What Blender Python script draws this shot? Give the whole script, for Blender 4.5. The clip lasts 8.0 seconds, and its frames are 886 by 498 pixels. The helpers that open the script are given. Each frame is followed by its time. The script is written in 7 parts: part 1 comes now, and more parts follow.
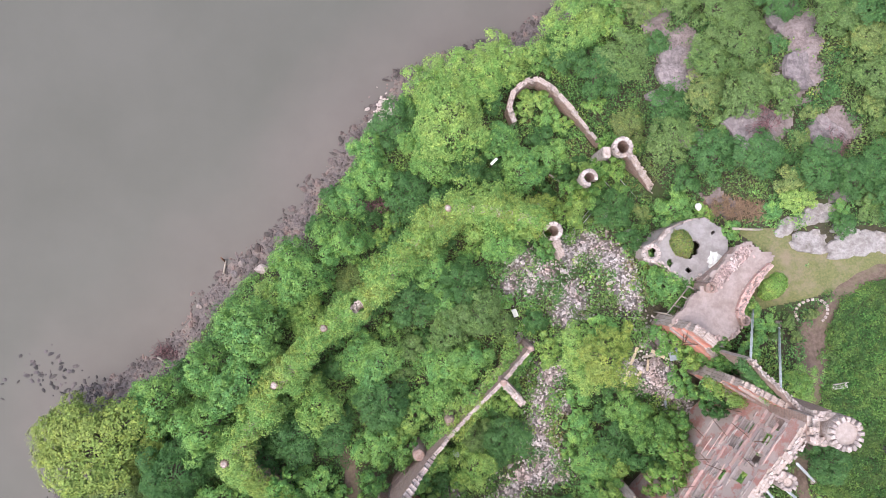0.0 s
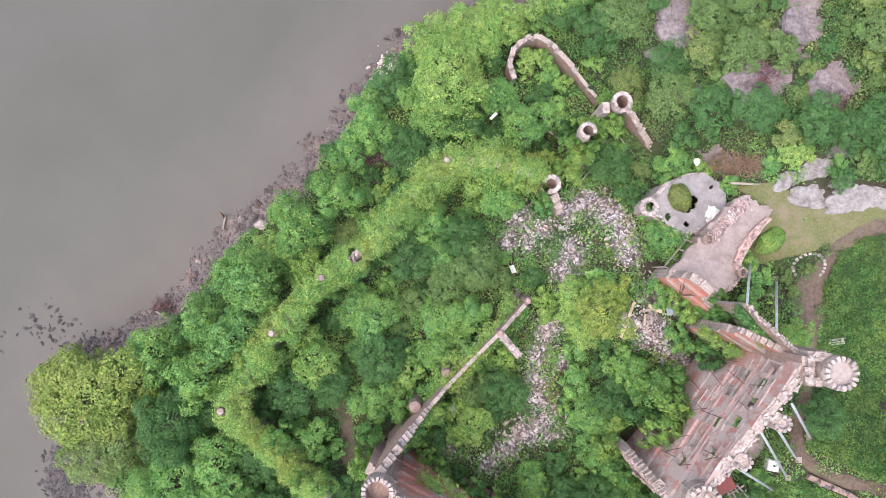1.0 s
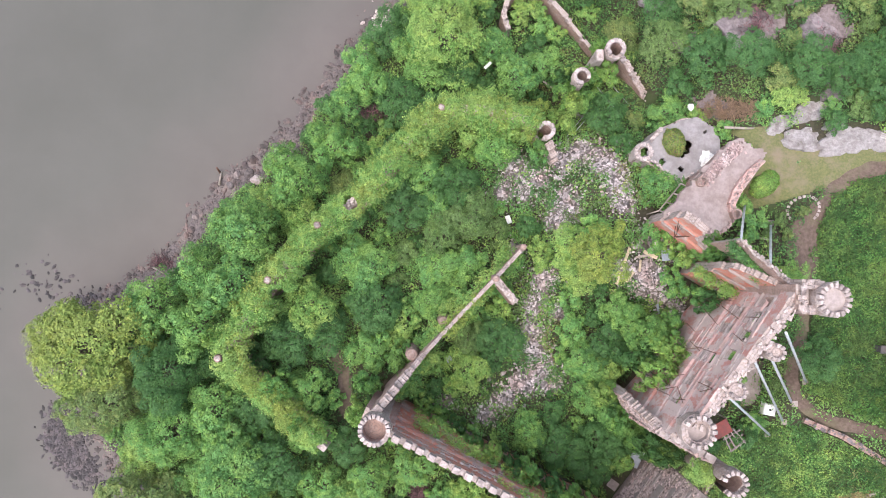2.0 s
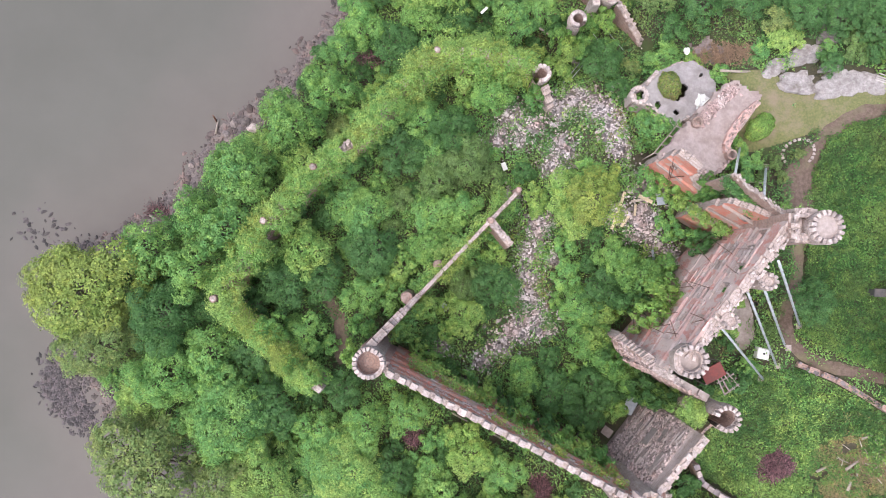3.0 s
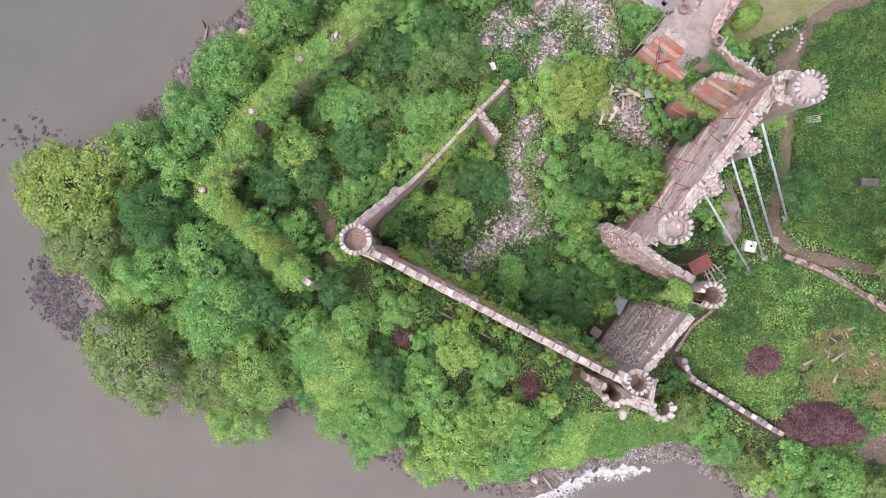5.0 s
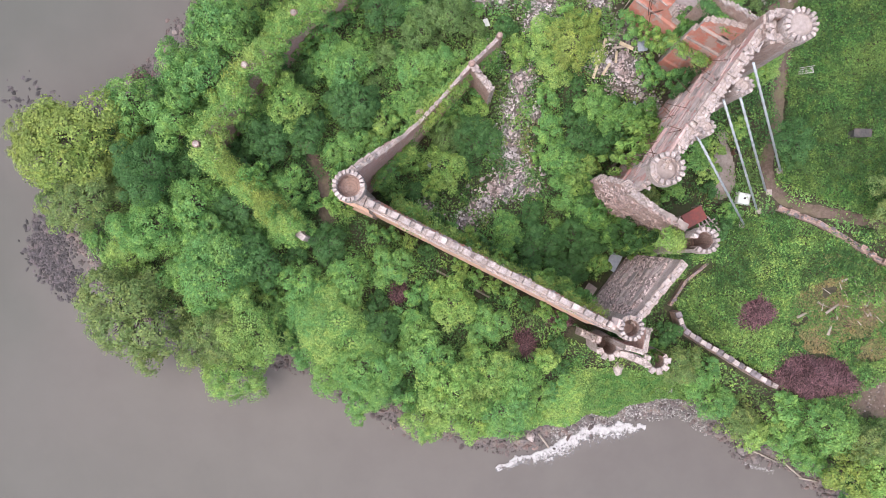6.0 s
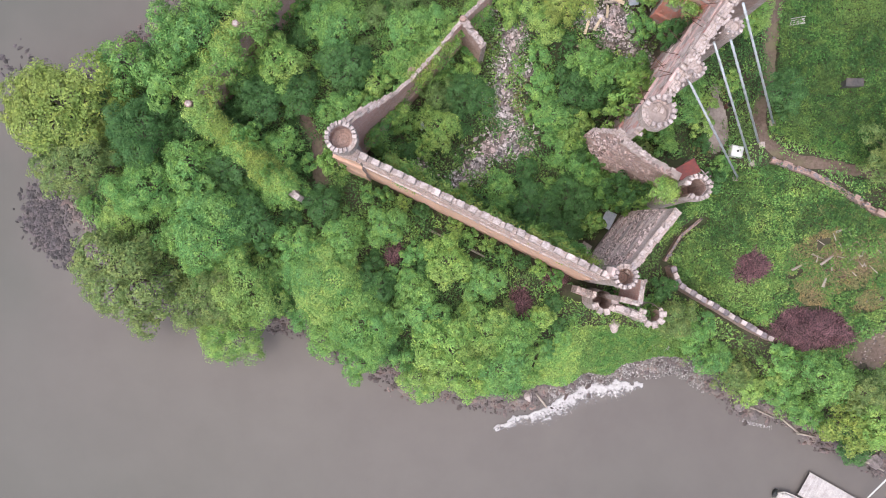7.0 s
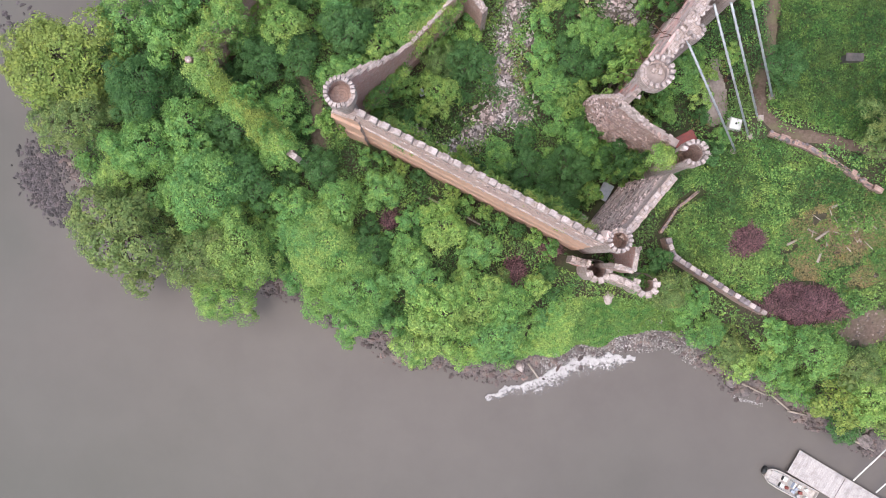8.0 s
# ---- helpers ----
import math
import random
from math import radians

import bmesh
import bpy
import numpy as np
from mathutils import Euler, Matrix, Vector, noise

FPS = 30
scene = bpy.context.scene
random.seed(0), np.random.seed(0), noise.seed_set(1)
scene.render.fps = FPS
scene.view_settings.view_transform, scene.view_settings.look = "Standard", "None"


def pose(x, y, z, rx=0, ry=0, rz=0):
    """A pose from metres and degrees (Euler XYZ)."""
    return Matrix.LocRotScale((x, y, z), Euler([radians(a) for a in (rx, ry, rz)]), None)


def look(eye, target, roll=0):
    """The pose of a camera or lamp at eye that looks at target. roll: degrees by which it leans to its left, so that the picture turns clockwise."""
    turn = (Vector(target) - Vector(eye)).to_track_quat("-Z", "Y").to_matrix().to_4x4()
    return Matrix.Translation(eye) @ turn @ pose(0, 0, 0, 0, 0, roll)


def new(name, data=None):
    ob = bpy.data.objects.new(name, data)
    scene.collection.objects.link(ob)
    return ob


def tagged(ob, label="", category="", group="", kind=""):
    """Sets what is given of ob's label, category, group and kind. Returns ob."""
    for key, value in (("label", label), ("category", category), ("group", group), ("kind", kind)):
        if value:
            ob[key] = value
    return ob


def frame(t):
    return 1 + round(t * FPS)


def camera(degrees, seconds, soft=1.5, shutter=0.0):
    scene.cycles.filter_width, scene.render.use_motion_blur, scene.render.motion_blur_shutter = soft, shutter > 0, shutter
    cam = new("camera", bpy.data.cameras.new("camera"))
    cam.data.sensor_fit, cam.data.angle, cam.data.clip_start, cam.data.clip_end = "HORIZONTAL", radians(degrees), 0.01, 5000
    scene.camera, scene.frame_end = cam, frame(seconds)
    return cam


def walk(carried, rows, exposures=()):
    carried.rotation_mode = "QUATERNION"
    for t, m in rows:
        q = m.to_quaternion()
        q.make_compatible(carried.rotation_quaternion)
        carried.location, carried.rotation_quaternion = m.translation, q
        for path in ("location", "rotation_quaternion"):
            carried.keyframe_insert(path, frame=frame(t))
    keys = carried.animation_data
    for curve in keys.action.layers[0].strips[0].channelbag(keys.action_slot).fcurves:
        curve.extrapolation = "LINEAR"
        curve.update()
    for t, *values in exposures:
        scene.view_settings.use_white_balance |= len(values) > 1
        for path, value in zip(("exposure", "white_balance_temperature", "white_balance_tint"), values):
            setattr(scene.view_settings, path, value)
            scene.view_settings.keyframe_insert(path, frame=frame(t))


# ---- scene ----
SKY, SUN, LIFT = 0.13, 1.5, 0.95
cam = camera(69.1, 8.0, 0.75)
PATH = [
    (0, (-0.613, 1.149, 87.522), (-0.608, 1.23, 85.524), 2.9),
    (0.5, (-0.417, -1.876, 87.496), (-0.415, -1.788, 85.498), 1.1),
    (1, (-0.206, -4.916, 87.461), (-0.207, -4.826, 85.463), -0.6),
    (1.5, (0.033, -7.985, 87.416), (0.033, -7.895, 85.418), -0.5),
    (3, (0.828, -17.311, 87.289), (0.827, -17.239, 85.29), -1.0),
    (3.5, (1.139, -20.391, 87.264), (1.139, -20.326, 85.265), -0.7),
    (4, (1.493, -23.383, 87.247), (1.492, -23.326, 85.248), -1.8),
    (4.5, (1.839, -26.25, 87.239), (1.837, -26.201, 85.24), -2.6),
    (6, (2.753, -34.396, 87.212), (2.753, -34.356, 85.213), -0.7),
    (6.5, (3.024, -36.904, 87.201), (3.023, -36.869, 85.201), -1.2),
    (7, (3.27, -39.248, 87.181), (3.271, -39.216, 85.182), 0.2),
    (7.5, (3.512, -41.477, 87.163), (3.514, -41.448, 85.163), 2.3),
    (8, (3.761, -43.649, 87.152), (3.762, -43.615, 85.152), 1.7),
]
walk(cam, [(t, look(eye, target, roll)) for t, eye, target, roll in PATH], [(0, LIFT + 0.24), (2.5, LIFT + 0.2), (4, LIFT + 0.13), (6, LIFT + 0.1), (8, LIFT)])


# ---- world and light: a bright overcast sky ----
world = bpy.data.worlds.new("overcast_sky")
scene.world = world
world.use_nodes = True
wn = world.node_tree
sky = wn.nodes.new("ShaderNodeTexSky")
sky.sky_type, sky.sun_disc = "NISHITA", False
sky.sun_elevation, sky.sun_rotation = radians(70), radians(233)
sky.air_density, sky.dust_density, sky.ozone_density = 1.2, 4.0, 1.0
wn.links.new(sky.outputs[0], wn.nodes["Background"].inputs[0])
wn.nodes["Background"].inputs[1].default_value = SKY
sun = new("sun", bpy.data.lights.new("sun", "SUN"))
sun.data.energy, sun.data.angle, sun.data.color = SUN, radians(98), (1.0, 0.97, 0.94)
sun.rotation_euler = (radians(12), radians(-16), 0)


# ---- materials ----
def graph(name):
    m = bpy.data.materials.new(name)
    m.use_nodes = True
    return m, m.node_tree.nodes, m.node_tree.links, m.node_tree.nodes["Principled BSDF"]


def mixed(n, l, a, b, fac, kind="MIX"):
    """A colour mix node; a and b are colours or sockets, fac a number or a socket."""
    x = n.new("ShaderNodeMix")
    x.data_type, x.blend_type = "RGBA", kind
    for slot, v in ((0, fac), (6, a), (7, b)):
        if isinstance(v, bpy.types.NodeSocket):
            l.new(v, x.inputs[slot])
        else:
            x.inputs[slot].default_value = v if slot == 0 else (*v, 1)
    return x.outputs[2]


def noisy(n, l, scale, detail=4.0, low=0.35, high=0.65, rough=0.6, tall=1.0):
    g = n.new("ShaderNodeNewGeometry")
    t = n.new("ShaderNodeTexNoise")
    t.inputs["Scale"].default_value, t.inputs["Detail"].default_value = scale, detail
    t.inputs["Roughness"].default_value = rough
    q = n.new("ShaderNodeVectorMath")
    q.operation = "MULTIPLY"
    q.inputs[1].default_value = (1, 1, tall)
    l.new(g.outputs["Position"], q.inputs[0])
    l.new(q.outputs[0], t.inputs["Vector"])
    r = n.new("ShaderNodeMapRange")
    r.inputs[1].default_value, r.inputs[2].default_value = low, high
    l.new(t.outputs[0], r.inputs[0])
    return r.outputs[0]


def bumped(n, l, bsdf, height, strength, distance):
    b = n.new("ShaderNodeBump")
    b.inputs["Strength"].default_value, b.inputs["Distance"].default_value = strength, distance
    l.new(height, b.inputs["Height"])
    l.new(b.outputs[0], bsdf.inputs["Normal"])


def surface(name, a, b, c, fine=6.0, broad=0.5, rough=0.85, bump=0.4, metal=0.0, vary=0.0, island=0.0):
    """Fine grain between a and b, broad stains of c, piece-to-piece variation."""
    m, n, l, p = graph(name)
    f = noisy(n, l, fine)
    col = mixed(n, l, a, b, f)
    col = mixed(n, l, col, c, noisy(n, l, broad, 6.0, 0.48, 0.7))
    if vary:
        o = n.new("ShaderNodeObjectInfo")
        r = n.new("ShaderNodeMapRange")
        r.inputs[3].default_value, r.inputs[4].default_value = 1 - vary, 1 + vary
        l.new(o.outputs["Random"], r.inputs[0])
        v = n.new("ShaderNodeHueSaturation")
        l.new(r.outputs[0], v.inputs["Value"])
        l.new(col, v.inputs["Color"])
        col = v.outputs[0]
    if island:
        g = n.new("ShaderNodeNewGeometry")
        r = n.new("ShaderNodeMapRange")
        r.inputs[3].default_value, r.inputs[4].default_value = 1 - island, 1 + island
        l.new(g.outputs["Random Per Island"], r.inputs[0])
        v = n.new("ShaderNodeHueSaturation")
        l.new(r.outputs[0], v.inputs["Value"])
        l.new(col, v.inputs["Color"])
        col = v.outputs[0]
    l.new(col, p.inputs["Base Color"])
    p.inputs["Roughness"].default_value, p.inputs["Metallic"].default_value = rough, metal
    bumped(n, l, p, f, bump, 0.05)
    return m


def leaves(name, a, b, c, jitter=0.4):
    """Foliage: a and b by plant and place, c in patches, each leaf a little lighter or darker, some light through it."""
    m, n, l, p = graph(name)
    o = n.new("ShaderNodeObjectInfo")
    g = n.new("ShaderNodeNewGeometry")
    col = mixed(n, l, a, b, o.outputs["Random"])
    col = mixed(n, l, col, c, noisy(n, l, 0.22, 3.0, 0.42, 0.68))
    r = n.new("ShaderNodeMapRange")
    r.inputs[3].default_value, r.inputs[4].default_value = 1 - jitter, 1 + jitter
    l.new(g.outputs["Random Per Island"], r.inputs[0])
    v = n.new("ShaderNodeHueSaturation")
    l.new(r.outputs[0], v.inputs["Value"])
    # sunlit clump tips painted into the colour: paler, yellower patches placed by noise
    col = mixed(n, l, col, tuple(q * f for q, f in zip(c, (1.5, 1.35, 1.15))), noisy(n, l, 1.1, 3.0, 0.47, 0.75))
    l.new(col, v.inputs["Color"])
    l.new(v.outputs[0], p.inputs["Base Color"])
    p.inputs["Roughness"].default_value = 0.6
    p.inputs["Specular IOR Level"].default_value = 0.25
    t = n.new("ShaderNodeBsdfTranslucent")
    l.new(v.outputs[0], t.inputs[0])
    x = n.new("ShaderNodeMixShader")
    x.inputs[0].default_value = 0.16
    l.new(p.outputs[0], x.inputs[1])
    l.new(t.outputs[0], x.inputs[2])
    l.new(x.outputs[0], n["Material Output"].inputs[0])
    return m


def masonry(name, brick_a, brick_b, mortar, stain, pale, w=0.5, h=0.2, grime=0.5, plaster=0.0):
    """Coursed masonry on the wall's own metres (UV), with weathered streaks and lost or surviving plaster."""
    m, n, l, p = graph(name)
    uv = n.new("ShaderNodeUVMap")
    t = n.new("ShaderNodeTexBrick")
    t.offset = 0.5
    for k, v in (("Scale", 1.0), ("Mortar Size", 0.025), ("Mortar Smooth", 0.3), ("Brick Width", w), ("Row Height", h)):
        t.inputs[k].default_value = v
    t.inputs["Color1"].default_value, t.inputs["Color2"].default_value = (*brick_a, 1), (*brick_b, 1)
    t.inputs["Mortar"].default_value = (*mortar, 1)
    l.new(uv.outputs[0], t.inputs["Vector"])
    col = mixed(n, l, t.outputs["Color"], pale, noisy(n, l, 2.2, 8.0, 0.5, 0.72, 0.7, 0.55))
    if plaster:
        col = mixed(n, l, col, tuple(0.93 * c for c in pale), noisy(n, l, 0.55, 7.0, 0.37 + 0.1 * plaster, 0.42 + 0.1 * plaster, 0.62, 0.55))
        col = mixed(n, l, col, tuple(0.94 * c for c in brick_a), noisy(n, l, 0.75, 7.0, 0.55, 0.60, 0.65, 0.55))
        col = mixed(n, l, col, tuple(0.78 * c for c in mortar), noisy(n, l, 1.9, 8.0, 0.60, 0.70, 0.7, 0.55))
    col = mixed(n, l, col, stain, noisy(n, l, 0.9, 6.0, 0.5, 0.5 + 0.3 / max(grime, 0.1), 0.65, 0.55))
    # long stains that run along the courses
    s = n.new("ShaderNodeVectorMath")
    s.operation = "MULTIPLY"
    s.inputs[1].default_value = (0.8, 0.45, 1)
    l.new(uv.outputs[0], s.inputs[0])
    q = n.new("ShaderNodeTexNoise")
    q.inputs["Scale"].default_value, q.inputs["Detail"].default_value = 1.0, 5.0
    l.new(s.outputs[0], q.inputs["Vector"])
    r = n.new("ShaderNodeMapRange")
    r.inputs[1].default_value, r.inputs[2].default_value = 0.6, 0.95
    l.new(q.outputs[0], r.inputs[0])
    col = mixed(n, l, col, tuple(0.7 * c for c in stain), r.outputs[0]) if plaster == 0 else mixed(n, l, col, (0.52, 0.385, 0.36), r.outputs[0])
    l.new(col, p.inputs["Base Color"])
    p.inputs["Roughness"].default_value = 0.9
    k = n.new("ShaderNodeMath")
    k.operation = "SUBTRACT"
    l.new(noisy(n, l, 3.5, 8.0, 0.3, 0.7, 0.7), k.inputs[0])
    l.new(t.outputs["Fac"], k.inputs[1])
    bumped(n, l, p, k.outputs[0], 0.6, 0.06)
    return m


GREENS = {
    "yellow": leaves("leaf_yellow_green", (0.183, 0.2606, 0.0596), (0.1624, 0.2436, 0.0572), (0.2176, 0.273, 0.0716)),
    "light": leaves("leaf_light_green", (0.182, 0.3276, 0.0832), (0.146, 0.2875, 0.078), (0.2284, 0.3328, 0.0953)),
    "mid": leaves("leaf_green", (0.1252, 0.2733, 0.0778), (0.1023, 0.2396, 0.079), (0.166, 0.2958, 0.0797)),
    "dark": leaves("leaf_dark_green", (0.0648, 0.1512, 0.0472), (0.0748, 0.1668, 0.058), (0.0568, 0.1316, 0.042)),
    "grey": leaves("leaf_grey_green", (0.118, 0.19, 0.066), (0.132, 0.198, 0.07), (0.10, 0.175, 0.056)),
    "olive": leaves("leaf_olive_green", (0.142, 0.212, 0.068), (0.116, 0.19, 0.064), (0.165, 0.212, 0.074)),
    "grass": leaves("grass_blade_green", (0.0888, 0.201, 0.0501), (0.081, 0.1863, 0.0488), (0.1279, 0.2024, 0.057), 0.35),
    "dry": leaves("dry_weed_leaf", (0.17, 0.20, 0.075), (0.19, 0.185, 0.08), (0.21, 0.16, 0.09)),
    "field": leaves("field_creeper_green", (0.0468, 0.1109, 0.0325), (0.0468, 0.1109, 0.0325), (0.0819, 0.1376, 0.0404), 0.35),
}
BARK = surface("bark", (0.10, 0.075, 0.055), (0.05, 0.04, 0.03), (0.13, 0.11, 0.09), 8, 1)
EARTH = surface("earth", (0.066, 0.054, 0.034), (0.038, 0.036, 0.022), (0.042, 0.065, 0.02), 3, 0.3, 0.95, 0.8)
TRACK = surface("trodden_earth", (0.15, 0.106, 0.087), (0.092, 0.063, 0.051), (0.14, 0.125, 0.075), 2.5, 0.35, 0.95, 0.5)
LAWN = surface("worn_lawn", (0.165, 0.16, 0.068), (0.105, 0.118, 0.046), (0.21, 0.165, 0.115), 4, 0.42, 0.95, 0.5)
SHINGLE = surface("wet_shingle", (0.15, 0.12, 0.12), (0.075, 0.06, 0.06), (0.20, 0.155, 0.14), 3, 0.5, 0.7, 1.0)
STONE = surface("pale_stone", (0.50, 0.425, 0.41), (0.34, 0.275, 0.265), (0.21, 0.165, 0.155), 5, 1.1, 0.9, 0.7, vary=0.2)
ROCK = surface("bedrock", (0.34, 0.31, 0.31), (0.225, 0.20, 0.20), (0.155, 0.13, 0.125), 2.4, 0.9, 0.9, 1.0, vary=0.1)
SLOPE_ROCK = surface("purple_grey_bedrock", (0.25, 0.21, 0.22), (0.15, 0.12, 0.13), (0.10, 0.085, 0.085), 2.2, 0.6, 0.9, 1.0, vary=0.2)
SHALE = surface("dark_shore_stone", (0.17, 0.14, 0.14), (0.09, 0.075, 0.075), (0.24, 0.19, 0.175), 3, 0.8, 0.75, 0.8, vary=0.3)
RUBBLE = surface("brick_rubble", (0.39, 0.35, 0.36), (0.20, 0.17, 0.175), (0.28, 0.20, 0.19), 3, 0.5, 0.9, 0.5, island=0.75)
GRIT = surface("crushed_mortar", (0.20, 0.165, 0.155), (0.11, 0.09, 0.08), (0.07, 0.075, 0.04), 5, 0.6, 0.95, 1.0)
CONCRETE = surface("weathered_concrete", (0.39, 0.325, 0.31), (0.30, 0.245, 0.235), (0.22, 0.175, 0.165), 2.2, 0.5, 0.9, 0.3)
TERRACE = surface("worn_terrace_paving", (0.35, 0.28, 0.27), (0.28, 0.22, 0.21), (0.21, 0.16, 0.15), 2.2, 0.6, 0.9, 0.4)
PAVING = surface("stained_grey_paving", (0.29, 0.265, 0.27), (0.235, 0.21, 0.215), (0.16, 0.14, 0.14), 2.0, 0.45, 0.9, 0.3)
YARD = surface("pale_trodden_yard", (0.30, 0.255, 0.24), (0.23, 0.19, 0.175), (0.17, 0.135, 0.115), 3, 0.6, 0.95, 0.4)
BOAT = surface("scuffed_boat_paint", (0.50, 0.46, 0.44), (0.38, 0.34, 0.32), (0.30, 0.25, 0.22), 5, 1.2, 0.7, 0.2)
WOOD = surface("weathered_wood", (0.40, 0.34, 0.30), (0.28, 0.235, 0.205), (0.22, 0.19, 0.165), 6, 1.2, 0.85, 0.3, vary=0.2)
FRESH = surface("sawn_timber", (0.55, 0.45, 0.33), (0.44, 0.35, 0.25), (0.35, 0.28, 0.2), 6, 1.2, 0.8, 0.2, vary=0.15)
DECK = surface("bleached_deck_board", (0.46, 0.42, 0.42), (0.37, 0.335, 0.33), (0.29, 0.255, 0.25), 5, 0.9, 0.85, 0.2, vary=0.1)
STEEL = surface("galvanised_pipe", (0.52, 0.54, 0.58), (0.40, 0.42, 0.46), (0.30, 0.31, 0.33), 8, 1, 0.45, 0.1, 0.35)
RUST = surface("rusted_iron", (0.13, 0.06, 0.045), (0.075, 0.04, 0.033), (0.17, 0.085, 0.05), 9, 1, 0.8, 0.3)
WHITE = surface("white_plastic", (0.66, 0.65, 0.64), (0.58, 0.57, 0.56), (0.48, 0.46, 0.45), 5, 1, 0.45, 0.05)
BLACK = surface("black_rubber", (0.02, 0.02, 0.02), (0.03, 0.03, 0.03), (0.015, 0.015, 0.015), 5, 1, 0.6, 0.1)
RED = surface("red_roofing", (0.24, 0.055, 0.045), (0.17, 0.045, 0.04), (0.13, 0.05, 0.045), 4, 0.8, 0.75, 0.2)
SLATE = surface("blue_grey_sheet", (0.34, 0.37, 0.45), (0.28, 0.31, 0.38), (0.22, 0.24, 0.29), 5, 0.9, 0.5, 0.1)
TWIG = surface("dead_brushwood", (0.23, 0.12, 0.135), (0.11, 0.055, 0.068), (0.15, 0.085, 0.085), 4, 0.6, 0.9, 0.2, island=0.85)
STRAW = surface("dry_stems", (0.30, 0.20, 0.14), (0.22, 0.14, 0.10), (0.17, 0.12, 0.07), 4, 0.8, 0.9, 0.2, island=0.4)
FOAM = surface("wave_foam", (0.42, 0.395, 0.40), (0.32, 0.30, 0.305), (0.22, 0.20, 0.205), 5, 1.5, 0.6, 0.3, island=0.15)
BRICKBATS = surface("pink_brickbats", (0.37, 0.26, 0.25), (0.22, 0.15, 0.145), (0.42, 0.34, 0.33), 3, 0.6, 0.9, 0.4, island=0.55)
BRICK_IN = masonry("red_brick_inner", (0.59, 0.28, 0.25), (0.51, 0.245, 0.215), (0.55, 0.385, 0.355), (0.47, 0.33, 0.305), (0.63, 0.485, 0.465), 0.45, 0.15, 0.3, 0.65)
COURSE_PINK = surface("pink_course_stone", (0.53, 0.375, 0.355), (0.43, 0.285, 0.265), (0.38, 0.27, 0.25), 3, 0.7, 0.9, 0.4, vary=0.18)
BRICK_PINK = masonry("worn_pink_brick", (0.53, 0.325, 0.295), (0.455, 0.275, 0.245), (0.58, 0.45, 0.42), (0.40, 0.275, 0.25), (0.54, 0.41, 0.385), 0.9, 0.5, 0.3)
PARAPET = masonry("mauve_parapet_stone", (0.54, 0.385, 0.345), (0.45, 0.315, 0.285), (0.30, 0.22, 0.205), (0.36, 0.26, 0.24), (0.54, 0.44, 0.42), 0.9, 0.34, 0.3)
BRICK_ORANGE = masonry("orange_brick_face", (0.60, 0.345, 0.245), (0.53, 0.305, 0.215), (0.45, 0.32, 0.265), (0.42, 0.25, 0.185), (0.54, 0.36, 0.285), 0.45, 0.15, 0.25)
STONE_WALL = masonry("pale_stone_wall", (0.43, 0.345, 0.32), (0.34, 0.265, 0.245), (0.23, 0.18, 0.165), (0.20, 0.15, 0.135), (0.50, 0.43, 0.41), 0.6, 0.28, 0.5)
BANDED = masonry("banded_brown_wall", (0.36, 0.235, 0.205), (0.30, 0.20, 0.175), (0.21, 0.155, 0.135), (0.20, 0.145, 0.12), (0.43, 0.335, 0.31), 0.7, 0.3, 0.5)
BRICK_RED = masonry("bright_red_brick", (0.60, 0.212, 0.16), (0.53, 0.19, 0.145), (0.50, 0.29, 0.24), (0.42, 0.22, 0.17), (0.52, 0.36, 0.32), 0.45, 0.15, 0.25, 1.3)
LACED = masonry("grey_laced_wall", (0.42, 0.335, 0.32), (0.34, 0.265, 0.25), (0.24, 0.185, 0.175), (0.25, 0.19, 0.18), (0.48, 0.40, 0.385), 0.9, 0.3, 0.5)
PLANK = surface("grey_lacing_timber", (0.32, 0.265, 0.255), (0.17, 0.14, 0.135), (0.21, 0.155, 0.14), 6, 1.2, 0.9, 0.3, vary=0.3)


def water_material():
    m, n, l, p = graph("silty_river_water")
    at = n.new("ShaderNodeAttribute")
    at.attribute_name = "shallow"
    deep = mixed(n, l, (0.094, 0.0915, 0.083), (0.106, 0.102, 0.094), noisy(n, l, 0.05, 5.0, 0.35, 0.65))
    silt = mixed(n, l, (0.136, 0.119, 0.113), (0.122, 0.106, 0.102), noisy(n, l, 0.14, 4.0, 0.35, 0.65))
    l.new(mixed(n, l, deep, silt, at.outputs["Fac"]), p.inputs["Base Color"])
    p.inputs["Roughness"].default_value, p.inputs["IOR"].default_value = 0.35, 1.33
    p.inputs["Specular IOR Level"].default_value = 0.2
    bumped(n, l, p, noisy(n, l, 1.3, 3.0, 0.0, 1.0), 0.05, 0.1)
    return m


# ---- shapes ----
def mesh(name, verts, faces, mats, uvs=None, index=None, smooth=False):
    """A mesh from vertex and face lists; uvs holds one pair for each face corner."""
    me = bpy.data.meshes.new(name)
    me.from_pydata(verts, [], faces)
    for m in mats:
        me.materials.append(m)
    if uvs is not None:
        me.uv_layers.new(name="UVMap").data.foreach_set("uv", np.asarray(uvs, "f").ravel())
    if index is not None:
        me.polygons.foreach_set("material_index", index)
    if smooth:
        me.polygons.foreach_set("use_smooth", [True] * len(faces))
    me.update()
    return me


def thing(name, label, category, group="", kind="", at=(0, 0, 0), rz=0):
    ob = new(name)
    ob.matrix_basis = pose(*at, 0, 0, rz)
    return tagged(ob, label, category, group, kind)


def part(name, data, parent, label="", at=None):
    """A mesh, or a bmesh with one material, as one object under its thing or part."""
    ob = new(name, data)
    ob.parent = parent
    if at is not None:
        ob.matrix_basis = at
    return tagged(ob, label)


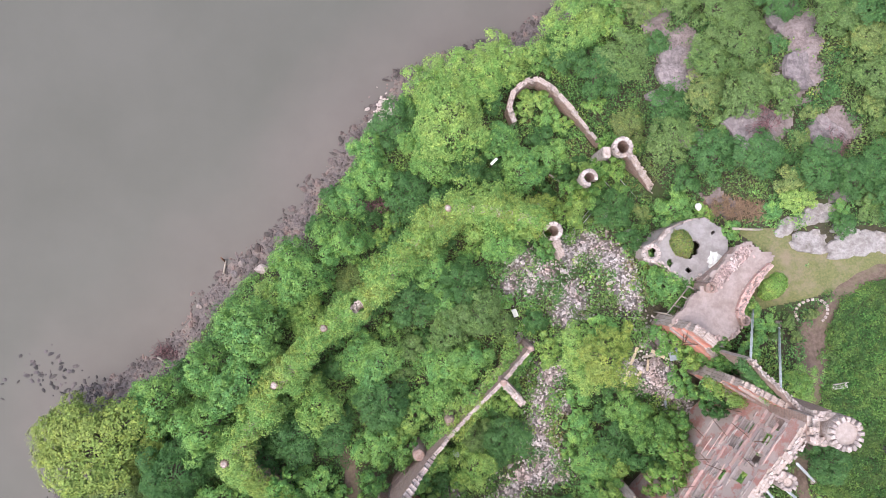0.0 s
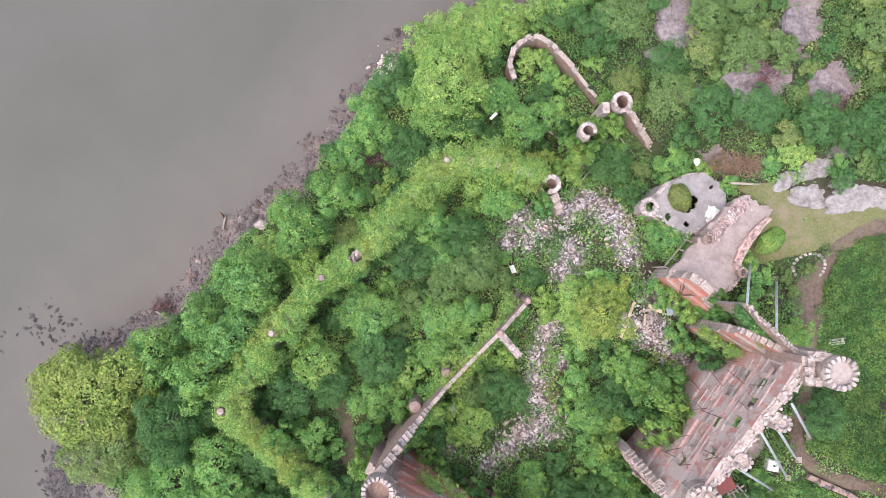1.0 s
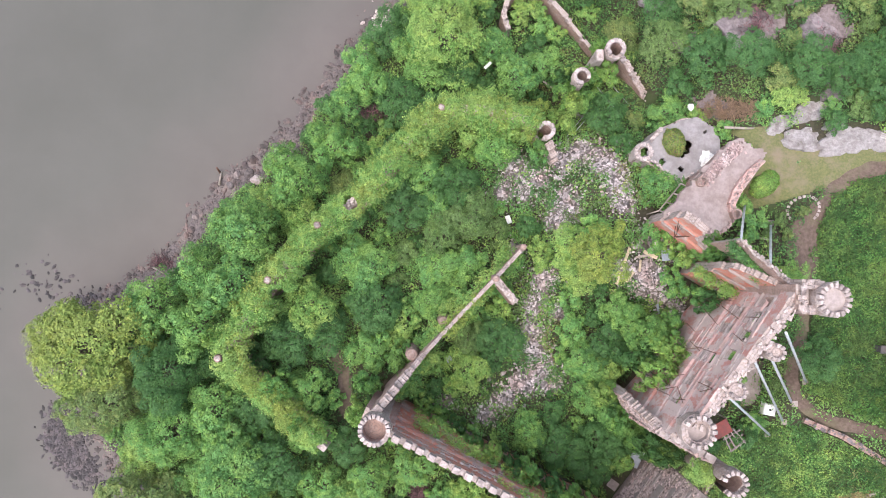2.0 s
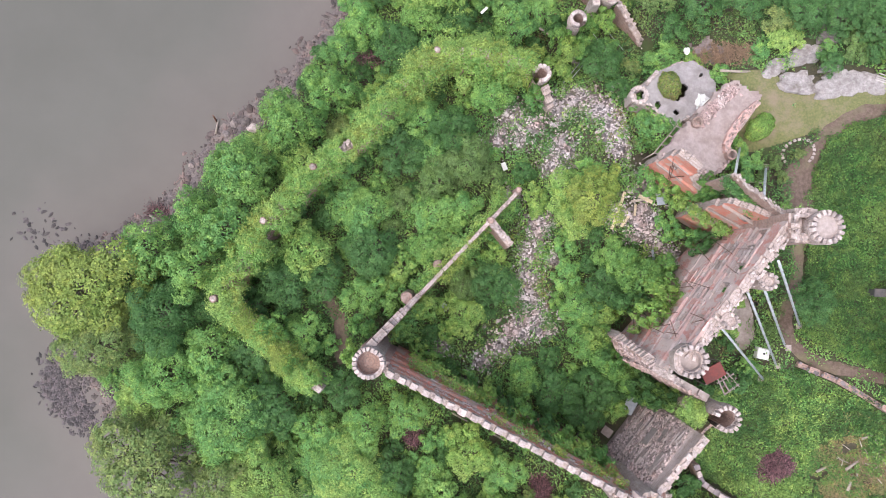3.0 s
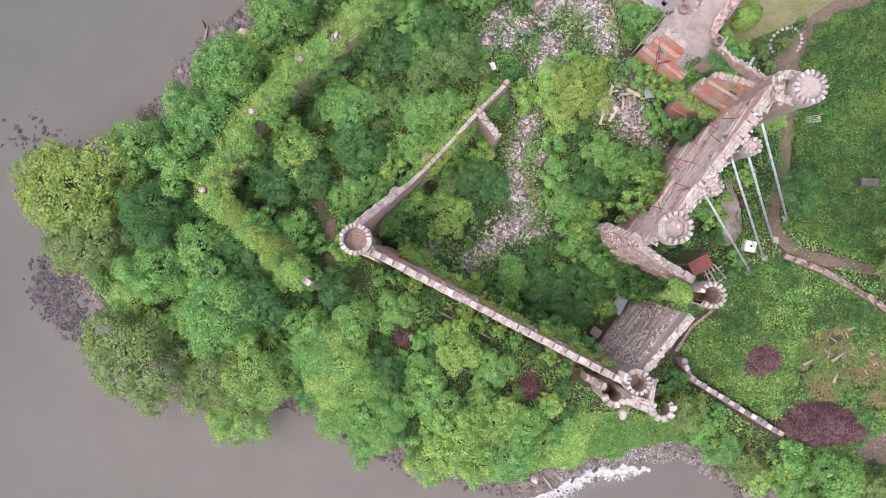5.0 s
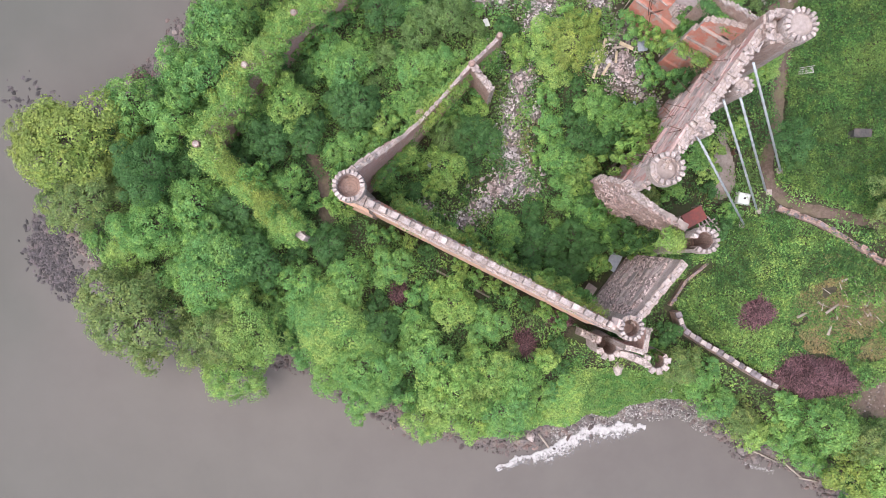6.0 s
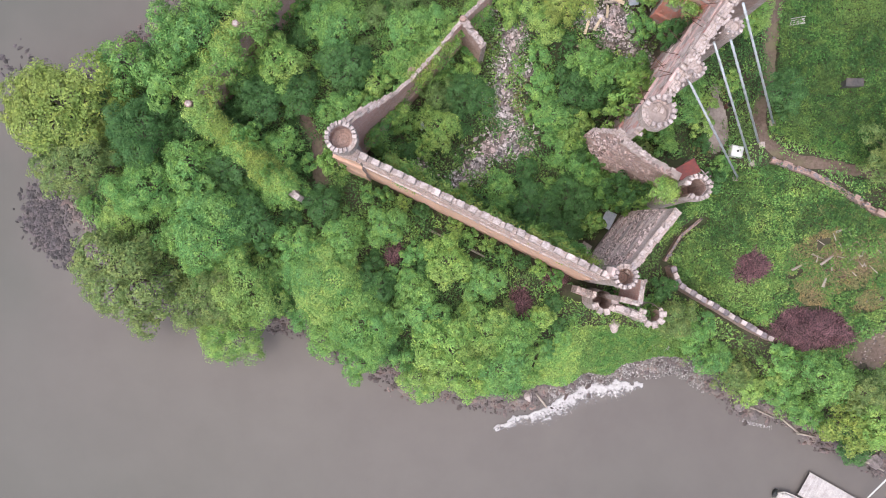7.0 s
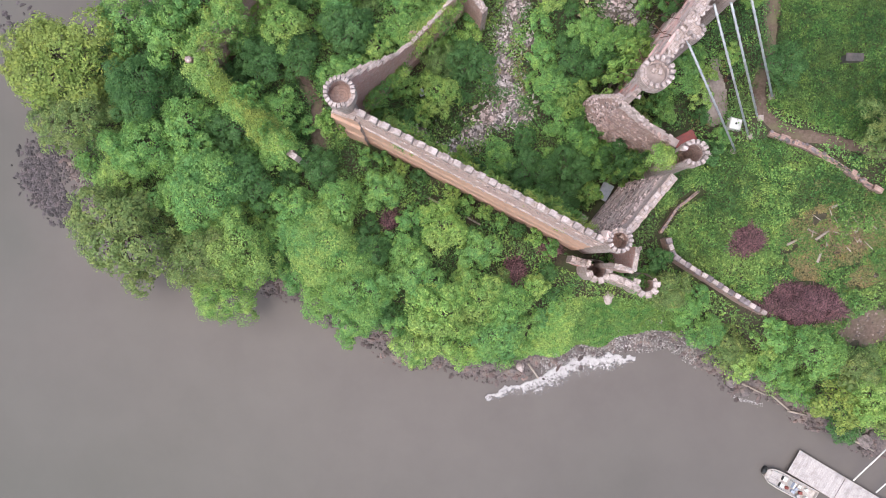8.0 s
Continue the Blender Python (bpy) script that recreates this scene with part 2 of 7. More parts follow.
def to_mesh(name, bm, mat):
    me = bpy.data.meshes.new(name)
    bm.to_mesh(me)
    bm.free()
    me.materials.append(mat)
    return me


def box(name, size, mat, bevel=0.03, wear=0.0, seed=0, taper=1.0):
    """A bevelled block, its base at z 0, with knocked corners when wear is given."""
    bm = bmesh.new()
    bmesh.ops.create_cube(bm, size=1)
    rnd = random.Random(seed)
    for v in bm.verts:
        k = taper if v.co.z > 0 else 1
        v.co = Vector((v.co.x * size[0] * k, v.co.y * size[1] * k, (v.co.z + 0.5) * size[2]))
        v.co += Vector([rnd.uniform(-wear, wear) for _ in "xyz"])
    if bevel:
        bmesh.ops.bevel(bm, geom=bm.edges[:], offset=bevel, segments=1, affect="EDGES")
    return to_mesh(name, bm, mat)


def tube(name, a, b, r, mat, sides=8, r2=None):
    a, b = Vector(a), Vector(b)
    bm = bmesh.new()
    m = Matrix.Translation((a + b) / 2) @ (b - a).to_track_quat("Z", "Y").to_matrix().to_4x4()
    bmesh.ops.create_cone(bm, cap_ends=True, segments=sides, radius1=r, radius2=r if r2 is None else r2, depth=(b - a).length, matrix=m)
    for f in bm.faces:
        f.smooth = len(f.verts) == 4
    return to_mesh(name, bm, mat)


def boulder(name, mat, seed, flat=0.6, level=2):
    bm = bmesh.new()
    bmesh.ops.create_icosphere(bm, subdivisions=level, radius=1)
    off = Vector((seed * 7.3, seed * 3.1, 0))
    for v in bm.verts:
        d = noise.noise(v.co * 1.1 + off) * 0.45 + noise.noise(v.co * 2.7 + off) * 0.18
        v.co = v.co * (1 + d)
        v.co.z *= flat
    return to_mesh(name, bm, mat)


# ---- the lie of the land ----
SHORE_NORTH = [(16, 39.6), (12.4, 36.1), (7.6, 33), (-1, 31), (-6.5, 27.9), (-10.4, 24.4), (-12.7, 21.2), (-15.1, 17.7), (-17.8, 14.6), (-20.5, 10.8),
               (-22.4, 7.7), (-25.9, 5.4), (-29.7, 2.7), (-32.7, -0.7), (-35.8, -5.3), (-39.6, -9.1), (-43, -11.3), (-47.5, -13.8), (-49.5, -19)]
SHORE_SOUTH = [(-48.5, -25), (-47.2, -29.5), (-46, -34), (-43.5, -37), (-40, -41), (-32, -43.6), (-26, -46), (-19, -48), (-12.3, -51.2), (-8.5, -54), (-1, -57.5),
               (8, -59.2), (12.7, -59.6), (16, -58.8), (19.5, -58), (24.5, -56.6), (29, -55.6), (34.2, -55), (38.5, -57.8), (42, -61.0), (48, -62.6), (53.3, -65.9), (60, -68.6)]
SHORE_FAR = [(75, -76), (120, -80), (150, 0), (120, 90), (60, 85), (30, 55)]
SHORE = np.array(SHORE_NORTH + SHORE_SOUTH + SHORE_FAR, float)
KNOLLS_WEST = [(8, -4, 4), (-5, -10, 3.2), (-15, -20, 3), (-22, -28, 3), (-8, -33, 3), (10, -45, 3), (9, -21, 3), (6, -27, 2), (24, -33, 1.6), (22.5, -37.5, 1.2), (15, -32, 2.2),
               (18, -18, 4.4), (25, -18, 5.2), (22, -7.5, 9), (27, -9, 9), (22, -50, 2.5), (-30, -35, 2.5), (-38, -22, 2.5), (14, 4, 5), (0, 14, 3), (-14, 2, 2.6)]
KNOLLS_EAST = [(39, -22, 7.2), (35, -28, 7), (42.5, -26, 9.4), (44, -18, 9.8), (46, -12, 10.6), (42.5, -8, 11.8), (44, -1, 13), (38, 2, 12.8), (37, -5, 11), (47, 4, 13.2), (42, 9, 12.8),
               (38, 15, 12), (30, 14, 8), (26, 10, 4.6), (20, 17, 3.6), (12, 21, 3), (17, 11, 4), (23, -1, 8), (51, -29, 10.2), (41, -41, 6.4), (48, -48, 7.4), (56, -38, 9.5)]
KNOLLS_FAR = [(60, -58, 6), (60, -18, 12), (62, 2, 15), (12.6, 11.2, 1.6), (32, 30, 9), (45, 26, 14), (62, 30, 17), (33, -45, 4.6), (31, -38, 5), (100, 0, 20), (38, -53, 3.4), (28, 0, 8)]
KNOLLS = np.array(KNOLLS_WEST + KNOLLS_EAST + KNOLLS_FAR, float)
RND = np.random.RandomState(5)
GRIDS = [RND.rand(64, 64) for _ in range(6)]


def vnoise(x, y, size, k=0):
    """Smooth random field from 0 to 1, with bumps of that size."""
    u, v = np.asarray(x, float) / size + 31.7 * k, np.asarray(y, float) / size + 17.3 * k
    i, j = np.floor(u).astype(int), np.floor(v).astype(int)
    a, b = u - i, v - j
    a, b = a * a * (3 - 2 * a), b * b * (3 - 2 * b)
    g = GRIDS[k % 6]
    i, j, i1, j1 = i % 64, j % 64, (i + 1) % 64, (j + 1) % 64
    return (g[i, j] * (1 - a) + g[i1, j] * a) * (1 - b) + (g[i, j1] * (1 - a) + g[i1, j1] * a) * b


def inside(poly, x, y):
    x, y = np.asarray(x, float), np.asarray(y, float)
    r = np.zeros(x.shape, bool)
    for (x0, y0), (x1, y1) in zip(poly, np.roll(poly, -1, 0)):
        c = (y0 > y) != (y1 > y)
        r ^= c & (x < (x1 - x0) * (y - y0) / (y1 - y0 + 1e-12) + x0)
    return r


def near_line(line, x, y, closed=False):
    """Distance to a polyline."""
    x, y = np.asarray(x, float), np.asarray(y, float)
    best = np.full(x.shape, 1e9)
    pts = list(line) + ([line[0]] if closed else [])
    for (x0, y0), (x1, y1) in zip(pts[:-1], pts[1:]):
        dx, dy = x1 - x0, y1 - y0
        t = np.clip(((x - x0) * dx + (y - y0) * dy) / (dx * dx + dy * dy), 0, 1)
        best = np.minimum(best, np.hypot(x - x0 - t * dx, y - y0 - t * dy))
    return best


def inland(x, y):
    """Metres from the waterline, positive on land."""
    d = near_line([tuple(p) for p in SHORE], x, y, True)
    return np.where(inside(SHORE, x, y), d, -d) + (vnoise(x, y, 3.0, 1) - 0.5) * 1.6


def land(x, y):
    """Height of the ground."""
    x, y = np.asarray(x, float), np.asarray(y, float)
    w, h = np.zeros(x.shape), np.zeros(x.shape)
    for kx, ky, kz in KNOLLS:
        q = 1 / ((x - kx) ** 2 + (y - ky) ** 2 + 4.0) ** 2
        w += q
        h += q * kz
    d = inland(x, y)
    t = np.clip((d - 1.5) / 7.0, 0, 1)
    up = t * t * (3 - 2 * t) * h / w + 0.16 * np.clip(d, 0, 3) + (vnoise(x, y, 2.2, 2) - 0.5) * 0.35 * t
    return np.where(d > 0, up, np.maximum(d * 0.15, -2.0))


def z_at(x, y):
    return float(land(np.array([x]), np.array([y]))[0])


# ---- ground and river ----
def sheet(name, xs, ys, height, mats, keep=None, index=None, smooth=True):
    """A draped grid; keep picks the cells by their middles."""
    X, Y = np.meshgrid(xs, ys, indexing="ij")
    Z = height(X, Y)
    nx, ny = X.shape
    ids = np.arange(nx * ny).reshape(nx, ny)
    cx, cy = (X[:-1, :-1] + X[1:, 1:]) / 2, (Y[:-1, :-1] + Y[1:, 1:]) / 2
    ok = keep(cx, cy) if keep is not None else np.ones(cx.shape, bool)
    quads = np.stack([ids[:-1, :-1], ids[1:, :-1], ids[1:, 1:], ids[:-1, 1:]], -1)[ok]
    used, inv = np.unique(quads, return_inverse=True)
    verts = np.stack([X.ravel(), Y.ravel(), Z.ravel()], 1)[used]
    pick = index(cx, cy)[ok].ravel().astype(int).tolist() if index is not None else None
    return mesh(name, verts.tolist(), inv.reshape(-1, 4).tolist(), mats, None, pick, smooth)


def spread(lo, hi, step, far):
    a = np.arange(lo, hi + step / 2, step)
    return np.concatenate([[-f for f in far[::-1]], a, far])


xs = np.concatenate([np.arange(-75, 72, 0.75), np.arange(72, 151, 3.0)])
ys = np.concatenate([np.arange(-95, -80, 3.0), np.arange(-80, 50, 0.75), np.arange(50, 96, 3.0)])
ground = tagged(new("ground", sheet("ground", xs, ys, land, [EARTH, SHINGLE], None, lambda x, y: inland(x, y) < np.where(y > -16, 3.2, 2.6))),
                "dark earth rising from a stony river shore", "ground", kind="structure")
FAR = np.array([250.0, 500.0, 1200.0, 3000.0])
wx = spread(-90, 90, 1.6, FAR)
wy = spread(-100, 80, 1.6, FAR)
river_mesh = sheet("river", wx, wy, lambda x, y: np.zeros(x.shape), [water_material()])
co = np.empty(len(river_mesh.vertices) * 3, "f")
river_mesh.vertices.foreach_get("co", co)
co = co.reshape(-1, 3)
gap = -inland(co[:, 0], co[:, 1]) + (vnoise(co[:, 0], co[:, 1], 9, 3) - 0.5) * 5
river_mesh.attributes.new("shallow", "FLOAT", "POINT").data.foreach_set("value", np.clip(1 - gap / np.where(co[:, 1] < -40, 13.0 + np.clip(-40 - co[:, 1], 0, 15) * 1.6, 13.0), 0, 1).astype("f"))
river = tagged(new("water", river_mesh), "calm silty grey-brown river water", "water", kind="structure")


def patch(name, label, category, mat, keep, lo, hi, step=0.4, lift=0.05, kind="structure"):
    """A thin layer on the ground where keep holds."""
    me = sheet(name, np.arange(lo[0], hi[0], step), np.arange(lo[1], hi[1], step), lambda x, y: land(x, y) + lift, [mat], keep)
    return tagged(new(name, me), label, category, kind=kind)


TRACK_LINE = [(60, 2.5), (51.2, 1.2), (48.1, 0.5), (44.8, -1.6), (43.2, -5), (42.4, -9), (43.2, -13.5), (43.1, -18), (42.2, -22.5), (42, -25.5), (44.2, -27.8), (48.5, -29.2), (53, -30.1), (62, -32)]
LAWN_EDGE = np.array([(34, 6), (38.5, 6.2), (41, 4.6), (44.5, 3), (49.5, 3.4), (54, 3.2), (54, 1.8), (47, -0.2), (43.4, -1.5), (40, -2.5), (36, -3.6), (35.2, 0), (36.5, 3.5)])


def ribbon(name, label, category, line, width, mat, lift=0.09, step=0.35):
    """A path of uneven width laid along a bending line."""
    p = np.array(line, float)
    c = np.concatenate([[0], np.cumsum(np.linalg.norm(np.diff(p, axis=0), axis=1))])
    s = np.arange(0, c[-1], step)
    x, y = np.interp(s, c, p[:, 0]), np.interp(s, c, p[:, 1])
    k = np.ones(9) / 9
    x, y = np.convolve(np.pad(x, 4, "edge"), k, "valid"), np.convolve(np.pad(y, 4, "edge"), k, "valid")
    dx, dy = np.gradient(x), np.gradient(y)
    q = np.hypot(dx, dy)
    nx, ny = -dy / q, dx / q
    V, F = [], []
    us = np.linspace(-1, 1, 7)
    for i in range(len(s)):
        wl = width(x[i], y[i]) * (0.75 + 0.5 * float(vnoise(x[i], y[i], 1.1, 1)))
        wr = width(x[i], y[i]) * (0.75 + 0.5 * float(vnoise(x[i] + 40, y[i], 1.1, 2)))
        for u in us:
            w = (wl if u > 0 else wr) * u
            V.append((x[i] + nx[i] * w, y[i] + ny[i] * w, 0))
    a = np.array(V)
    a[:, 2] = land(a[:, 0], a[:, 1]) + lift - 0.12 * np.tile(np.abs(us) ** 4, len(s))
    for i in range(len(s) - 1):
        for j in range(6):
            F.append([i * 7 + j, i * 7 + j + 1, (i + 1) * 7 + j + 1, (i + 1) * 7 + j])
    return tagged(new(name, mesh(name, a.tolist(), F, [mat], smooth=True)), label, category, kind="structure")


ribbon("track", "trodden pinkish-brown dirt path beside the ruin", "path", TRACK_LINE, lambda x, y: 0.8 + 1.9 * max(0.0, 1 - math.hypot(x - 42.2, y + 8.5) / 6.5) + 0.7 * max(0.0, 1 - math.hypot(x - 49, y - 0.5) / 5), TRACK)
patch("lawn", "worn yellowish mown grass terrace", "lawn", LAWN, lambda x, y: inside(LAWN_EDGE, x, y), (33, -5), (56, 8), 0.16, 0.05)
patch("yard_floor", "trodden bare earth yard below the braced wall", "bare ground", YARD,
      lambda x, y: (np.hypot((x - 37.5) / 1.6, (y + 23) / 4.2) + 0.5 * vnoise(x, y, 1.5, 2) < 1.15), (33, -30), (43, -15), 0.16, 0.07)
patch("bare_slope", "bare stony dirt at the edge of the brush piles", "bare ground", TRACK,
      lambda x, y: (np.hypot((x - 57) / 6, (y + 52) / 3.5) + 0.7 * vnoise(x, y, 1.5, 3) < 1.15) | (np.hypot((x - 53) / 4, (y + 40) / 3) + 0.9 * vnoise(x, y, 1.2, 1) < 1.0), (44, -60), (66, -34), 0.2, 0.06)
patch("beach", "small pale gravel beach in the cove", "beach", SHINGLE,
      lambda x, y: np.hypot((x - 27) / 8, (y + 54.2) / 1.5) < 1, (17, -57), (37, -51), 0.35, 0.06)


# ---- masonry builders ----
def wall(name, a, b, top, foot, depth, mats, parent, holes=(), seed=1, cs=0.45, cz=0.4, label="", jag=0.25, split=None):
    """A wall from a to b in rough courses. top(s): its height along the way; depth(z): how far it stands out to the left and to the
    right of the line; holes (s0, s1, z0, z1) go through it. Slots of mats: left face, right face, broken tops."""
    rnd = random.Random(seed)
    a, b = Vector((*a, 0)), Vector((*b, 0))
    d = b - a
    length = d.length
    d.normalize()
    n = Vector((-d.y, d.x, 0))
    ns = max(2, round(length / cs))
    ds = length / ns
    tops = [top((i + 0.5) * ds) for i in range(ns)]
    nz = max(2, math.ceil((max(tops) - foot) / cz))
    solid = set()
    for i in range(ns):
        t = tops[i] + rnd.uniform(-jag, jag)
        for k in range(nz):
            s, z = (i + 0.5) * ds, foot + (k + 0.5) * cz
            if z < t and not any(h[0] < s < h[1] and h[2] < z < h[3] for h in holes):
                solid.add((i, k))
    verts, at, faces, uvs, idx = [], {}, [], [], []

    def v(i, k, side):
        key = (i, k, side)
        if key not in at:
            z = foot + k * cz
            off = depth(z)[side] * (1 if side == 0 else -1)
            p = a + d * (i * ds + rnd.uniform(-0.05, 0.05)) + n * (off + rnd.uniform(-0.02, 0.02))
            at[key] = len(verts)
            verts.append((p.x, p.y, z + rnd.uniform(-0.04, 0.04)))
        return at[key]

    def face(keys, slot, flat):
        faces.append([v(*q) for q in keys])
        idx.append(slot)
        for i, k, side in keys:
            uvs.append((i * ds, foot + k * cz) if not flat else (i * ds + k * cz * 0.3, side * 0.9))

    for i, k in solid:
        face([(i + 1, k, 0), (i, k, 0), (i, k + 1, 0), (i + 1, k + 1, 0)], 0, False)
        face([(i, k, 1), (i + 1, k, 1), (i + 1, k + 1, 1), (i, k + 1, 1)], 3 if split and foot + k * cz < split else 1, False)
        if (i, k + 1) not in solid:
            face([(i, k + 1, 1), (i + 1, k + 1, 1), (i + 1, k + 1, 0), (i, k + 1, 0)], 2, True)
        if (i, k - 1) not in solid:
            face([(i, k, 0), (i + 1, k, 0), (i + 1, k, 1), (i, k, 1)], 2, True)
        if (i - 1, k) not in solid:
            face([(i, k, 0), (i, k, 1), (i, k + 1, 1), (i, k + 1, 0)], 2, True)
        if (i + 1, k) not in solid:
            face([(i + 1, k, 1), (i + 1, k, 0), (i + 1, k + 1, 0), (i + 1, k + 1, 1)], 2, True)
    return part(name, mesh(name, verts, faces, mats, uvs, idx), parent, label)


def steps(*pairs):
    """A height along the wall through (s, z) pairs."""
    s, z = [p[0] for p in pairs], [p[1] for p in pairs]
    return lambda x: float(np.interp(x, s, z))


def setbacks(*rows):
    """Depths that grow downwards: rows (z from which it holds upwards, left, right), highest first."""
    def depth(z):
        for level, left, right in rows:
            if z >= level:
                return left, right
        return rows[-1][1:]
    return depth


BLOCKS = [box("block", (0.5, 0.42, 0.3), STONE, 0.04, 0.05, s) for s in range(5)]
DARK_BLOCKS = [box("block", (0.5, 0.42, 0.3), SLOPE_ROCK, 0.04, 0.05, s) for s in range(5)]
MERLON = [box("merlon", (0.85, 0.7, 0.9), STONE, 0.05, 0.04, s, 0.96) for s in range(3)]


def stones_along(parent, a, b, top, count, seed, wide=0.3, name="coping_stone", size=(0.8, 1.5), data=None):
    """Loose and bedded stones along a broken wall top."""
    rnd = random.Random(seed)
    a, b = Vector((*a, 0)), Vector((*b, 0))
    d = (b - a)
    length = d.length
    n = Vector((-d.y, d.x, 0)).normalized()
    turn = math.degrees(math.atan2(d.y, d.x))
    for k in range(count):
        s = (k + rnd.uniform(0.1, 0.9)) / count * length
        p = a + d * (s / length) + n * rnd.uniform(-wide, wide)
        q = rnd.uniform(*size)
        m = pose(p.x, p.y, top(s) - 0.12 + rnd.uniform(0, 0.15), rnd.uniform(-8, 8), rnd.uniform(-8, 8), turn + rnd.gauss(0, 14))
        part(name, rnd.choice(data or BLOCKS), parent, "", m @ Matrix.Diagonal((q * rnd.uniform(0.8, 1.3), q * rnd.uniform(0.7, 1.1), q * rnd.uniform(0.6, 1.1), 1)))


def ring(name, rows, mats, parent, sides=28, hole=None, floor=None, gap=None, seed=0, ragged=0.0, label=""):
    """A round shaft through rows (z, radius), from the foot up; hole: inner radius and the depth to which it is hollow;
    gap: degrees (from, to) where the shaft has fallen away; ragged: how far its rim is broken."""
    rnd = random.Random(seed)
    prof = [(z, r, 0) for z, r in rows]
    top = rows[-1][0]
    if hole:
        prof += [(top, hole[0], 2), (top - hole[1], hole[0] * 0.97, 1), (top - hole[1], 0.02, 1)]
    else:
        prof += [(top + 0.02, rows[-1][1] * 0.92, 2), (top + 0.10, rows[-1][1] * 0.5, 2), (top + 0.13, 0.02, 2)]
    drop = [rnd.uniform(0, ragged) for _ in range(sides)]
    verts, faces, uvs, idx = [], [], [], []
    for z, r, _ in prof:
        for k in range(sides):
            an = 2 * math.pi * k / sides
            w = rnd.uniform(-0.04, 0.04) if _ != 2 else 0
            verts.append(((r + w) * math.cos(an), (r + w) * math.sin(an), z - (drop[k] if z > top - 0.05 and (hole or _ != 2) else 0)))
    for j in range(len(prof) - 1):
        for k in range(sides):
            deg = 360 * (k + 0.5) / sides
            if gap and gap[0] < deg < gap[1] and prof[j][0] > gap[2]:
                continue
            k1 = (k + 1) % sides
            faces.append([j * sides + k, j * sides + k1, (j + 1) * sides + k1, (j + 1) * sides + k])
            idx.append(prof[j + 1][2])
            u0, u1 = prof[j][1] * 2 * math.pi * k / sides, prof[j][1] * 2 * math.pi * (k + 1) / sides
            v0, v1 = prof[j][0], prof[j + 1][0] + (abs(prof[j + 1][1] - prof[j][1]) if prof[j + 1][2] else 0)
            uvs += [(u0, v0), (u1, v0), (u1, v1), (u0, v1)]
    return part(name, mesh(name, verts, faces, mats, uvs, idx), parent, label)


def crown_of(parent, r, z, count, size, skip=(), seed=0, name="merlon", mats=STONE):
    """Stone merlons round a tower's rim."""
    rnd = random.Random(seed)
    data = [box(name, size, mats, 0.05, 0.05, seed * 10 + k, 0.94) for k in range(3)]
    for k in range(count):
        an = 360 * k / count
        if any(s0 <= an <= s1 for s0, s1 in skip):
            continue
        x, y = r * math.cos(radians(an)), r * math.sin(radians(an))
        part(name, rnd.choice(data), parent, "", pose(x, y, z + rnd.uniform(-0.12, 0.02), rnd.uniform(-3, 3), rnd.uniform(-3, 3), an + 90 + rnd.uniform(-4, 4)))


COURSE = [box("course_brick", (1.5, 0.5, 0.3), m, 0.04, 0.05, 70 + k) for k, m in enumerate((BRICKBATS, STONE, BRICKBATS))]


# ---- the castle: the long south wall and its corner towers ----
S_A, S_B = (-5.5, -27.75), (21.2, -41.7)
south = thing("battlement_wall", "long pinkish stone battlement wall with pale merlons", "ruined wall", "castle walls")
wall("masonry", S_A, S_B, lambda s: 18.3, 2.0, setbacks((16.8, 0.36, 0.36), (15.2, 0.46, 0.4), (12.5, 0.65, 0.44), (9.5, 0.85, 0.55), (6.5, 1.0, 0.68), (0, 1.1, 0.8)),
     [BRICK_RED, PARAPET, STONE_WALL, BRICK_ORANGE], south, seed=3, split=13.4)
run = Vector(S_B) - Vector(S_A)
turn_s = math.degrees(math.atan2(run.y, run.x))
rnd = random.Random(11)
for k in range(21):
    p = Vector(S_A) + run * ((k + 0.5) / 21)
    part("merlon", rnd.choice(MERLON), south, "", pose(p.x + 0.0, p.y, 18.25 + rnd.uniform(-0.1, 0.05), rnd.uniform(-2, 2), rnd.uniform(-2, 2), turn_s + rnd.uniform(-3, 3)))
for k in range(20):
    p = Vector(S_A) + run * ((k + 1) / 21)
    part("gap_stone", rnd.choice(BLOCKS), south, "darker weathered sill stone", pose(p.x, p.y, 18.2, 0, 0, turn_s) @ Matrix.Diagonal((0.9, 1.4, 0.7, 1)))
stones_along(south, (Vector(S_A) + run * 0.0 + Vector((0.17, 0.34)))[:], (Vector(S_B) + Vector((0.17, 0.34)))[:], lambda s: 16.75, 60, 5, 0.12, "ledge_stone", (0.4, 0.8))
for z, off in ((15.9, 0.36), (15.1, 0.46), (14.2, 0.52), (13.3, 0.59), (12.4, 0.65), (11.3, 0.73), (10.2, 0.8)):
    stones_along(south, (Vector(S_A) + Vector((0.463, 0.886)) * off)[:], (Vector(S_B) + Vector((0.463, 0.886)) * off)[:], lambda s: z, 26, round(z * 10), 0.05, "course_brick", (0.3, 0.6), COURSE)


stones_along(south, (Vector(S_A) + Vector((-0.17, -0.34)))[:], (Vector(S_B) + Vector((-0.17, -0.34)))[:], lambda s: 16.85, 64, 6, 0.06, "corbel", (0.35, 0.6))
stones_along(south, (Vector(S_A) + Vector((-0.2, -0.4)))[:], (Vector(S_B) + Vector((-0.2, -0.4)))[:], lambda s: 12.5, 40, 7, 0.06, "corbel", (0.4, 0.7))


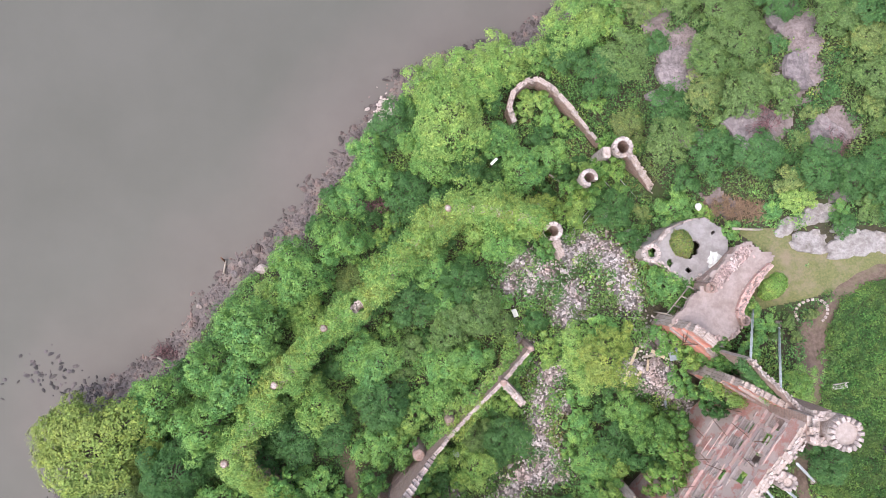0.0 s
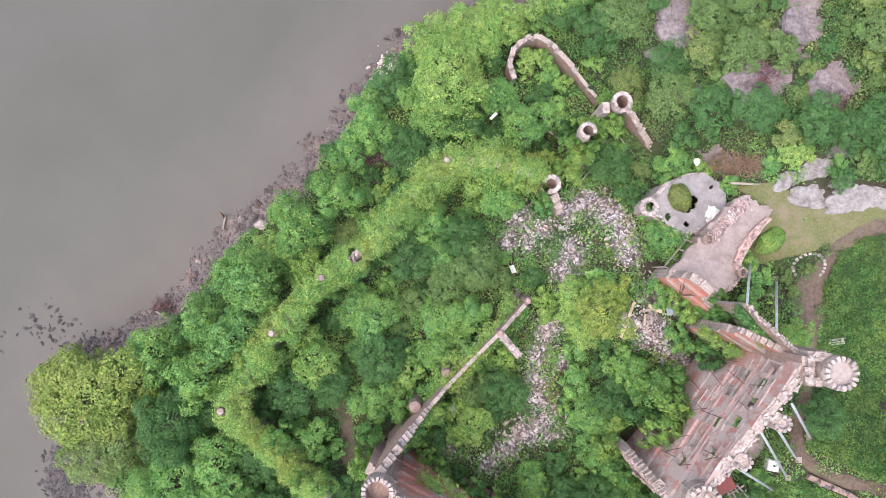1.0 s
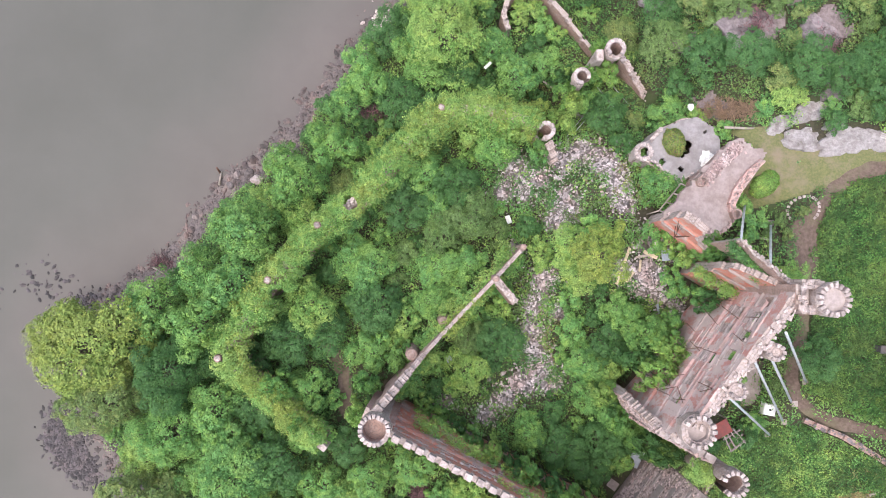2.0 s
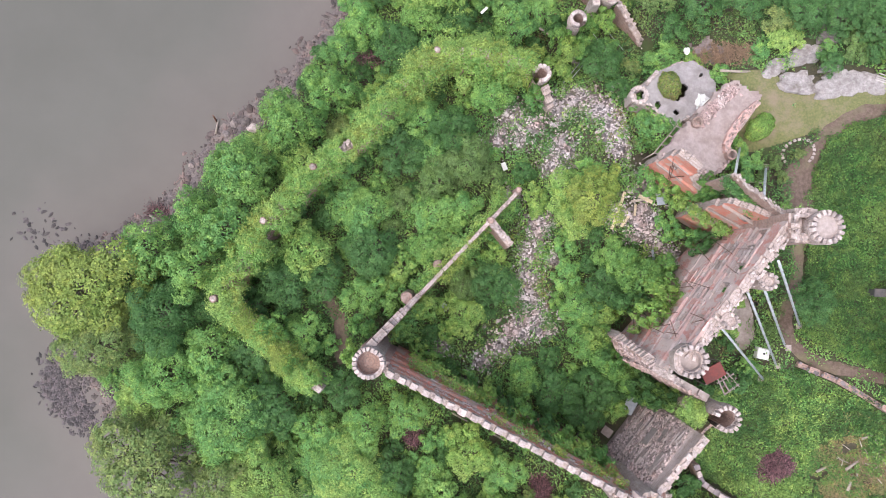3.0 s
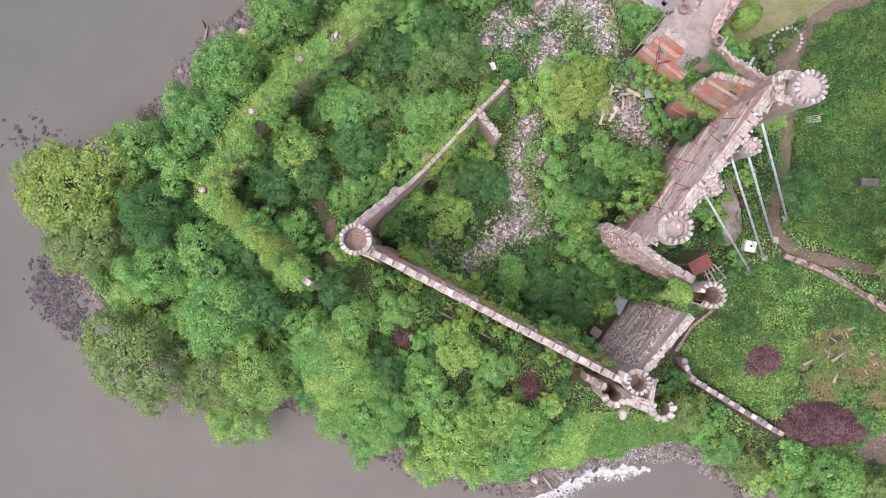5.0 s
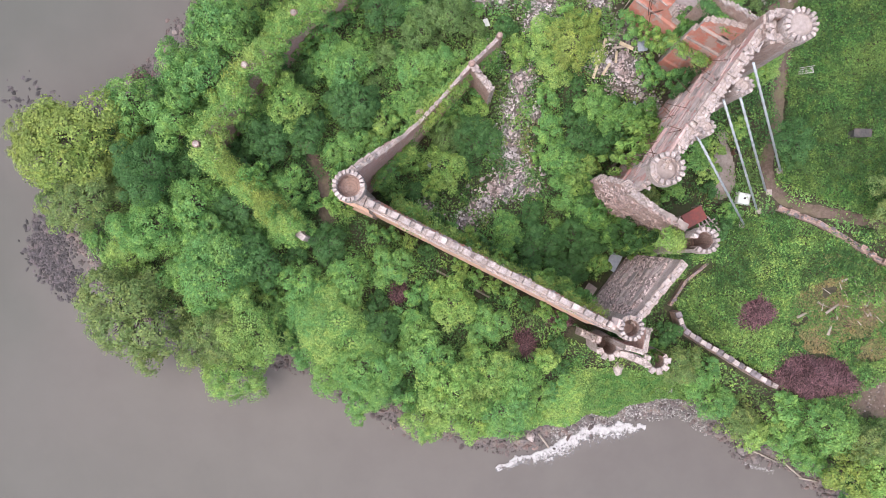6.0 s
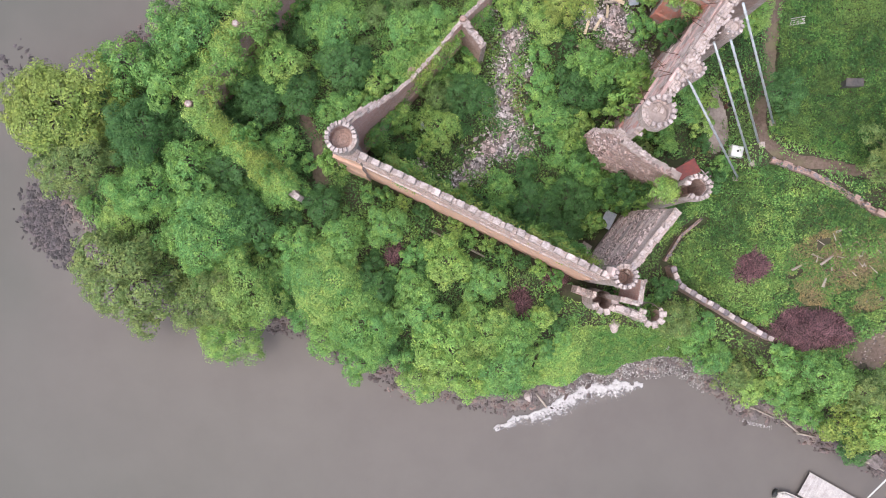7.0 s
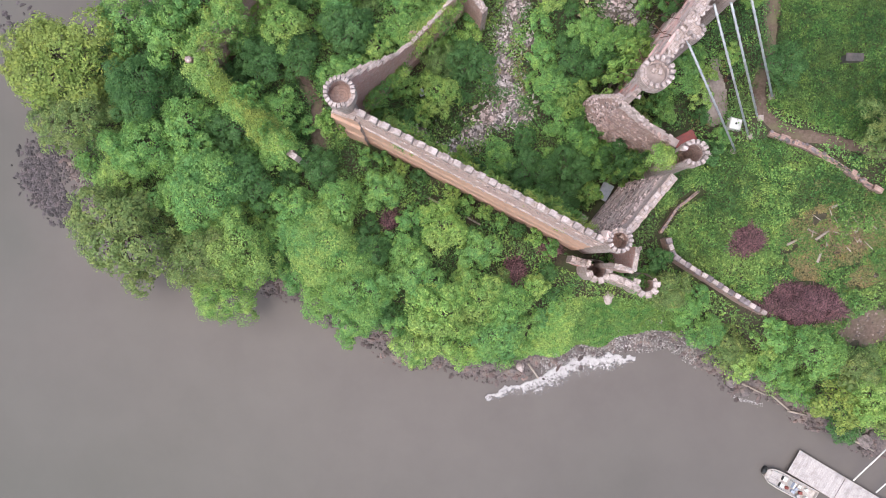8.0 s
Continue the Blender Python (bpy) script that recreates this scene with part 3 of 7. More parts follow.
for k in range(8):
    p = Vector(S_A) + run * ((k + 0.5) / 8) + Vector((-0.22, -0.43))
    part("string_course", box("string_course", (run.length / 8 - 0.1, 0.3, 0.22), STONE, 0.04, 0.04, 40 + k), south, "pale string course", pose(p.x, p.y, 13.4 + 0.1 * math.sin(k * 3), 0, 0, turn_s))


def corner_tower(at, foot, top, r, label, merlons, hole, corbel=True, skip=(), mats=None, gap=None, ragged=0.1, seed=0, size=(0.37, 0.5, 0.6), waist=0.86):
    t = thing("castle_tower", label, "tower", "castle towers", at=(at[0], at[1], 0))
    rows = [(foot, r * waist * 1.06), (top - 4.5, r * waist), (top - 3.2, r * waist)]
    rows += [(top - 2.0, r), (top - 0.6, r)] if corbel else [(top - 0.6, r * 0.95)]
    ring("shaft", rows, mats or [STONE_WALL, BANDED, STONE_WALL], t, 28, hole, gap=gap, seed=seed, ragged=ragged)
    if merlons:
        crown_of(t, r - size[1] * 0.5, top - 0.65, merlons, size, skip, seed + 1)
    return t


T_W = corner_tower((-6.8, -26.5), 2.0, 22.2, 1.66, "round corner tower of pale stone with an open crown", 20, (1.2, 1.3), seed=21, skip=[(305, 350)], waist=0.55)
wall("corner_pier", (-2.0, 0.2), (1.4, -1.35), steps((0, 13.4), (1.0, 15.0), (3.7, 16.2)), 1.5, setbacks((13.5, 0.7, 0.6), (9, 0.8, 0.9), (0, 0.9, 1.1)), [BRICK_PINK, BRICK_ORANGE, STONE_WALL], T_W, (), 33, label="orange brick corner that carries the tower")
T_SE = corner_tower((22.4, -41.6), 3.0, 20.2, 1.36, "broken round corner tower with a hollow top", 14, (0.85, 2.2), seed=31, skip=[(60, 130)], ragged=0.5)
part("buttress", box("buttress", (0.8, 0.9, 2.0), BRICK_IN, 0.05, 0.15, 5, 0.85), T_SE, "pink brick stub of the stair", pose(-1.3, 0.5, 18.0, 0, 0, turn_s))

annex = thing("tower_annex", "low hollow square of stone walls below the corner tower", "ruined wall", "castle walls")
for k, (a, b) in enumerate((((25.9, -42.2), (25.4, -44.9)), ((25.4, -44.9), (23.2, -44.3)))):
    wall("masonry", a, b, lambda s: 14.4, 2.5, setbacks((0, 0.3, 0.3)), [BANDED, BRICK_PINK, STONE_WALL], annex, (), 34 + k, 0.4, 0.35)
    stones_along(annex, a, b, lambda s: 14.4, 12, 36 + k, 0.2, size=(0.4, 0.8))

# the western curtain, raked down from the tower to a thin overgrown spine
W_A, W_B = (-6.9, -25.1), (9.8, -7.7)
west = thing("curtain_wall", "thin broken brick wall raked down from the tower", "ruined wall", "castle walls")
W_TOP = steps((0, 20.4), (1.8, 19.4), (3.6, 17.0), (5.5, 14.6), (7.7, 12.6), (10, 11.3), (14, 11.2), (18, 12.2), (20, 12.3), (23.5, 11.2))
wall("masonry", W_A, W_B, W_TOP, 1.5, setbacks((15.5, 0.5, 0.4), (12.8, 0.34, 0.3), (9, 0.22, 0.24), (6, 0.3, 0.32), (0, 0.4, 0.45)), [BANDED, BRICK_PINK, STONE_WALL], west, seed=8)
stones_along(west, W_A, W_B, W_TOP, 60, 9, 0.06, size=(0.4, 0.75))
spur = thing("spur_wall", "short pale stub wall off the thin brick wall", "ruined wall", "castle walls")
wall("masonry", (6.4, -11.3), (8.8, -14.2), steps((0, 12.6), (3.8, 11.2)), 2.5, setbacks((0, 0.42, 0.42)), [STONE_WALL, BANDED, STONE_WALL], spur, seed=10)
stones_along(spur, (6.2, -11.2), (8.8, -14.2), steps((0, 12.6), (3.8, 11.3)), 12, 12, 0.25, size=(0.8, 1.3))
for x, y, top, r in ((-3.6, -20.4, 9.5, 0.95), (0.2, -16.4, 9.8, 0.7), (6.4, -11.3, 12.9, 0.5), (9.8, -7.6, 11.6, 0.45)):
    pier = thing("round_pier", "rounded stone pier bonded into the thin brick wall", "pier", "wall piers", at=(x, y, 0))
    ring("shaft", [(1.5, r * 1.15), (top - 4, r), (top - 1.5, r * 0.95), (top, r * 0.8)], [BANDED, BANDED, BANDED], pier, 16, seed=int(x * 10), ragged=0.4)

# the eastern side: tall red brick front with window openings, three turrets and the great north-east tower
E_A, E_B = (23.0, -27.1), (32.9, -12.9)
east = thing("brick_front_wall", "tall red brick wall with empty windows and patches of plaster", "ruined wall", "castle walls")
E_TOP = steps((0, 22.0), (0.8, 24.6), (2.0, 25.6), (4.5, 26.2), (7.5, 26.6), (10.5, 27.2), (13.5, 27.8), (17.3, 28.2))
E_HOLES = [(s, s + 1.2, z, z + 2.1) for s, z in ((3.1, 17.6), (5.4, 18.6), (5.5, 22.2), (8.4, 19.0), (9.2, 22.6), (11.6, 22.8), (13.6, 22.6), (15.6, 22.8), (3.4, 14.0), (11.8, 18.6), (14.0, 18.6))]
wall("masonry", E_A, E_B, E_TOP, 4.5, setbacks((25.8, 0.45, 0.5), (21.4, 0.22, 0.3), (17.4, 0.34, 0.36), (13.4, 0.5, 0.45), (0, 0.7, 0.6)),
     [BRICK_IN, STONE_WALL, STONE_WALL], east, E_HOLES, 14, 0.3, 0.34, jag=0.12)
for lo, hi, z, off in ((3, 7.4, 21.2, 0.36), (10.2, 15.2, 21.2, 0.36), (4.5, 8.2, 17.2, 0.48), (11.5, 15.2, 17.2, 0.48)):
    d = (Vector(E_B) - Vector(E_A)).normalized()
    mid = Vector(E_A) + d * ((lo + hi) / 2) + Vector((-d.y, d.x)) * off
    part("ledge", box("ledge", (hi - lo, 0.35, 0.22), COURSE_PINK, 0.04, 0.08, int(z * 3 + lo)), east, "pinkish mortar ledge of a lost floor", pose(mid.x, mid.y, z, 0, 0, math.degrees(math.atan2(d.y, d.x))))
stones_along(east, (24.9, -25.0), (33.1, -13.1), lambda s: E_TOP(s + 2.6), 190, 15, 0.5, size=(0.3, 0.7))
stones_along(east, (23.1, -27.2), (24.6, -25.0), E_TOP, 16, 115, 0.4, size=(0.4, 0.9))
rnd = random.Random(16)
for k in range(20):
    d = (Vector(E_B) - Vector(E_A)).normalized()
    n = Vector((-d.y, d.x))
    s, z = rnd.uniform(3, 16), rnd.choice((17.6, 21.5, 25.0, 13.6))
    p = Vector(E_A) + d * s + n * 0.6
    q = p + n * rnd.uniform(0.8, 2.0) + d * rnd.uniform(-1.3, 1.3)
    part("iron_rod", tube("iron_rod", (*p, z + 0.3), (*q, z + rnd.uniform(-0.4, 0.9)), 0.042, RUST, 5), east, "bent rusted iron rod")
for k in range(34):
    d = (Vector(E_B) - Vector(E_A)).normalized()
    n = Vector((-d.y, d.x))
    s, z = rnd.uniform(3, 16.5), rnd.choice((16.0, 17.7, 19.8, 21.6, 23.4, 25.1, 26.2)) + rnd.uniform(-0.2, 0.2)
    off = float(np.interp(z, (13, 18, 22, 26), (0.5, 0.36, 0.24, 0.4)))
    p = Vector(E_A) + d * s + n * off
    part("bond_stone", BLOCKS[k % 5], east, "pale stone left standing in the brickwork", pose(p.x, p.y, z, 0, rnd.uniform(-4, 4), math.degrees(math.atan2(d.y, d.x))) @ Matrix.Diagonal((rnd.uniform(0.6, 1.6), rnd.uniform(0.4, 0.7), rnd.uniform(0.4, 0.8), 1)))
d = (Vector(E_B) - Vector(E_A)).normalized()
n = Vector((-d.y, d.x))
for k in range(46):
    z = rnd.choice((12.4, 13.4, 15.2, 16.4, 17.4, 18.4, 20.2, 21.4, 22.4, 24.2, 25.4, 25.9, 26.2)) + rnd.uniform(-0.1, 0.1)
    length = rnd.uniform(0.8, 4.2)
    s = rnd.uniform(1.2 + length / 2, 16.8 - length / 2)
    off = float(np.interp(z, (12, 13.3, 17.3, 21.3, 25.7, 25.9), (0.68, 0.5, 0.36, 0.24, 0.24, 0.45))) + 0.04
    p = Vector(E_A) + d * s + n * off
    m = rnd.choice((COURSE_PINK, STONE, COURSE_PINK))
    part("course", box("course", (length, rnd.uniform(0.14, 0.36), rnd.uniform(0.06, 0.16)), m, 0.03, 0.06, 400 + k), east, "pinkish projecting course" if m == COURSE_PINK else "pale projecting course", pose(p.x, p.y, z, 0, rnd.uniform(-1.5, 1.5), math.degrees(math.atan2(d.y, d.x))))
for k, (s0, s1, z0, z1) in enumerate(E_HOLES):
    off = float(np.interp(z1, (13, 18, 22, 26), (0.55, 0.42, 0.32, 0.42)))
    p = Vector(E_A) + d * (s0 + s1) / 2 + n * off
    part("window_sill", box("window_sill", (1.6, 0.3, 0.16), CONCRETE, 0.03, 0.05, k), east, "broken pale stone sill", pose(p.x, p.y, z0 - 0.1, 0, 0, math.degrees(math.atan2(d.y, d.x))))
corner_tower((24.2, -25.8), 22.0, 26.8, 1.62, "round castle turret of pale stone with a cracked cement top", 15, (1.0, 0.7), seed=41, skip=[(150, 235)], mats=[STONE_WALL, CONCRETE, STONE_WALL], ragged=0.3, waist=0.4)
for x, y, top, r in ((30.6, -17.9, 27.9, 0.85), (27.2, -21.6, 27.3, 0.85)):
    corner_tower((x + 0.5, y - 0.4), 10.0, top, r, "small half-round turret on the wall top", 9, None, seed=int(x), skip=[(100, 190)], size=(0.38, 0.36, 0.5))
t = corner_tower((35.3, -13.4), 7.0, 30.0, 1.55, "great round tower with a full crown of merlons", 17, None, seed=51, mats=[STONE_WALL, BANDED, CONCRETE])
gate = thing("gate_block", "square stone block with a dark shaft beside the great tower", "tower", "castle towers")
for k, (ax, ay, bx, by) in enumerate(((33.0, -14.3, 35.0, -14.3), (33.1, -12.0, 34.8, -12.0), (32.95, -14.3, 32.95, -12.0))):
    # brown BANDED faces: the shaded side of the wall is put into the colour
    wall("wall_of_block", (ax, ay), (bx, by), lambda s: 28.6, 8.0, setbacks((0, 0.45, 0.45)), [BANDED, BANDED, STONE_WALL], gate, seed=60 + k)
    stones_along(gate, (ax, ay), (bx, by), lambda s: 28.7, 20, 61 + k, 0.3, size=(0.4, 0.85))
part("roof_slab", box("roof_slab", (0.8, 2.2, 0.3), CONCRETE, 0.04, 0.05, 7), gate, "grey cement roof slab", pose(33.5, -13.15, 27.9))

# the cross wall from the turret down to the yard tower, and the low end that runs west
cross = thing("cross_wall", "brown brick cross wall with a flat cement top", "ruined wall", "castle walls")
wall("masonry", (29.3, -31.0), (22.6, -27.2), steps((0, 17.2), (5.0, 18.2), (7.7, 19.6)), 3.0, lambda z: (float(np.interp(z, (3, 9, 14, 18), (0.85, 0.75, 0.6, 0.45))), 0.4), [BANDED, BRICK_PINK, CONCRETE], cross, [(4.5, 5.3, 9, 10.5)], 17, label="brown brick with a smooth cement coping")
wall("raked_end", (22.8, -27.2), (21.0, -24.6), steps((0, 20.2), (1.2, 19.2), (2.2, 15.8), (3.2, 12.0)), 3.5, setbacks((12, 0.45, 0.35), (0, 0.55, 0.5)), [BANDED, BANDED, STONE_WALL], cross, (), 18, 0.22, 0.2, jag=0.3)
stones_along(cross, (23.2, -27.3), (21.1, -24.8), steps((0, 20.2), (1.2, 19.2), (2.2, 15.8), (3.4, 12.0)), 70, 19, 0.42, size=(0.3, 0.85))
stones_along(cross, (26.2, -29.3), (22.8, -27.3), steps((0, 18.0), (4.0, 19.7)), 60, 119, 0.34, size=(0.3, 0.8))
corner_tower((30.0, -32.5), 5.0, 20.9, 1.42, "hollow round tower with a broken side", 14, (0.9, 5.0), seed=71, skip=[(165, 225)], gap=(165, 225, 16), ragged=0.35)

# the wall between the yard tower and the south-east corner, its inner face stepped and banded
se = thing("gable_wall", "steep banded inner wall of brown stone courses and timber", "ruined wall", "castle walls")
SE_A, SE_B = (28.3, -34.7), (23.0, -41.4)
SE_TOP = steps((0, 19.2), (4, 18.6), (8.5, 18.2))
wall("masonry", SE_A, SE_B, SE_TOP, 2.0, lambda z: (0.5, float(np.interp(z, (2, 5.5, 8, 11, 14, 17, 17.3), (1.55, 1.4, 1.25, 1.05, 0.85, 0.58, 0.4)))), [STONE_WALL, LACED, STONE_WALL], se, [(3.5, 4.2, 10.5, 11.8)], 20)
stones_along(se, SE_A, SE_B, SE_TOP, 22, 22, 0.2, size=(0.8, 1.3))
d = (Vector(SE_B) - Vector(SE_A)).normalized()
n = Vector((d.y, -d.x))
rnd = random.Random(23)
for k in range(44):
    z = rnd.uniform(3.5, 16.8)
    off = float(np.interp(z, (2, 5.5, 8, 11, 14, 17), (1.55, 1.4, 1.25, 1.05, 0.85, 0.58))) + 0.05
    length = rnd.choice((0.5, 0.8, 1.2, 1.7, 2.6)) * rnd.uniform(0.8, 1.2)
    s = rnd.uniform(length / 2, 8.2 - length / 2)
    p = Vector(SE_A) + d * s + n * off
    m = rnd.choice((PLANK, PLANK, PLANK, CONCRETE, STONE))
    part("course", box("course", (length, rnd.uniform(0.12, 0.4), rnd.uniform(0.06, 0.2)), m, 0.03, 0.07, k), se, "projecting course" if m != PLANK else "grey rotten timber lacing", pose(p.x, p.y, z, 0, rnd.uniform(-3, 3), math.degrees(math.atan2(d.y, d.x)) + rnd.uniform(-4, 4)))
for k, (s, z, w, h) in enumerate(((2.6, 12.2, 1.7, 1.5), (3.6, 9.6, 2.3, 2.2), (5.6, 6.6, 1.2, 1.3), (2.2, 8.0, 1.5, 1.0), (5.4, 14.9, 2.6, 0.9), (6.6, 11.0, 1.1, 1.2), (1.4, 15.4, 1.6, 0.8))):
    off = float(np.interp(z + h / 2, (2, 5.5, 8, 11, 14, 17), (1.55, 1.4, 1.25, 1.05, 0.85, 0.58))) + 0.04
    p = Vector(SE_A) + d * s + n * off
    part("render_patch", box("render_patch", (w, 0.16, h), CONCRETE, 0.03, 0.09, 300 + k), se, "pale patch of surviving render", pose(p.x, p.y, z, -8, 0, math.degrees(math.atan2(d.y, d.x)) + 180))

# the north cross wall and the red end wall of the terrace
ncross = thing("red_cross_wall", "tall red brick cross wall with creeper on its ledges", "ruined wall", "castle walls")
N_A, N_B = (33.4, -12.4), (29.4, -10.0)
N_TOP = steps((0, 25.6), (1.5, 24.6), (3.0, 23.8), (4.0, 23.1), (4.3, 22.4), (4.5, 20.5), (4.66, 18.0))
wall("masonry", N_A, N_B, N_TOP, 7.0, setbacks((21.5, 0.3, 0.35), (18.6, 0.45, 0.4), (17.2, 0.75, 0.4), (12, 0.85, 0.5), (0, 1.0, 0.6)), [BRICK_RED, BANDED, STONE_WALL], ncross,
     [(1.2, 2.1, 20.6, 21.9), (2.6, 3.4, 14.2, 15.6), (3.5, 4.1, 14.2, 15.4)], 24, 0.3, 0.3, jag=0.1)
stones_along(ncross, N_A, N_B, N_TOP, 18, 25, 0.2, size=(0.25, 0.5))
d = (Vector(N_B) - Vector(N_A)).normalized()
n = Vector((-d.y, d.x))
for k, (s0, s1, z) in enumerate(((0.4, 4.3, 21.4), (0.5, 4.5, 18.5), (1.0, 4.7, 16.2))):
    p = Vector(N_A) + d * (s0 + s1) / 2 + n * (0.42, 0.6, 1.05)[k]
    part("ledge", box("ledge", (s1 - s0, 0.34, 0.3), CONCRETE, 0.05, 0.1, 90 + k), ncross, "pale mortar band of a lost floor", pose(p.x, p.y, z, 0, 0, math.degrees(math.atan2(d.y, d.x))))
wall("parapet", (33.3, -12.2), (30.0, -7.5), steps((0, 26.6), (2.2, 25.4), (4.3, 23.8), (5.7, 22.8)), 13.0, setbacks((0, 0.2, 0.2)), [BANDED, STONE_WALL, STONE_WALL], ncross, (), 28, 0.3, 0.35, "broken cream stone parapet")
stones_along(ncross, (33.3, -12.2), (30.0, -7.5), steps((0, 26.7), (2.2, 25.5), (4.3, 23.9), (5.7, 22.9)), 60, 29, 0.25, size=(0.25, 0.6))
nred = thing("red_end_wall", "leaning remnant of a red brick end wall", "ruined wall", "castle walls")
R_A, R_B = (31.2, -9.0), (25.3, -4.3)
R_TOP = steps((0, 15.4), (2.6, 15.6), (3.8, 17.0), (4.1, 19.8), (5.6, 20.2), (6.9, 20.0), (7.2, 17.5), (7.55, 13))
wall("masonry", R_A, R_B, R_TOP, 8.0, setbacks((18, 0.4, 0.5), (15, 0.55, 0.5), (12, 0.75, 0.6), (0, 0.9, 0.7)), [BRICK_RED, STONE_WALL, STONE_WALL], nred, [(5.4, 5.9, 16.0, 17.0)], 26, 0.3, 0.3, jag=0.1)
stones_along(nred, R_A, R_B, R_TOP, 52, 27, 0.4, size=(0.2, 0.5))
for k, (s0, s1, z) in enumerate(((4.2, 7.1, 17.6), (4.2, 7.3, 14.8))):
    d = (Vector(R_B) - Vector(R_A)).normalized()
    p = Vector(R_A) + d * (s0 + s1) / 2 + Vector((-d.y, d.x)) * (0.55, 0.75)[k]
    part("ledge", box("ledge", (s1 - s0, 0.3, 0.25), CONCRETE, 0.05, 0.1, 95 + k), nred, "pale mortar band of a lost floor", pose(p.x, p.y, z, 0, 0, math.degrees(math.atan2(d.y, d.x))))
for k in range(6):
    s, z = rnd.uniform(3.6, 6.9), rnd.uniform(14, 19)
    d = (Vector(R_B) - Vector(R_A)).normalized()
    n = Vector((-d.y, d.x))
    p = Vector(R_A) + d * s + n * 0.6
    q = p + d * rnd.uniform(-1, 1) + n * rnd.uniform(0.3, 1.0)
    part("iron_rod", tube("iron_rod", (*p, z), (*q, z - rnd.uniform(0.5, 2)), 0.05, RUST, 5), nred, "bent rusted iron rod")


# ---- plants ----
def leaf_mesh(name, p, nrm, size, mats, rs, index=None, slim=0.55):
    """One small pointed leaf at each point, turned to its normal, its tip hanging a little."""
    k = len(p)
    nrm = nrm / np.maximum(np.linalg.norm(nrm, axis=1, keepdims=True), 1e-6)
    t = np.cross(nrm, rs.normal(size=(k, 3)))
    t /= np.maximum(np.linalg.norm(t, axis=1, keepdims=True), 1e-6)
    b = np.cross(nrm, t)
    s = size[:, None]
    v = np.empty((k, 3, 3), "f")
    v[:, 0] = p - t * s * 0.42 + b * s * 0.7 * slim
    v[:, 1] = p - t * s * 0.42 - b * s * 0.7 * slim
    v[:, 2] = p + t * s * 0.58 - nrm * s * 0.15
    me = bpy.data.meshes.new(name)
    me.vertices.add(3 * k)
    me.vertices.foreach_set("co", v.ravel())
    me.loops.add(3 * k)
    me.loops.foreach_set("vertex_index", np.arange(3 * k, dtype="i"))
    me.polygons.add(k)
    me.polygons.foreach_set("loop_start", np.arange(0, 3 * k, 3, dtype="i"))
    for m in mats:
        me.materials.append(m)
    if index is not None:
        me.polygons.foreach_set("material_index", index.astype("i"))
    me.update(calc_edges=True)
    return me


def foliage(name, r, h, lobes, count, leaf, mat, seed, squash=0.8, tufts=9):
    """An uneven crown: leafy tufts on lobes with gaps between them, from z 0 to about h, r wide."""
    rs = np.random.RandomState(seed)
    cs, rr = [], []
    ph = rs.uniform(0, 6.28, 3)
    for k in range(lobes):
        an = k * 2.399963 + rs.uniform(-0.5, 0.5)
        e = (k + 0.5) / lobes
        rad = r * (0.10 + 0.70 * math.sqrt(e)) * rs.uniform(0.8, 1.15)
        rad *= 1 + 0.16 * math.sin(2 * an + ph[0]) + 0.12 * math.sin(3 * an + ph[1]) + 0.08 * math.sin(7 * an + ph[2])
        z = h * (0.82 - 0.50 * e * e) + rs.uniform(-0.11, 0.11) * h
        cs.append((rad * math.cos(an), rad * math.sin(an), z))
        rr.append(r * rs.uniform(0.17, 0.36) * (1.12 - 0.3 * e))
    cs, rr = np.array(cs), np.array(rr)
    tc, tr, td = [], [], []
    for c, a in zip(cs, rr):
        for _ in range(tufts):
            d = rs.normal(size=3)
            d[2] = abs(d[2]) * 0.9 - 0.25
            d /= np.linalg.norm(d)
            tc.append(c + d * a * rs.uniform(0.75, 1.05) * np.array((1, 1, squash)))
            tr.append(a * rs.uniform(0.28, 0.55))
            td.append(d)
    tc, tr, td = np.array(tc), np.array(tr), np.array(td)
    which = rs.choice(len(tc), count, p=tr ** 2 / (tr ** 2).sum())
    d = rs.normal(size=(count, 3))
    d /= np.linalg.norm(d, axis=1, keepdims=True)
    d[:, 2] = np.where(d[:, 2] < -0.25, -d[:, 2], d[:, 2])
    p = tc[which] + d * (tr[which] * rs.uniform(0.5, 1.12, count))[:, None]
    o = td[which]
    # a third of the leaves close the domes between the tufts
    dome = rs.rand(count) < 0.32
    lobe = rs.choice(len(cs), count, p=rr ** 2 / (rr ** 2).sum())
    on_dome = cs[lobe] + d * (rr[lobe] * rs.uniform(0.82, 1.04, count))[:, None] * np.array((1, 1, squash))
    p[dome], o[dome] = on_dome[dome], d[dome]
    keep = np.ones(count, bool)
    for c, a in zip(cs, rr):
        keep &= np.linalg.norm((p - c) / np.array((1, 1, squash)), axis=1) > a * 0.72
    p, d, o = p[keep], d[keep], o[keep]
    nrm = d * 0.45 + o * 0.75 + np.array((0, 0, 0.35)) + rs.normal(size=p.shape) * 0.27
    return leaf_mesh(name, p, nrm, rs.uniform(0.6, 1.45, len(p)) * leaf, [mat], rs, None, 0.5), cs, rr


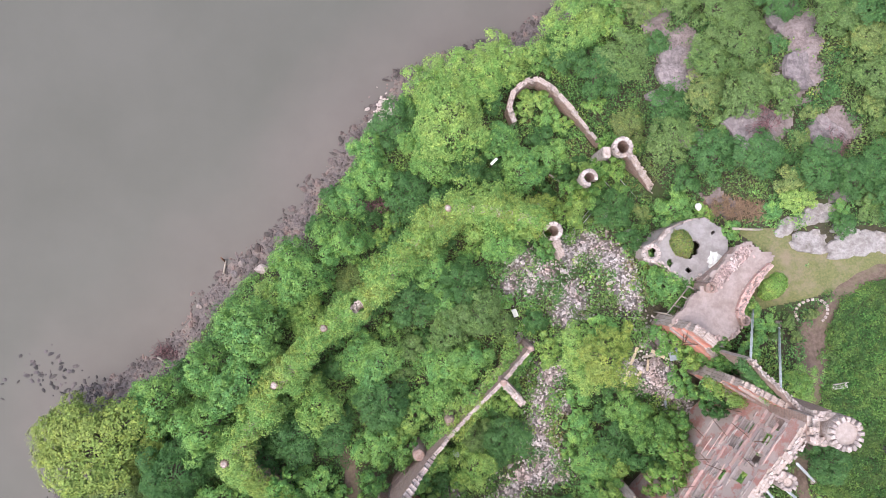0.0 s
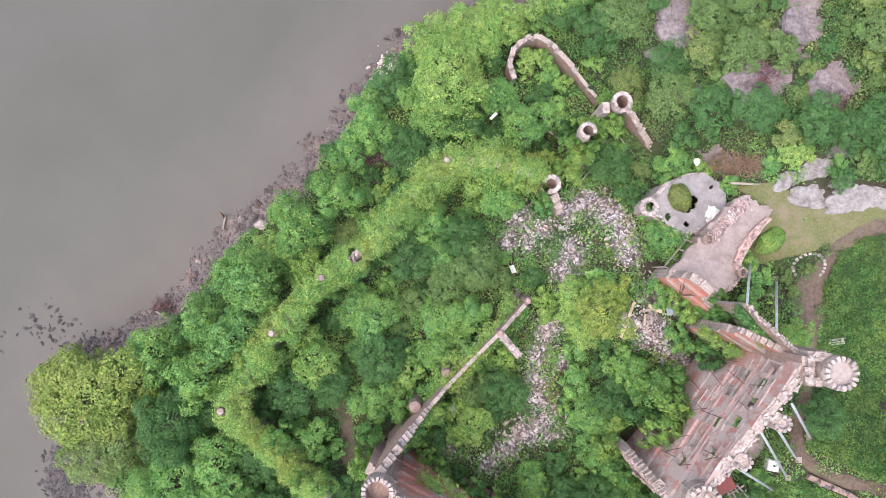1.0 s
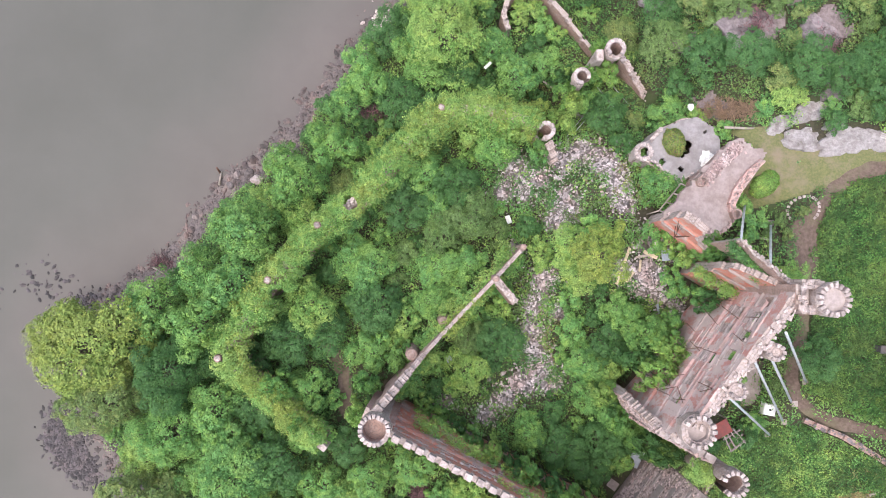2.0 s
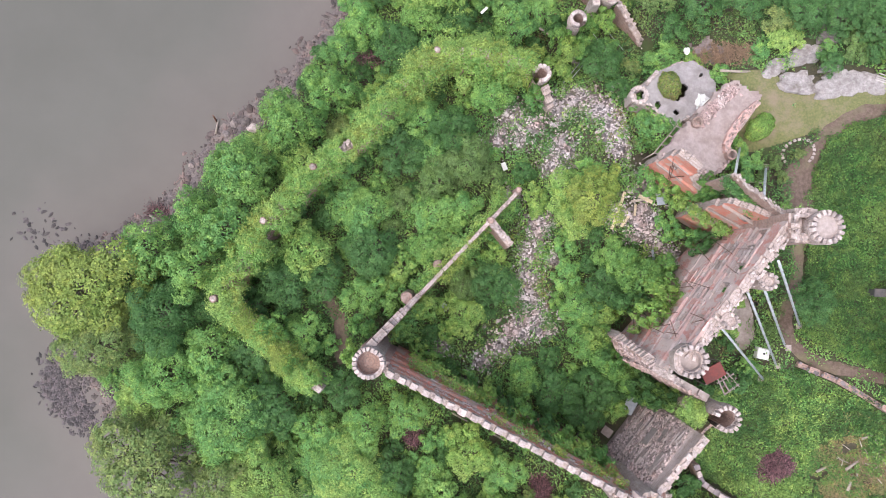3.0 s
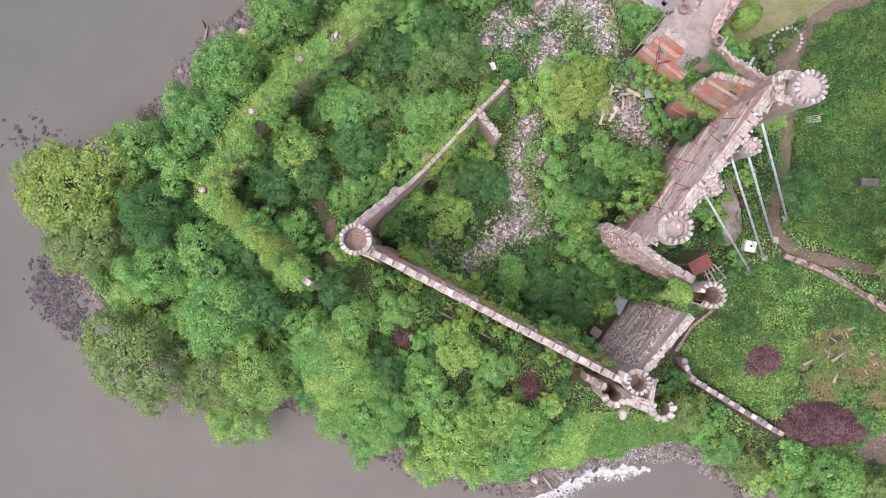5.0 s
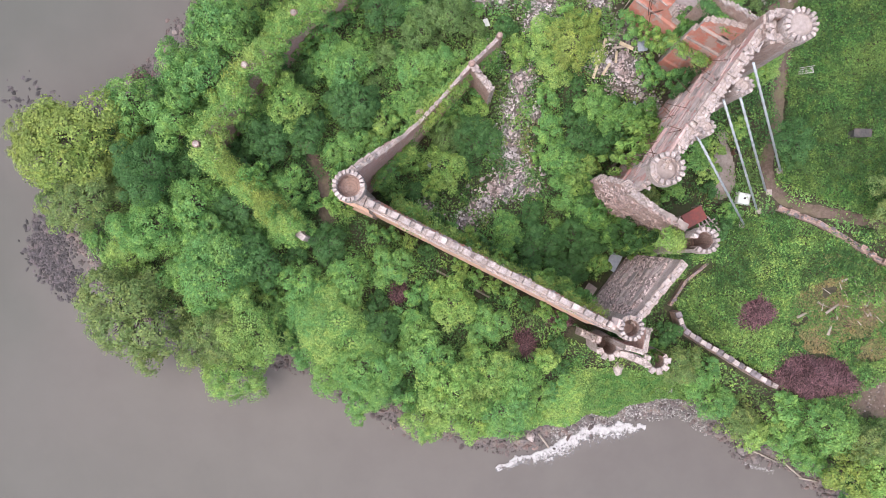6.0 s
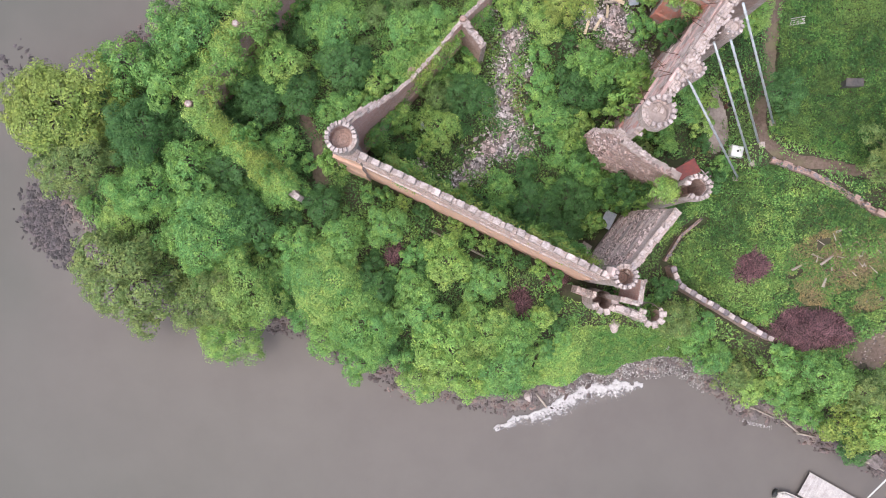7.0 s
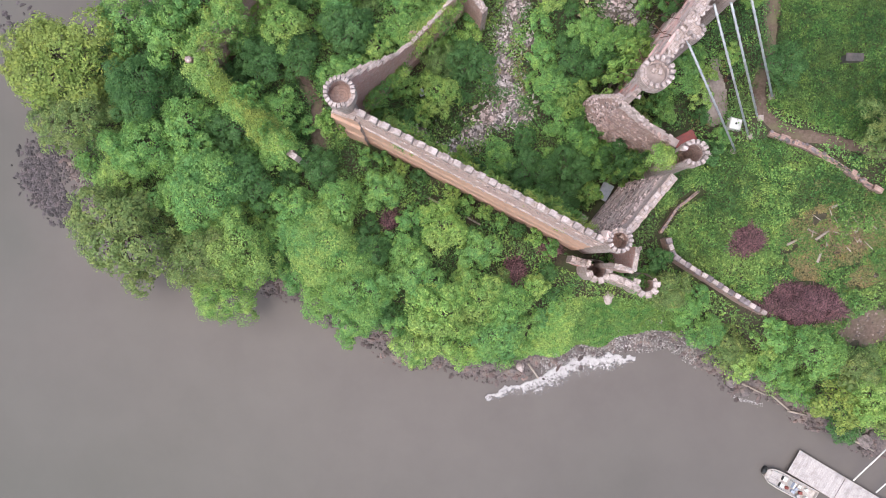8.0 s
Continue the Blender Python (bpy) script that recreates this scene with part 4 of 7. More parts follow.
def trunk_mesh(name, cs, rr, height, r0, seed):
    """A tapered, slightly crooked trunk with a limb to each lobe."""
    rnd = random.Random(seed)
    bm = bmesh.new()

    def limb(a, b, ra, rb, sides=6):
        m = Matrix.Translation((a + b) / 2) @ (b - a).to_track_quat("Z", "Y").to_matrix().to_4x4()
        bmesh.ops.create_cone(bm, cap_ends=False, segments=sides, radius1=ra, radius2=rb, depth=(b - a).length, matrix=m)

    p, steps_up = Vector((0, 0, -0.6)), 4
    joints = [p]
    for k in range(steps_up):
        q = Vector((rnd.uniform(-0.15, 0.15) * (k + 1), rnd.uniform(-0.15, 0.15) * (k + 1), height * 0.7 * (k + 1) / steps_up))
        limb(p, q, r0 * (1 - 0.2 * k), r0 * (1 - 0.2 * (k + 1)) + 0.02)
        joints.append(q)
        p = q
    for c in cs:
        a = joints[rnd.randint(2, 4)]
        mid = (a + Vector(c)) / 2 + Vector((0, 0, -0.15 * height * rnd.random()))
        limb(a, mid, r0 * 0.4, r0 * 0.26, 4)
        limb(mid, Vector(c), r0 * 0.26, r0 * 0.08, 3)
    return to_mesh(name, bm, BARK)


TREES = {}
for kind, mat in GREENS.items():
    if kind in ("grass", "field", "dry"):
        continue
    for size, r, h, lobes, count, leaf in (("big", 5.0, 8.5, 42, 23000, 0.215), ("middle", 3.2, 6.0, 24, 7600, 0.205), ("small", 1.8, 3.2, 13, 2500, 0.195)):
        for k in range(2 if size != "small" else 3):
            me, cs, rr = foliage("crown", r, h, lobes, count, leaf, GREENS[kind], hash_seed := len(TREES) * 7 + 3)
            TREES[kind, size, k] = (me, trunk_mesh("trunk", cs, rr, h, 0.06 * r, hash_seed), r, h)
LOOKS = {"olive": "dull olive-green", "yellow": "yellowish-green", "light": "light green", "mid": "fresh green", "dark": "dark green", "grey": "greyish-green"}
PLANTED = []
plant_rnd = random.Random(77)


def tree(x, y, r, kind, top=None, z=None):
    if x > 22 and y > 8 and kind in ("dark", "mid"):
        kind = plant_rnd.choice(("grey", "dark", "olive", "mid"))
    if x > 28 and y > 12 and kind in ("light", "mid"):
        kind = plant_rnd.choice(("grey", "olive", "dark", "dark"))
    size = "big" if r > 3.9 else "middle" if r > 2.3 else "small"
    k = plant_rnd.randrange(2 if size != "small" else 3)
    crown, trunk, r0, h0 = TREES[kind, size, k]
    ground_z = z_at(x, y) if z is None else z
    ground_z = max(ground_z, -0.3)
    high = (top - ground_z) if top else h0 * r / r0 * plant_rnd.uniform(0.85, 1.1)
    if x > 22 and y > 8 and not top:
        high *= 0.6
    high = max(high, 0.55 * r)
    name, where = ("tree", "broadleaf tree") if size != "small" else ("shrub", "leafy shrub")
    t = thing(name, LOOKS[kind] + " " + where + " with a dense uneven crown", name, "trees on the island" if name == "tree" else "shrubs in the ruin")
    t.matrix_basis = pose(x, y, ground_z - 0.1, 0, 0, plant_rnd.uniform(0, 360)) @ Matrix.Diagonal((1.1 * r / r0, 1.1 * r / r0, high / h0, 1))
    part("crown", crown, t)
    part("trunk", trunk, t, "grey-brown bark")
    PLANTED.append((x, y, r))
    return t


# the shore and the western side
for x, y, r, kind, top in (
        (-43.0, -19.6, 6.6, "yellow", 12), (-47.0, -18.0, 4.2, "yellow", 9.5), (-42.0, -26.4, 4.7, "olive", 10), (-36.0, -40.4, 6.4, "olive", 11), (-25.3, -35.3, 4.9, "mid", 11.5),
        (-25.2, -43.4, 4.9, "olive", 10.5), (-21.6, -42.0, 4.6, "light", 11), (-23.6, -47.0, 4.2, "light", 9.5), (-11.0, -42.3, 4.9, "light", 9.5), (-33.2, -29.6, 4.2, "mid", 11), (-33.2, -22.6, 4.4, "dark", 12), (-36.2, -14.0, 3.6, "mid", 10)):
    tree(x, y, r, kind, top)
for x, y, r, kind, top in (
        (-26, -10.4, 3.9, "mid", 13.5), (-23.9, -4.8, 4.1, "mid", 13.5), (-30.1, -15.8, 4.0, "mid", 13), (-27, -2.7, 3.0, "mid", 11), (-30.3, -9.2, 3.2, "mid", 11.5), (-18.4, 2.0, 3.5, "mid", 12), (-14.2, 6.7, 3.4, "mid", 11.5),
        (-16.5, -13.6, 3.5, "light", 12), (-20.4, 4.2, 3.1, "mid", 10), (-20, -17.8, 3.4, "dark", 10), (-23.2, -25.6, 3.8, "dark", 9), (-28.7, -25.7, 3.9, "mid", 11), (-10.3, 14.2, 3.2, "mid", 9.5), (-6.1, 12.2, 3.5, "dark", 9), (-13.1, 12.0, 2.8, "mid", 9)):
    tree(x + 0.9, y - 1.1, r * 0.93, kind, top)
# the south bank
for x, y, r, kind in (
        (-12, -40.8, 4.0, "mid"), (-6.5, -47.3, 4.2, "mid"), (3.3, -50.2, 3.9, "light"), (8.5, -42.5, 2.8, "mid"), (10.3, -53.4, 3.4, "mid"), (-20.8, -33.9, 3.7, "dark"), (-26.8, -32.2, 3.9, "mid"),
        (-14.7, -36.9, 3.2, "mid"), (-9.1, -36.3, 3.0, "mid"), (0.6, -46.2, 3.6, "mid"), (7.6, -48.4, 3.5, "light"), (-12.1, -48.6, 3.0, "mid"), (11.8, -49.2, 3.0, "mid"),
        (6.8, -54.9, 2.8, "light"), (-7.6, -52.0, 2.8, "mid"), (0.4, -54.4, 3.0, "light")):
    tree(x, y, r, kind, None)
# inside the walls
for x, y, r, kind in (
        (-8.2, -14.8, 3.4, "dark"), (-4.7, -16.3, 2.3, "light"), (-0.5, -10, 2.9, "mid"), (-8.9, -9.6, 3.2, "mid"), (3.8, -3.7, 3.2, "grey"), (-14.5, -17.8, 3.0, "dark"), (-11.2, -9, 2.8, "mid"), (-4.6, -2.2, 3.1, "dark"),
        (-1.8, 2.4, 3.1, "mid"), (1.7, 0.6, 2.8, "dark"), (3.4, -22.6, 2.9, "light"), (3.4, -18.8, 2.4, "grey"), (20.6, -19.5, 2.6, "dark"), (21.6, -15.4, 2.4, "mid"), (20.2, -22.6, 2.2, "light"), (18.8, -26.2, 3.0, "mid"), (17.4, -22, 2.6, "mid"),
        (16.2, -18.2, 2.2, "mid"), (20.1, -31.4, 3.0, "dark"), (25.2, -30.6, 2.8, "mid"), (28.3, -33.5, 1.9, "light"), (14.6, -32.6, 3.0, "dark"), (18.4, -8.8, 3.2, "yellow"), (15.6, -7.2, 2.8, "light"), (16.4, -10.6, 2.4, "light"), (20.4, -6.6, 1.9, "yellow")):
    tree(x, y, r, kind, None)
for x, y, r, kind, top in ((24.4, -22.4, 2.3, "light", 17.0), (23.0, -20.6, 2.2, "dark", 14.0), (26.0, -19.6, 2.2, "light", 16.5), (24.6, -18.0, 2.4, "mid", 13.6), (26.8, -17.2, 1.9, "mid", 13.6), (23.0, -17.0, 2.6, "mid", 10.5)):
    tree(x, y, r, kind, top)
for x, y, r, kind, top in ((19.4, -25.3, 1.7, "light", 12.0), (24.4, -31.0, 2.0, "dark", 12.5), (26.2, -32.2, 1.8, "dark", 13.5), (22.0, -28.4, 1.8, "mid", 11.0), (20.0, -26.6, 1.6, "dark", 10.5), (20.6, -28.0, 2.3, "mid", 9.5), (23.6, -30.6, 2.4, "mid", 9.0), (26.6, -32.2, 2.0, "light", 13.0), (16.2, 10.3, 1.7, "light", 11.4), (17.8, 10.8, 1.5, "mid", 10.5), (12.2, 4.3, 1.6, "mid", 10.2), (21.2, 14.2, 1.6, "light", 9.2), (19.4, 14.4, 1.6, "mid", 7.8), (14.8, 8.4, 2.0, "light", 8.6), (-5.0, -20.6, 2.0, "mid", 9.5), (-1.2, -21.8, 1.6, "light", 8.0)):
    tree(x, y, r, kind, top)
for x, y, r, kind, top in ((-2.7, -27.2, 1.4, "light", 7.0), (-0.6, -28.4, 1.5, "mid", 7.9), (1.6, -29.5, 1.4, "dark", 8.8), (3.8, -30.6, 1.5, "mid", 9.7), (5.9, -31.8, 1.5, "light", 13.8), (8.1, -32.9, 1.3, "dark", 14.3), (10.3, -34.0, 1.6, "mid", 14.6), (12.5, -35.2, 1.4, "dark", 15.5), (14.6, -36.3, 1.4, "mid", 15.3), (16.8, -37.4, 1.4, "light", 15.1), (19.0, -38.6, 1.3, "mid", 15.1),
                           (-3.7, -30.8, 1.1, "mid", 6.3), (-1.6, -31.9, 1.1, "light", 6.4), (0.6, -33.0, 1.1, "dark", 6.5), (4.8, -35.2, 1.3, "light", 6.6), (7.0, -36.4, 1.2, "mid", 6.7), (9.1, -37.5, 1.1, "light", 6.8), (11.2, -38.6, 1.1, "mid", 6.8), (13.3, -39.7, 1.1, "dark", 6.9), (15.5, -40.8, 1.2, "light", 7.0), (17.6, -41.9, 1.2, "mid", 7.1),
                           (29.2, -7.5, 1.9, "mid", 14.5), (30.4, -7.0, 1.4, "mid", 17.0), (28.2, -9.0, 1.5, "light", 13.5), (27.6, -11.8, 1.6, "mid", 11.5), (30.4, -14.0, 1.5, "dark", 17.0), (29.4, -13.4, 1.6, "mid", 14.5), (25.4, -6.4, 1.8, "mid", 13.5), (27.0, -7.6, 1.4, "light", 13.0), (31.2, -9.2, 1.3, "dark", 20.0), (30.2, -9.0, 1.3, "mid", 18.5), (10.6, 22.4, 1.5, "light", 6.2), (12.4, 23.6, 1.5, "light", 6.2), (13.6, 21.6, 1.6, "mid", 6.0), (10.4, 24.2, 1.0, "light", 5.8), (15.2, 20.4, 1.4, "light", 5.8), (12.6, 11.6, 1.8, "dark", 6.0), (15.4, 11.4, 1.5, "mid", 11.8), (16.8, 13.8, 1.3, "light", 11.2), (15.2, 13.4, 1.4, "dark", 9.5), (20.4, 17.6, 1.3, "mid", 9.2),
                           (-9.2, -23.6, 1.7, "mid", 12.0), (-9.8, -27.2, 1.8, "light", 13.0), (-5.6, -30.6, 1.4, "mid", 8.0)):
    tree(x, y, r, kind, top)
PLANTED += [(13.1, -45.0, 1.7), (-3.2, -38.3, 1.5), (17.8, -42.0, 1.6), (2.6, -35.9, 1.2), (7.7, -38.5, 1.2), (23.2, -10.0, 2.2), (25.2, -8.4, 1.4), (35.0, 8.6, 2.5), (37.7, -0.6, 2.3), (31.0, -2.0, 3.8), (34.0, 1.5, 3.0), (41.8, -3.6, 1.5), (28.0, 4.0, 3.5), (41.0, -25.0, 2.2), (39.4, -27.3, 1.8), (37.5, -22.5, 2.0), (40.5, -21.0, 1.5), (36.3, 18.6, 2.4), (44.9, 17.7, 2.4), (25.0, -34.7, 1.6), (22.1, -38.2, 1.3), (32.7, -29.5, 1.8)]
# the northern slope, with bare purple-brown ground between the shrubs
NORTH_DIRT = [(28.5, 26.5, 2.6), (29.6, 29.4, 1.9), (26.2, 32.0, 1.8), (31.0, 18.0, 1.2), (36.8, 18.4, 2.6), (39.8, 18.6, 1.5), (41.3, 23.6, 2.3), (42.0, 27.2, 1.8), (40.4, 30.6, 2.3), (45.5, 17.4, 2.5), (45.8, 12.6, 1.6), (33.2, 9.3, 1.8)]
MAUVE = surface("purple_brown_ground", (0.21, 0.165, 0.17), (0.13, 0.10, 0.10), (0.28, 0.23, 0.235), 3.2, 0.55, 0.95, 0.8)


def north_bare(x, y):
    r = np.zeros(np.shape(x), bool)
    for cx, cy, cr in NORTH_DIRT:
        r |= np.hypot(x - cx, y - cy) < cr * (0.62 + 0.75 * vnoise(x, y, 0.9, 3))
    return r


patch("bare_slope", "bare purple-brown stony ground between the northern shrubs", "bare ground", MAUVE, north_bare, (22, 5), (50, 36), 0.25, 0.06)


def open_ground(x, y, r):
    return all(math.hypot(x - cx, y - cy) > 0.62 * cr + 0.55 * r for cx, cy, cr in NORTH_DIRT)


for x, y, r, kind in (
        (3.2, 26.4, 4.2, "light"), (7.1, 28.4, 3.4, "light"), (0.3, 20, 4.9, "light"), (16, 32, 4.2, "light"), (9.7, 14.2, 3.2, "mid"), (26.7, 34.4, 3.1, "mid"), (35.7, 28.9, 4.0, "grey"), (31.3, 22.4, 2.6, "light"), (-1.9, 15.2, 2.8, "mid"),
        (36, 14.7, 2.8, "mid"), (48.6, 32.4, 3.6, "dark"), (53.4, 30.9, 3.6, "mid"), (51.8, 25.2, 3.5, "mid"), (32.6, 15.4, 3.2, "light"), (27.7, 17.6, 3.1, "mid"), (22.3, 27.6, 3.5, "grey"), (15.2, 29.4, 2.8, "dark"),
        (19.4, 26.1, 3.1, "dark"), (27.8, 21.6, 2.6, "mid")):
    if open_ground(x, y, r):
        tree(x, y, r, kind, None)
for x, y, r, kind in (
        (49.6, 23, 3.1, "mid"), (53, 17.3, 3.2, "dark"), (46.6, 11.8, 2.6, "mid"), (11, 8.6, 3.0, "yellow"), (4.4, 9.6, 3.8, "light"), (6.5, 4.8, 2.6, "mid"), (33, 33.2, 3.1, "mid"), (40.1, 33.5, 3.1, "light"), (-3.2, 18, 2.8, "mid"),
        (53.4, -61.0, 3.9, "yellow"), (49.6, -60.3, 2.5, "mid"), (46.2, -57.6, 2.6, "mid"), (56.2, -64.8, 2.6, "dark"), (56.2, -60.2, 3.4, "light"), (37.6, -52.8, 2.5, "mid"), (40.6, -55.0, 2.4, "olive"), (42.8, -57.2, 2.2, "light"), (44.4, -53.0, 2.3, "mid"), (60.2, -63.4, 2.8, "olive"), (53.5, -56.6, 2.8, "olive"), (56.4, -28.6, 4.4, "olive"), (58.6, -24.6, 3.2, "dark"), (59.5, -33.0, 3.4, "olive"), (60.5, -20.5, 3.0, "dark")):
    tree(x, y, r, kind, None)


# ---- where plants stay away ----
COURT_PATH = [(-14.6, -19.0), (-13.6, -21.5), (-12.6, -24.2), (-12.2, -28.4)]
CASTLE_LINES = [(S_A, S_B, 1.5), (W_A, W_B, 0.7), (E_A, E_B, 1.5), ((29.3, -31.0), (21, -24.7), 1.2), (SE_A, SE_B, 2.4), (N_A, N_B, 1.8), (R_A, R_B, 1.6)]
LOW_LINES = [([(31.6, -40.9), (32.4, -43.2), (33.7, -44.1), (41, -48.7), (43.6, -50.3)], 0.75), ([(43.0, -28.4), (47.2, -30.2), (51.6, -32.9), (56, -35.5)], 0.5), ([(31.2, -40.2), (33.2, -37.2), (36.0, -35.0)], 0.7),
             ([(8.9, 20.6), (8.2, 22.3), (8.8, 24.4), (10.4, 25.7), (11.9, 25.9), (13.7, 24.8), (15.4, 22.9), (16.8, 21.4), (19.8, 17.6)], 0.55), ([(22.6, 15.9), (26.8, 11.4)], 0.8), ([(19, -43.6), (22.6, -45), (28.3, -46.6)], 0.8)]
ROCK_SPOTS = [(36.3, 18.6, 2.7), (44.9, 17.7, 2.6), (42.9, 7.7, 2.0), (39.4, 6.3, 1.3), (42.6, 4.5, 2.2), (46.6, 4.2, 2.6), (49.6, 4.2, 2.0), (45.6, 12.2, 1.7), (44.3, 17.0, 2.4), (36.4, 17.6, 2.3), (30.2, 17.4, 1.2), (41.4, 24.2, 2.1), (40.4, 31, 2.2), (28.3, 26.2, 2.5), (27.6, 23.0, 1.8), (45.6, 9.6, 1.2), (34.6, 8.6, 1.5)]
GRASS_BANK = np.array([(13.5, -57), (16, -50.6), (21.5, -48.4), (26, -48.6), (31, -49), (36, -51.6), (35, -55), (24, -56.5)])
TERRACE_EDGE = np.array([(25.6, -4.3), (29.0, 0.2), (34.6, 4.6), (38.4, 2.0), (35.2, -1.4), (33.4, -4.6), (31.4, -7.6)])
PLAZA_EDGE = np.array([(23.4, 4.1), (23.5, 2.9), (25.4, 2.1), (27.9, -0.2), (30.6, 1.1), (32.2, 1.8), (33.0, 3.0), (33.0, 4.8), (32.3, 6.3), (30.3, 7.5), (28.6, 7.2), (26.0, 6.1), (25.0, 4.9)])
RUBBLE_SPOTS = [(9.8, 2.9, 1.9), (12.3, 1.7, 1.4), (8.3, -0.1, 1.5), (10.9, -0.3, 1.5), (15.5, -1.8, 2.2), (14.8, -4.2, 1.6), (18.6, 4.6, 2.2), (20.6, 2.6, 2.2), (22, 0.3, 2.0), (22.7, -2.2, 1.7), (15.2, 3.6, 1.8),
                (9.6, -7.4, 1.2), (13.0, -11.3, 1.9), (12.0, -14.6, 1.6), (11.6, -17.9, 1.8), (11.7, -20.5, 2.0), (12.7, -23.0, 2.1), (13.9, -24.9, 1.5), (10.6, -24.9, 1.9), (8.0, -27.0, 1.7), (5.6, -29.0, 1.4), (14.7, -15.7, 1.1),
                (22.3, -10.4, 1.7), (25.2, -10.8, 2.0), (24.6, -12.6, 1.4), (25.4, -7.2, 1.8), (27.6, -7.0, 1.5), (0.5, -27.2, 1.3), (28.6, -15.4, 1.5), (27.0, -13.9, 1.5)]


def blocked(x, y):
    """True where no ground plants grow: walls, floors, paths, rubble."""
    r = near_line(TRACK_LINE, x, y) < 0.55 + 0.5 * vnoise(x, y, 1.4, 4)
    for a, b, w in CASTLE_LINES:
        r |= near_line([a, b], x, y) < w
    r |= inside(TERRACE_EDGE, x, y) | inside(PLAZA_EDGE, x, y) | (inside(LAWN_EDGE, x, y) & (vnoise(x, y, 1.2, 5) < 0.93))
    for cx, cy, cr in RUBBLE_SPOTS:
        r |= np.hypot(x - cx, y - cy) < cr * (0.25 + 0.85 * vnoise(x, y, 0.8, 2))
    for cx, cy, cr in ((-7.2, -25.9, 1.8), (22.4, -41.6, 1.6), (24.2, -25.7, 1.8), (29.8, -32.6, 1.7), (35.3, -13.4, 1.8)):
        r |= np.hypot(x - cx, y - cy) < cr
    r |= (np.hypot(x - 25.0, y + 34.7) < 1.7) | (np.hypot(x - 22.1, y + 38.2) < 1.2) | (np.hypot(x - 32.7, y + 29.5) < 2.0)
    r |= np.hypot((x - 23.4) / 1.9, (y + 10.0) / 1.9) < 0.6 + 0.6 * vnoise(x, y, 0.8, 3)
    for cx, cy, cr in ((13.1, -45.0, 1.5), (-3.2, -38.3, 1.2), (17.8, -42.0, 1.4), (2.6, -35.9, 0.9), (7.7, -38.5, 0.9)):
        r |= np.hypot(x - cx, y - cy) < cr * (0.7 + 0.5 * vnoise(x, y, 0.8, 1))
    r |= np.hypot((x - 37.5) / 1.6, (y + 23) / 4.2) < 0.9
    r |= np.hypot((x - 57) / 6, (y + 52) / 3.5) + 0.9 * vnoise(x, y, 1.2, 3) < 1.1
    r |= np.hypot((x - 48) / 4.3, (y + 49) / 2.8) < 1
    r |= np.hypot(x - 41.4, y + 41.3) < 1.8
    for line, w in LOW_LINES:
        r |= near_line(line, x, y) < w
    for cx, cy, cr in ROCK_SPOTS:
        r |= np.hypot(x - cx, y - cy) < cr * (0.7 + 0.5 * vnoise(x, y, 0.9, 1))
    r |= north_bare(x, y) & (vnoise(x, y, 0.5, 5) < 0.85)
    r |= near_line(COURT_PATH, x, y) < 0.35 + 0.8 * vnoise(x, y, 1.3, 2)
    return r


# saplings and shrubs that fill the slopes, thinned where trees already stand
rs = np.random.RandomState(91)
FIELD = np.array([(43.5, 1), (62, 4), (64, -34), (54, -30), (48, -27.5), (43.5, -25), (44.2, -12)])
SLOPE = np.array([(30, -34), (38, -30), (43.5, -28.8), (56, -35), (64, -38), (64, -58), (52, -56), (44, -51), (32, -43)])
CLEARINGS = [((44, -15), 20), ((46, -42), 9), ((38, 0), 8), ((52, -20), 14), ((16, 0), 8), ((10, -9), 4), ((13, 23), 6), ((18, 18), 4), ((18, 13), 4), ((24, 11), 4), ((36, 17), 4), ((44, 16), 5), ((28, 25), 4), ((41, 26), 4), ((30, 17), 3), ((22, -47), 5), ((34.5, 8.5), 4.5), ((40, 7), 4)]


def fill(most, lo, hi, tries, close):
    made = 0
    for x, y in zip(rs.uniform(-48, 62, tries), rs.uniform(-66, 40, tries)):
        if made >= most:
            break
        r = rs.uniform(lo, hi)
        if inland(np.array([x]), np.array([y]))[0] < (3.0 + 0.6 * r if y > -16 or x < -42 else 2.0) or inside(GRASS_BANK, np.array([x]), np.array([y]))[0] or bool(blocked(np.array([x]), np.array([y]))[0]):
            continue
        if any(math.hypot(x - a, y - b) < (c + r) * close for a, b, c in PLANTED):
            continue
        if rs.rand() < 0.9 and ((x > 38 and -46 < y < 8) or any(math.hypot(x - c[0], y - c[1]) < d * (1.0 if r > 2 else 0.5) for c, d in CLEARINGS)):
            continue
        if near_line([(-6, -30.0), (19, -43.2)], np.array([x]), np.array([y]))[0] < 1.6 + 0.5 * r:
            continue
        if not open_ground(x, y, r) or near_line(COURT_PATH, np.array([x]), np.array([y]))[0] < 0.9 * r:
            continue
        if any(math.hypot(x - c[0], y - c[1]) < c[2] * 0.8 + r * 0.9 for c in RUBBLE_SPOTS) or inside(FIELD, np.array([x]), np.array([y]))[0] or inside(SLOPE, np.array([x]), np.array([y]))[0]:
            continue
        if min(near_line(line, np.array([x]), np.array([y]))[0] for line, w in LOW_LINES) < 0.8 * r + 0.4:
            continue
        if min(near_line([a, b], np.array([x]), np.array([y]))[0] - w for a, b, w in CASTLE_LINES) < r * 0.7:
            continue
        kind = rs.choice(["mid", "light", "dark", "grey", "yellow", "olive"], p=[0.40, 0.24, 0.24, 0.06, 0.0, 0.06])
        tree(float(x), float(y), float(r), str(kind), None)
        made += 1


fill(75, 2.35, 3.2, 3000, 0.66)
fill(190, 1.1, 2.1, 3500, 0.62)


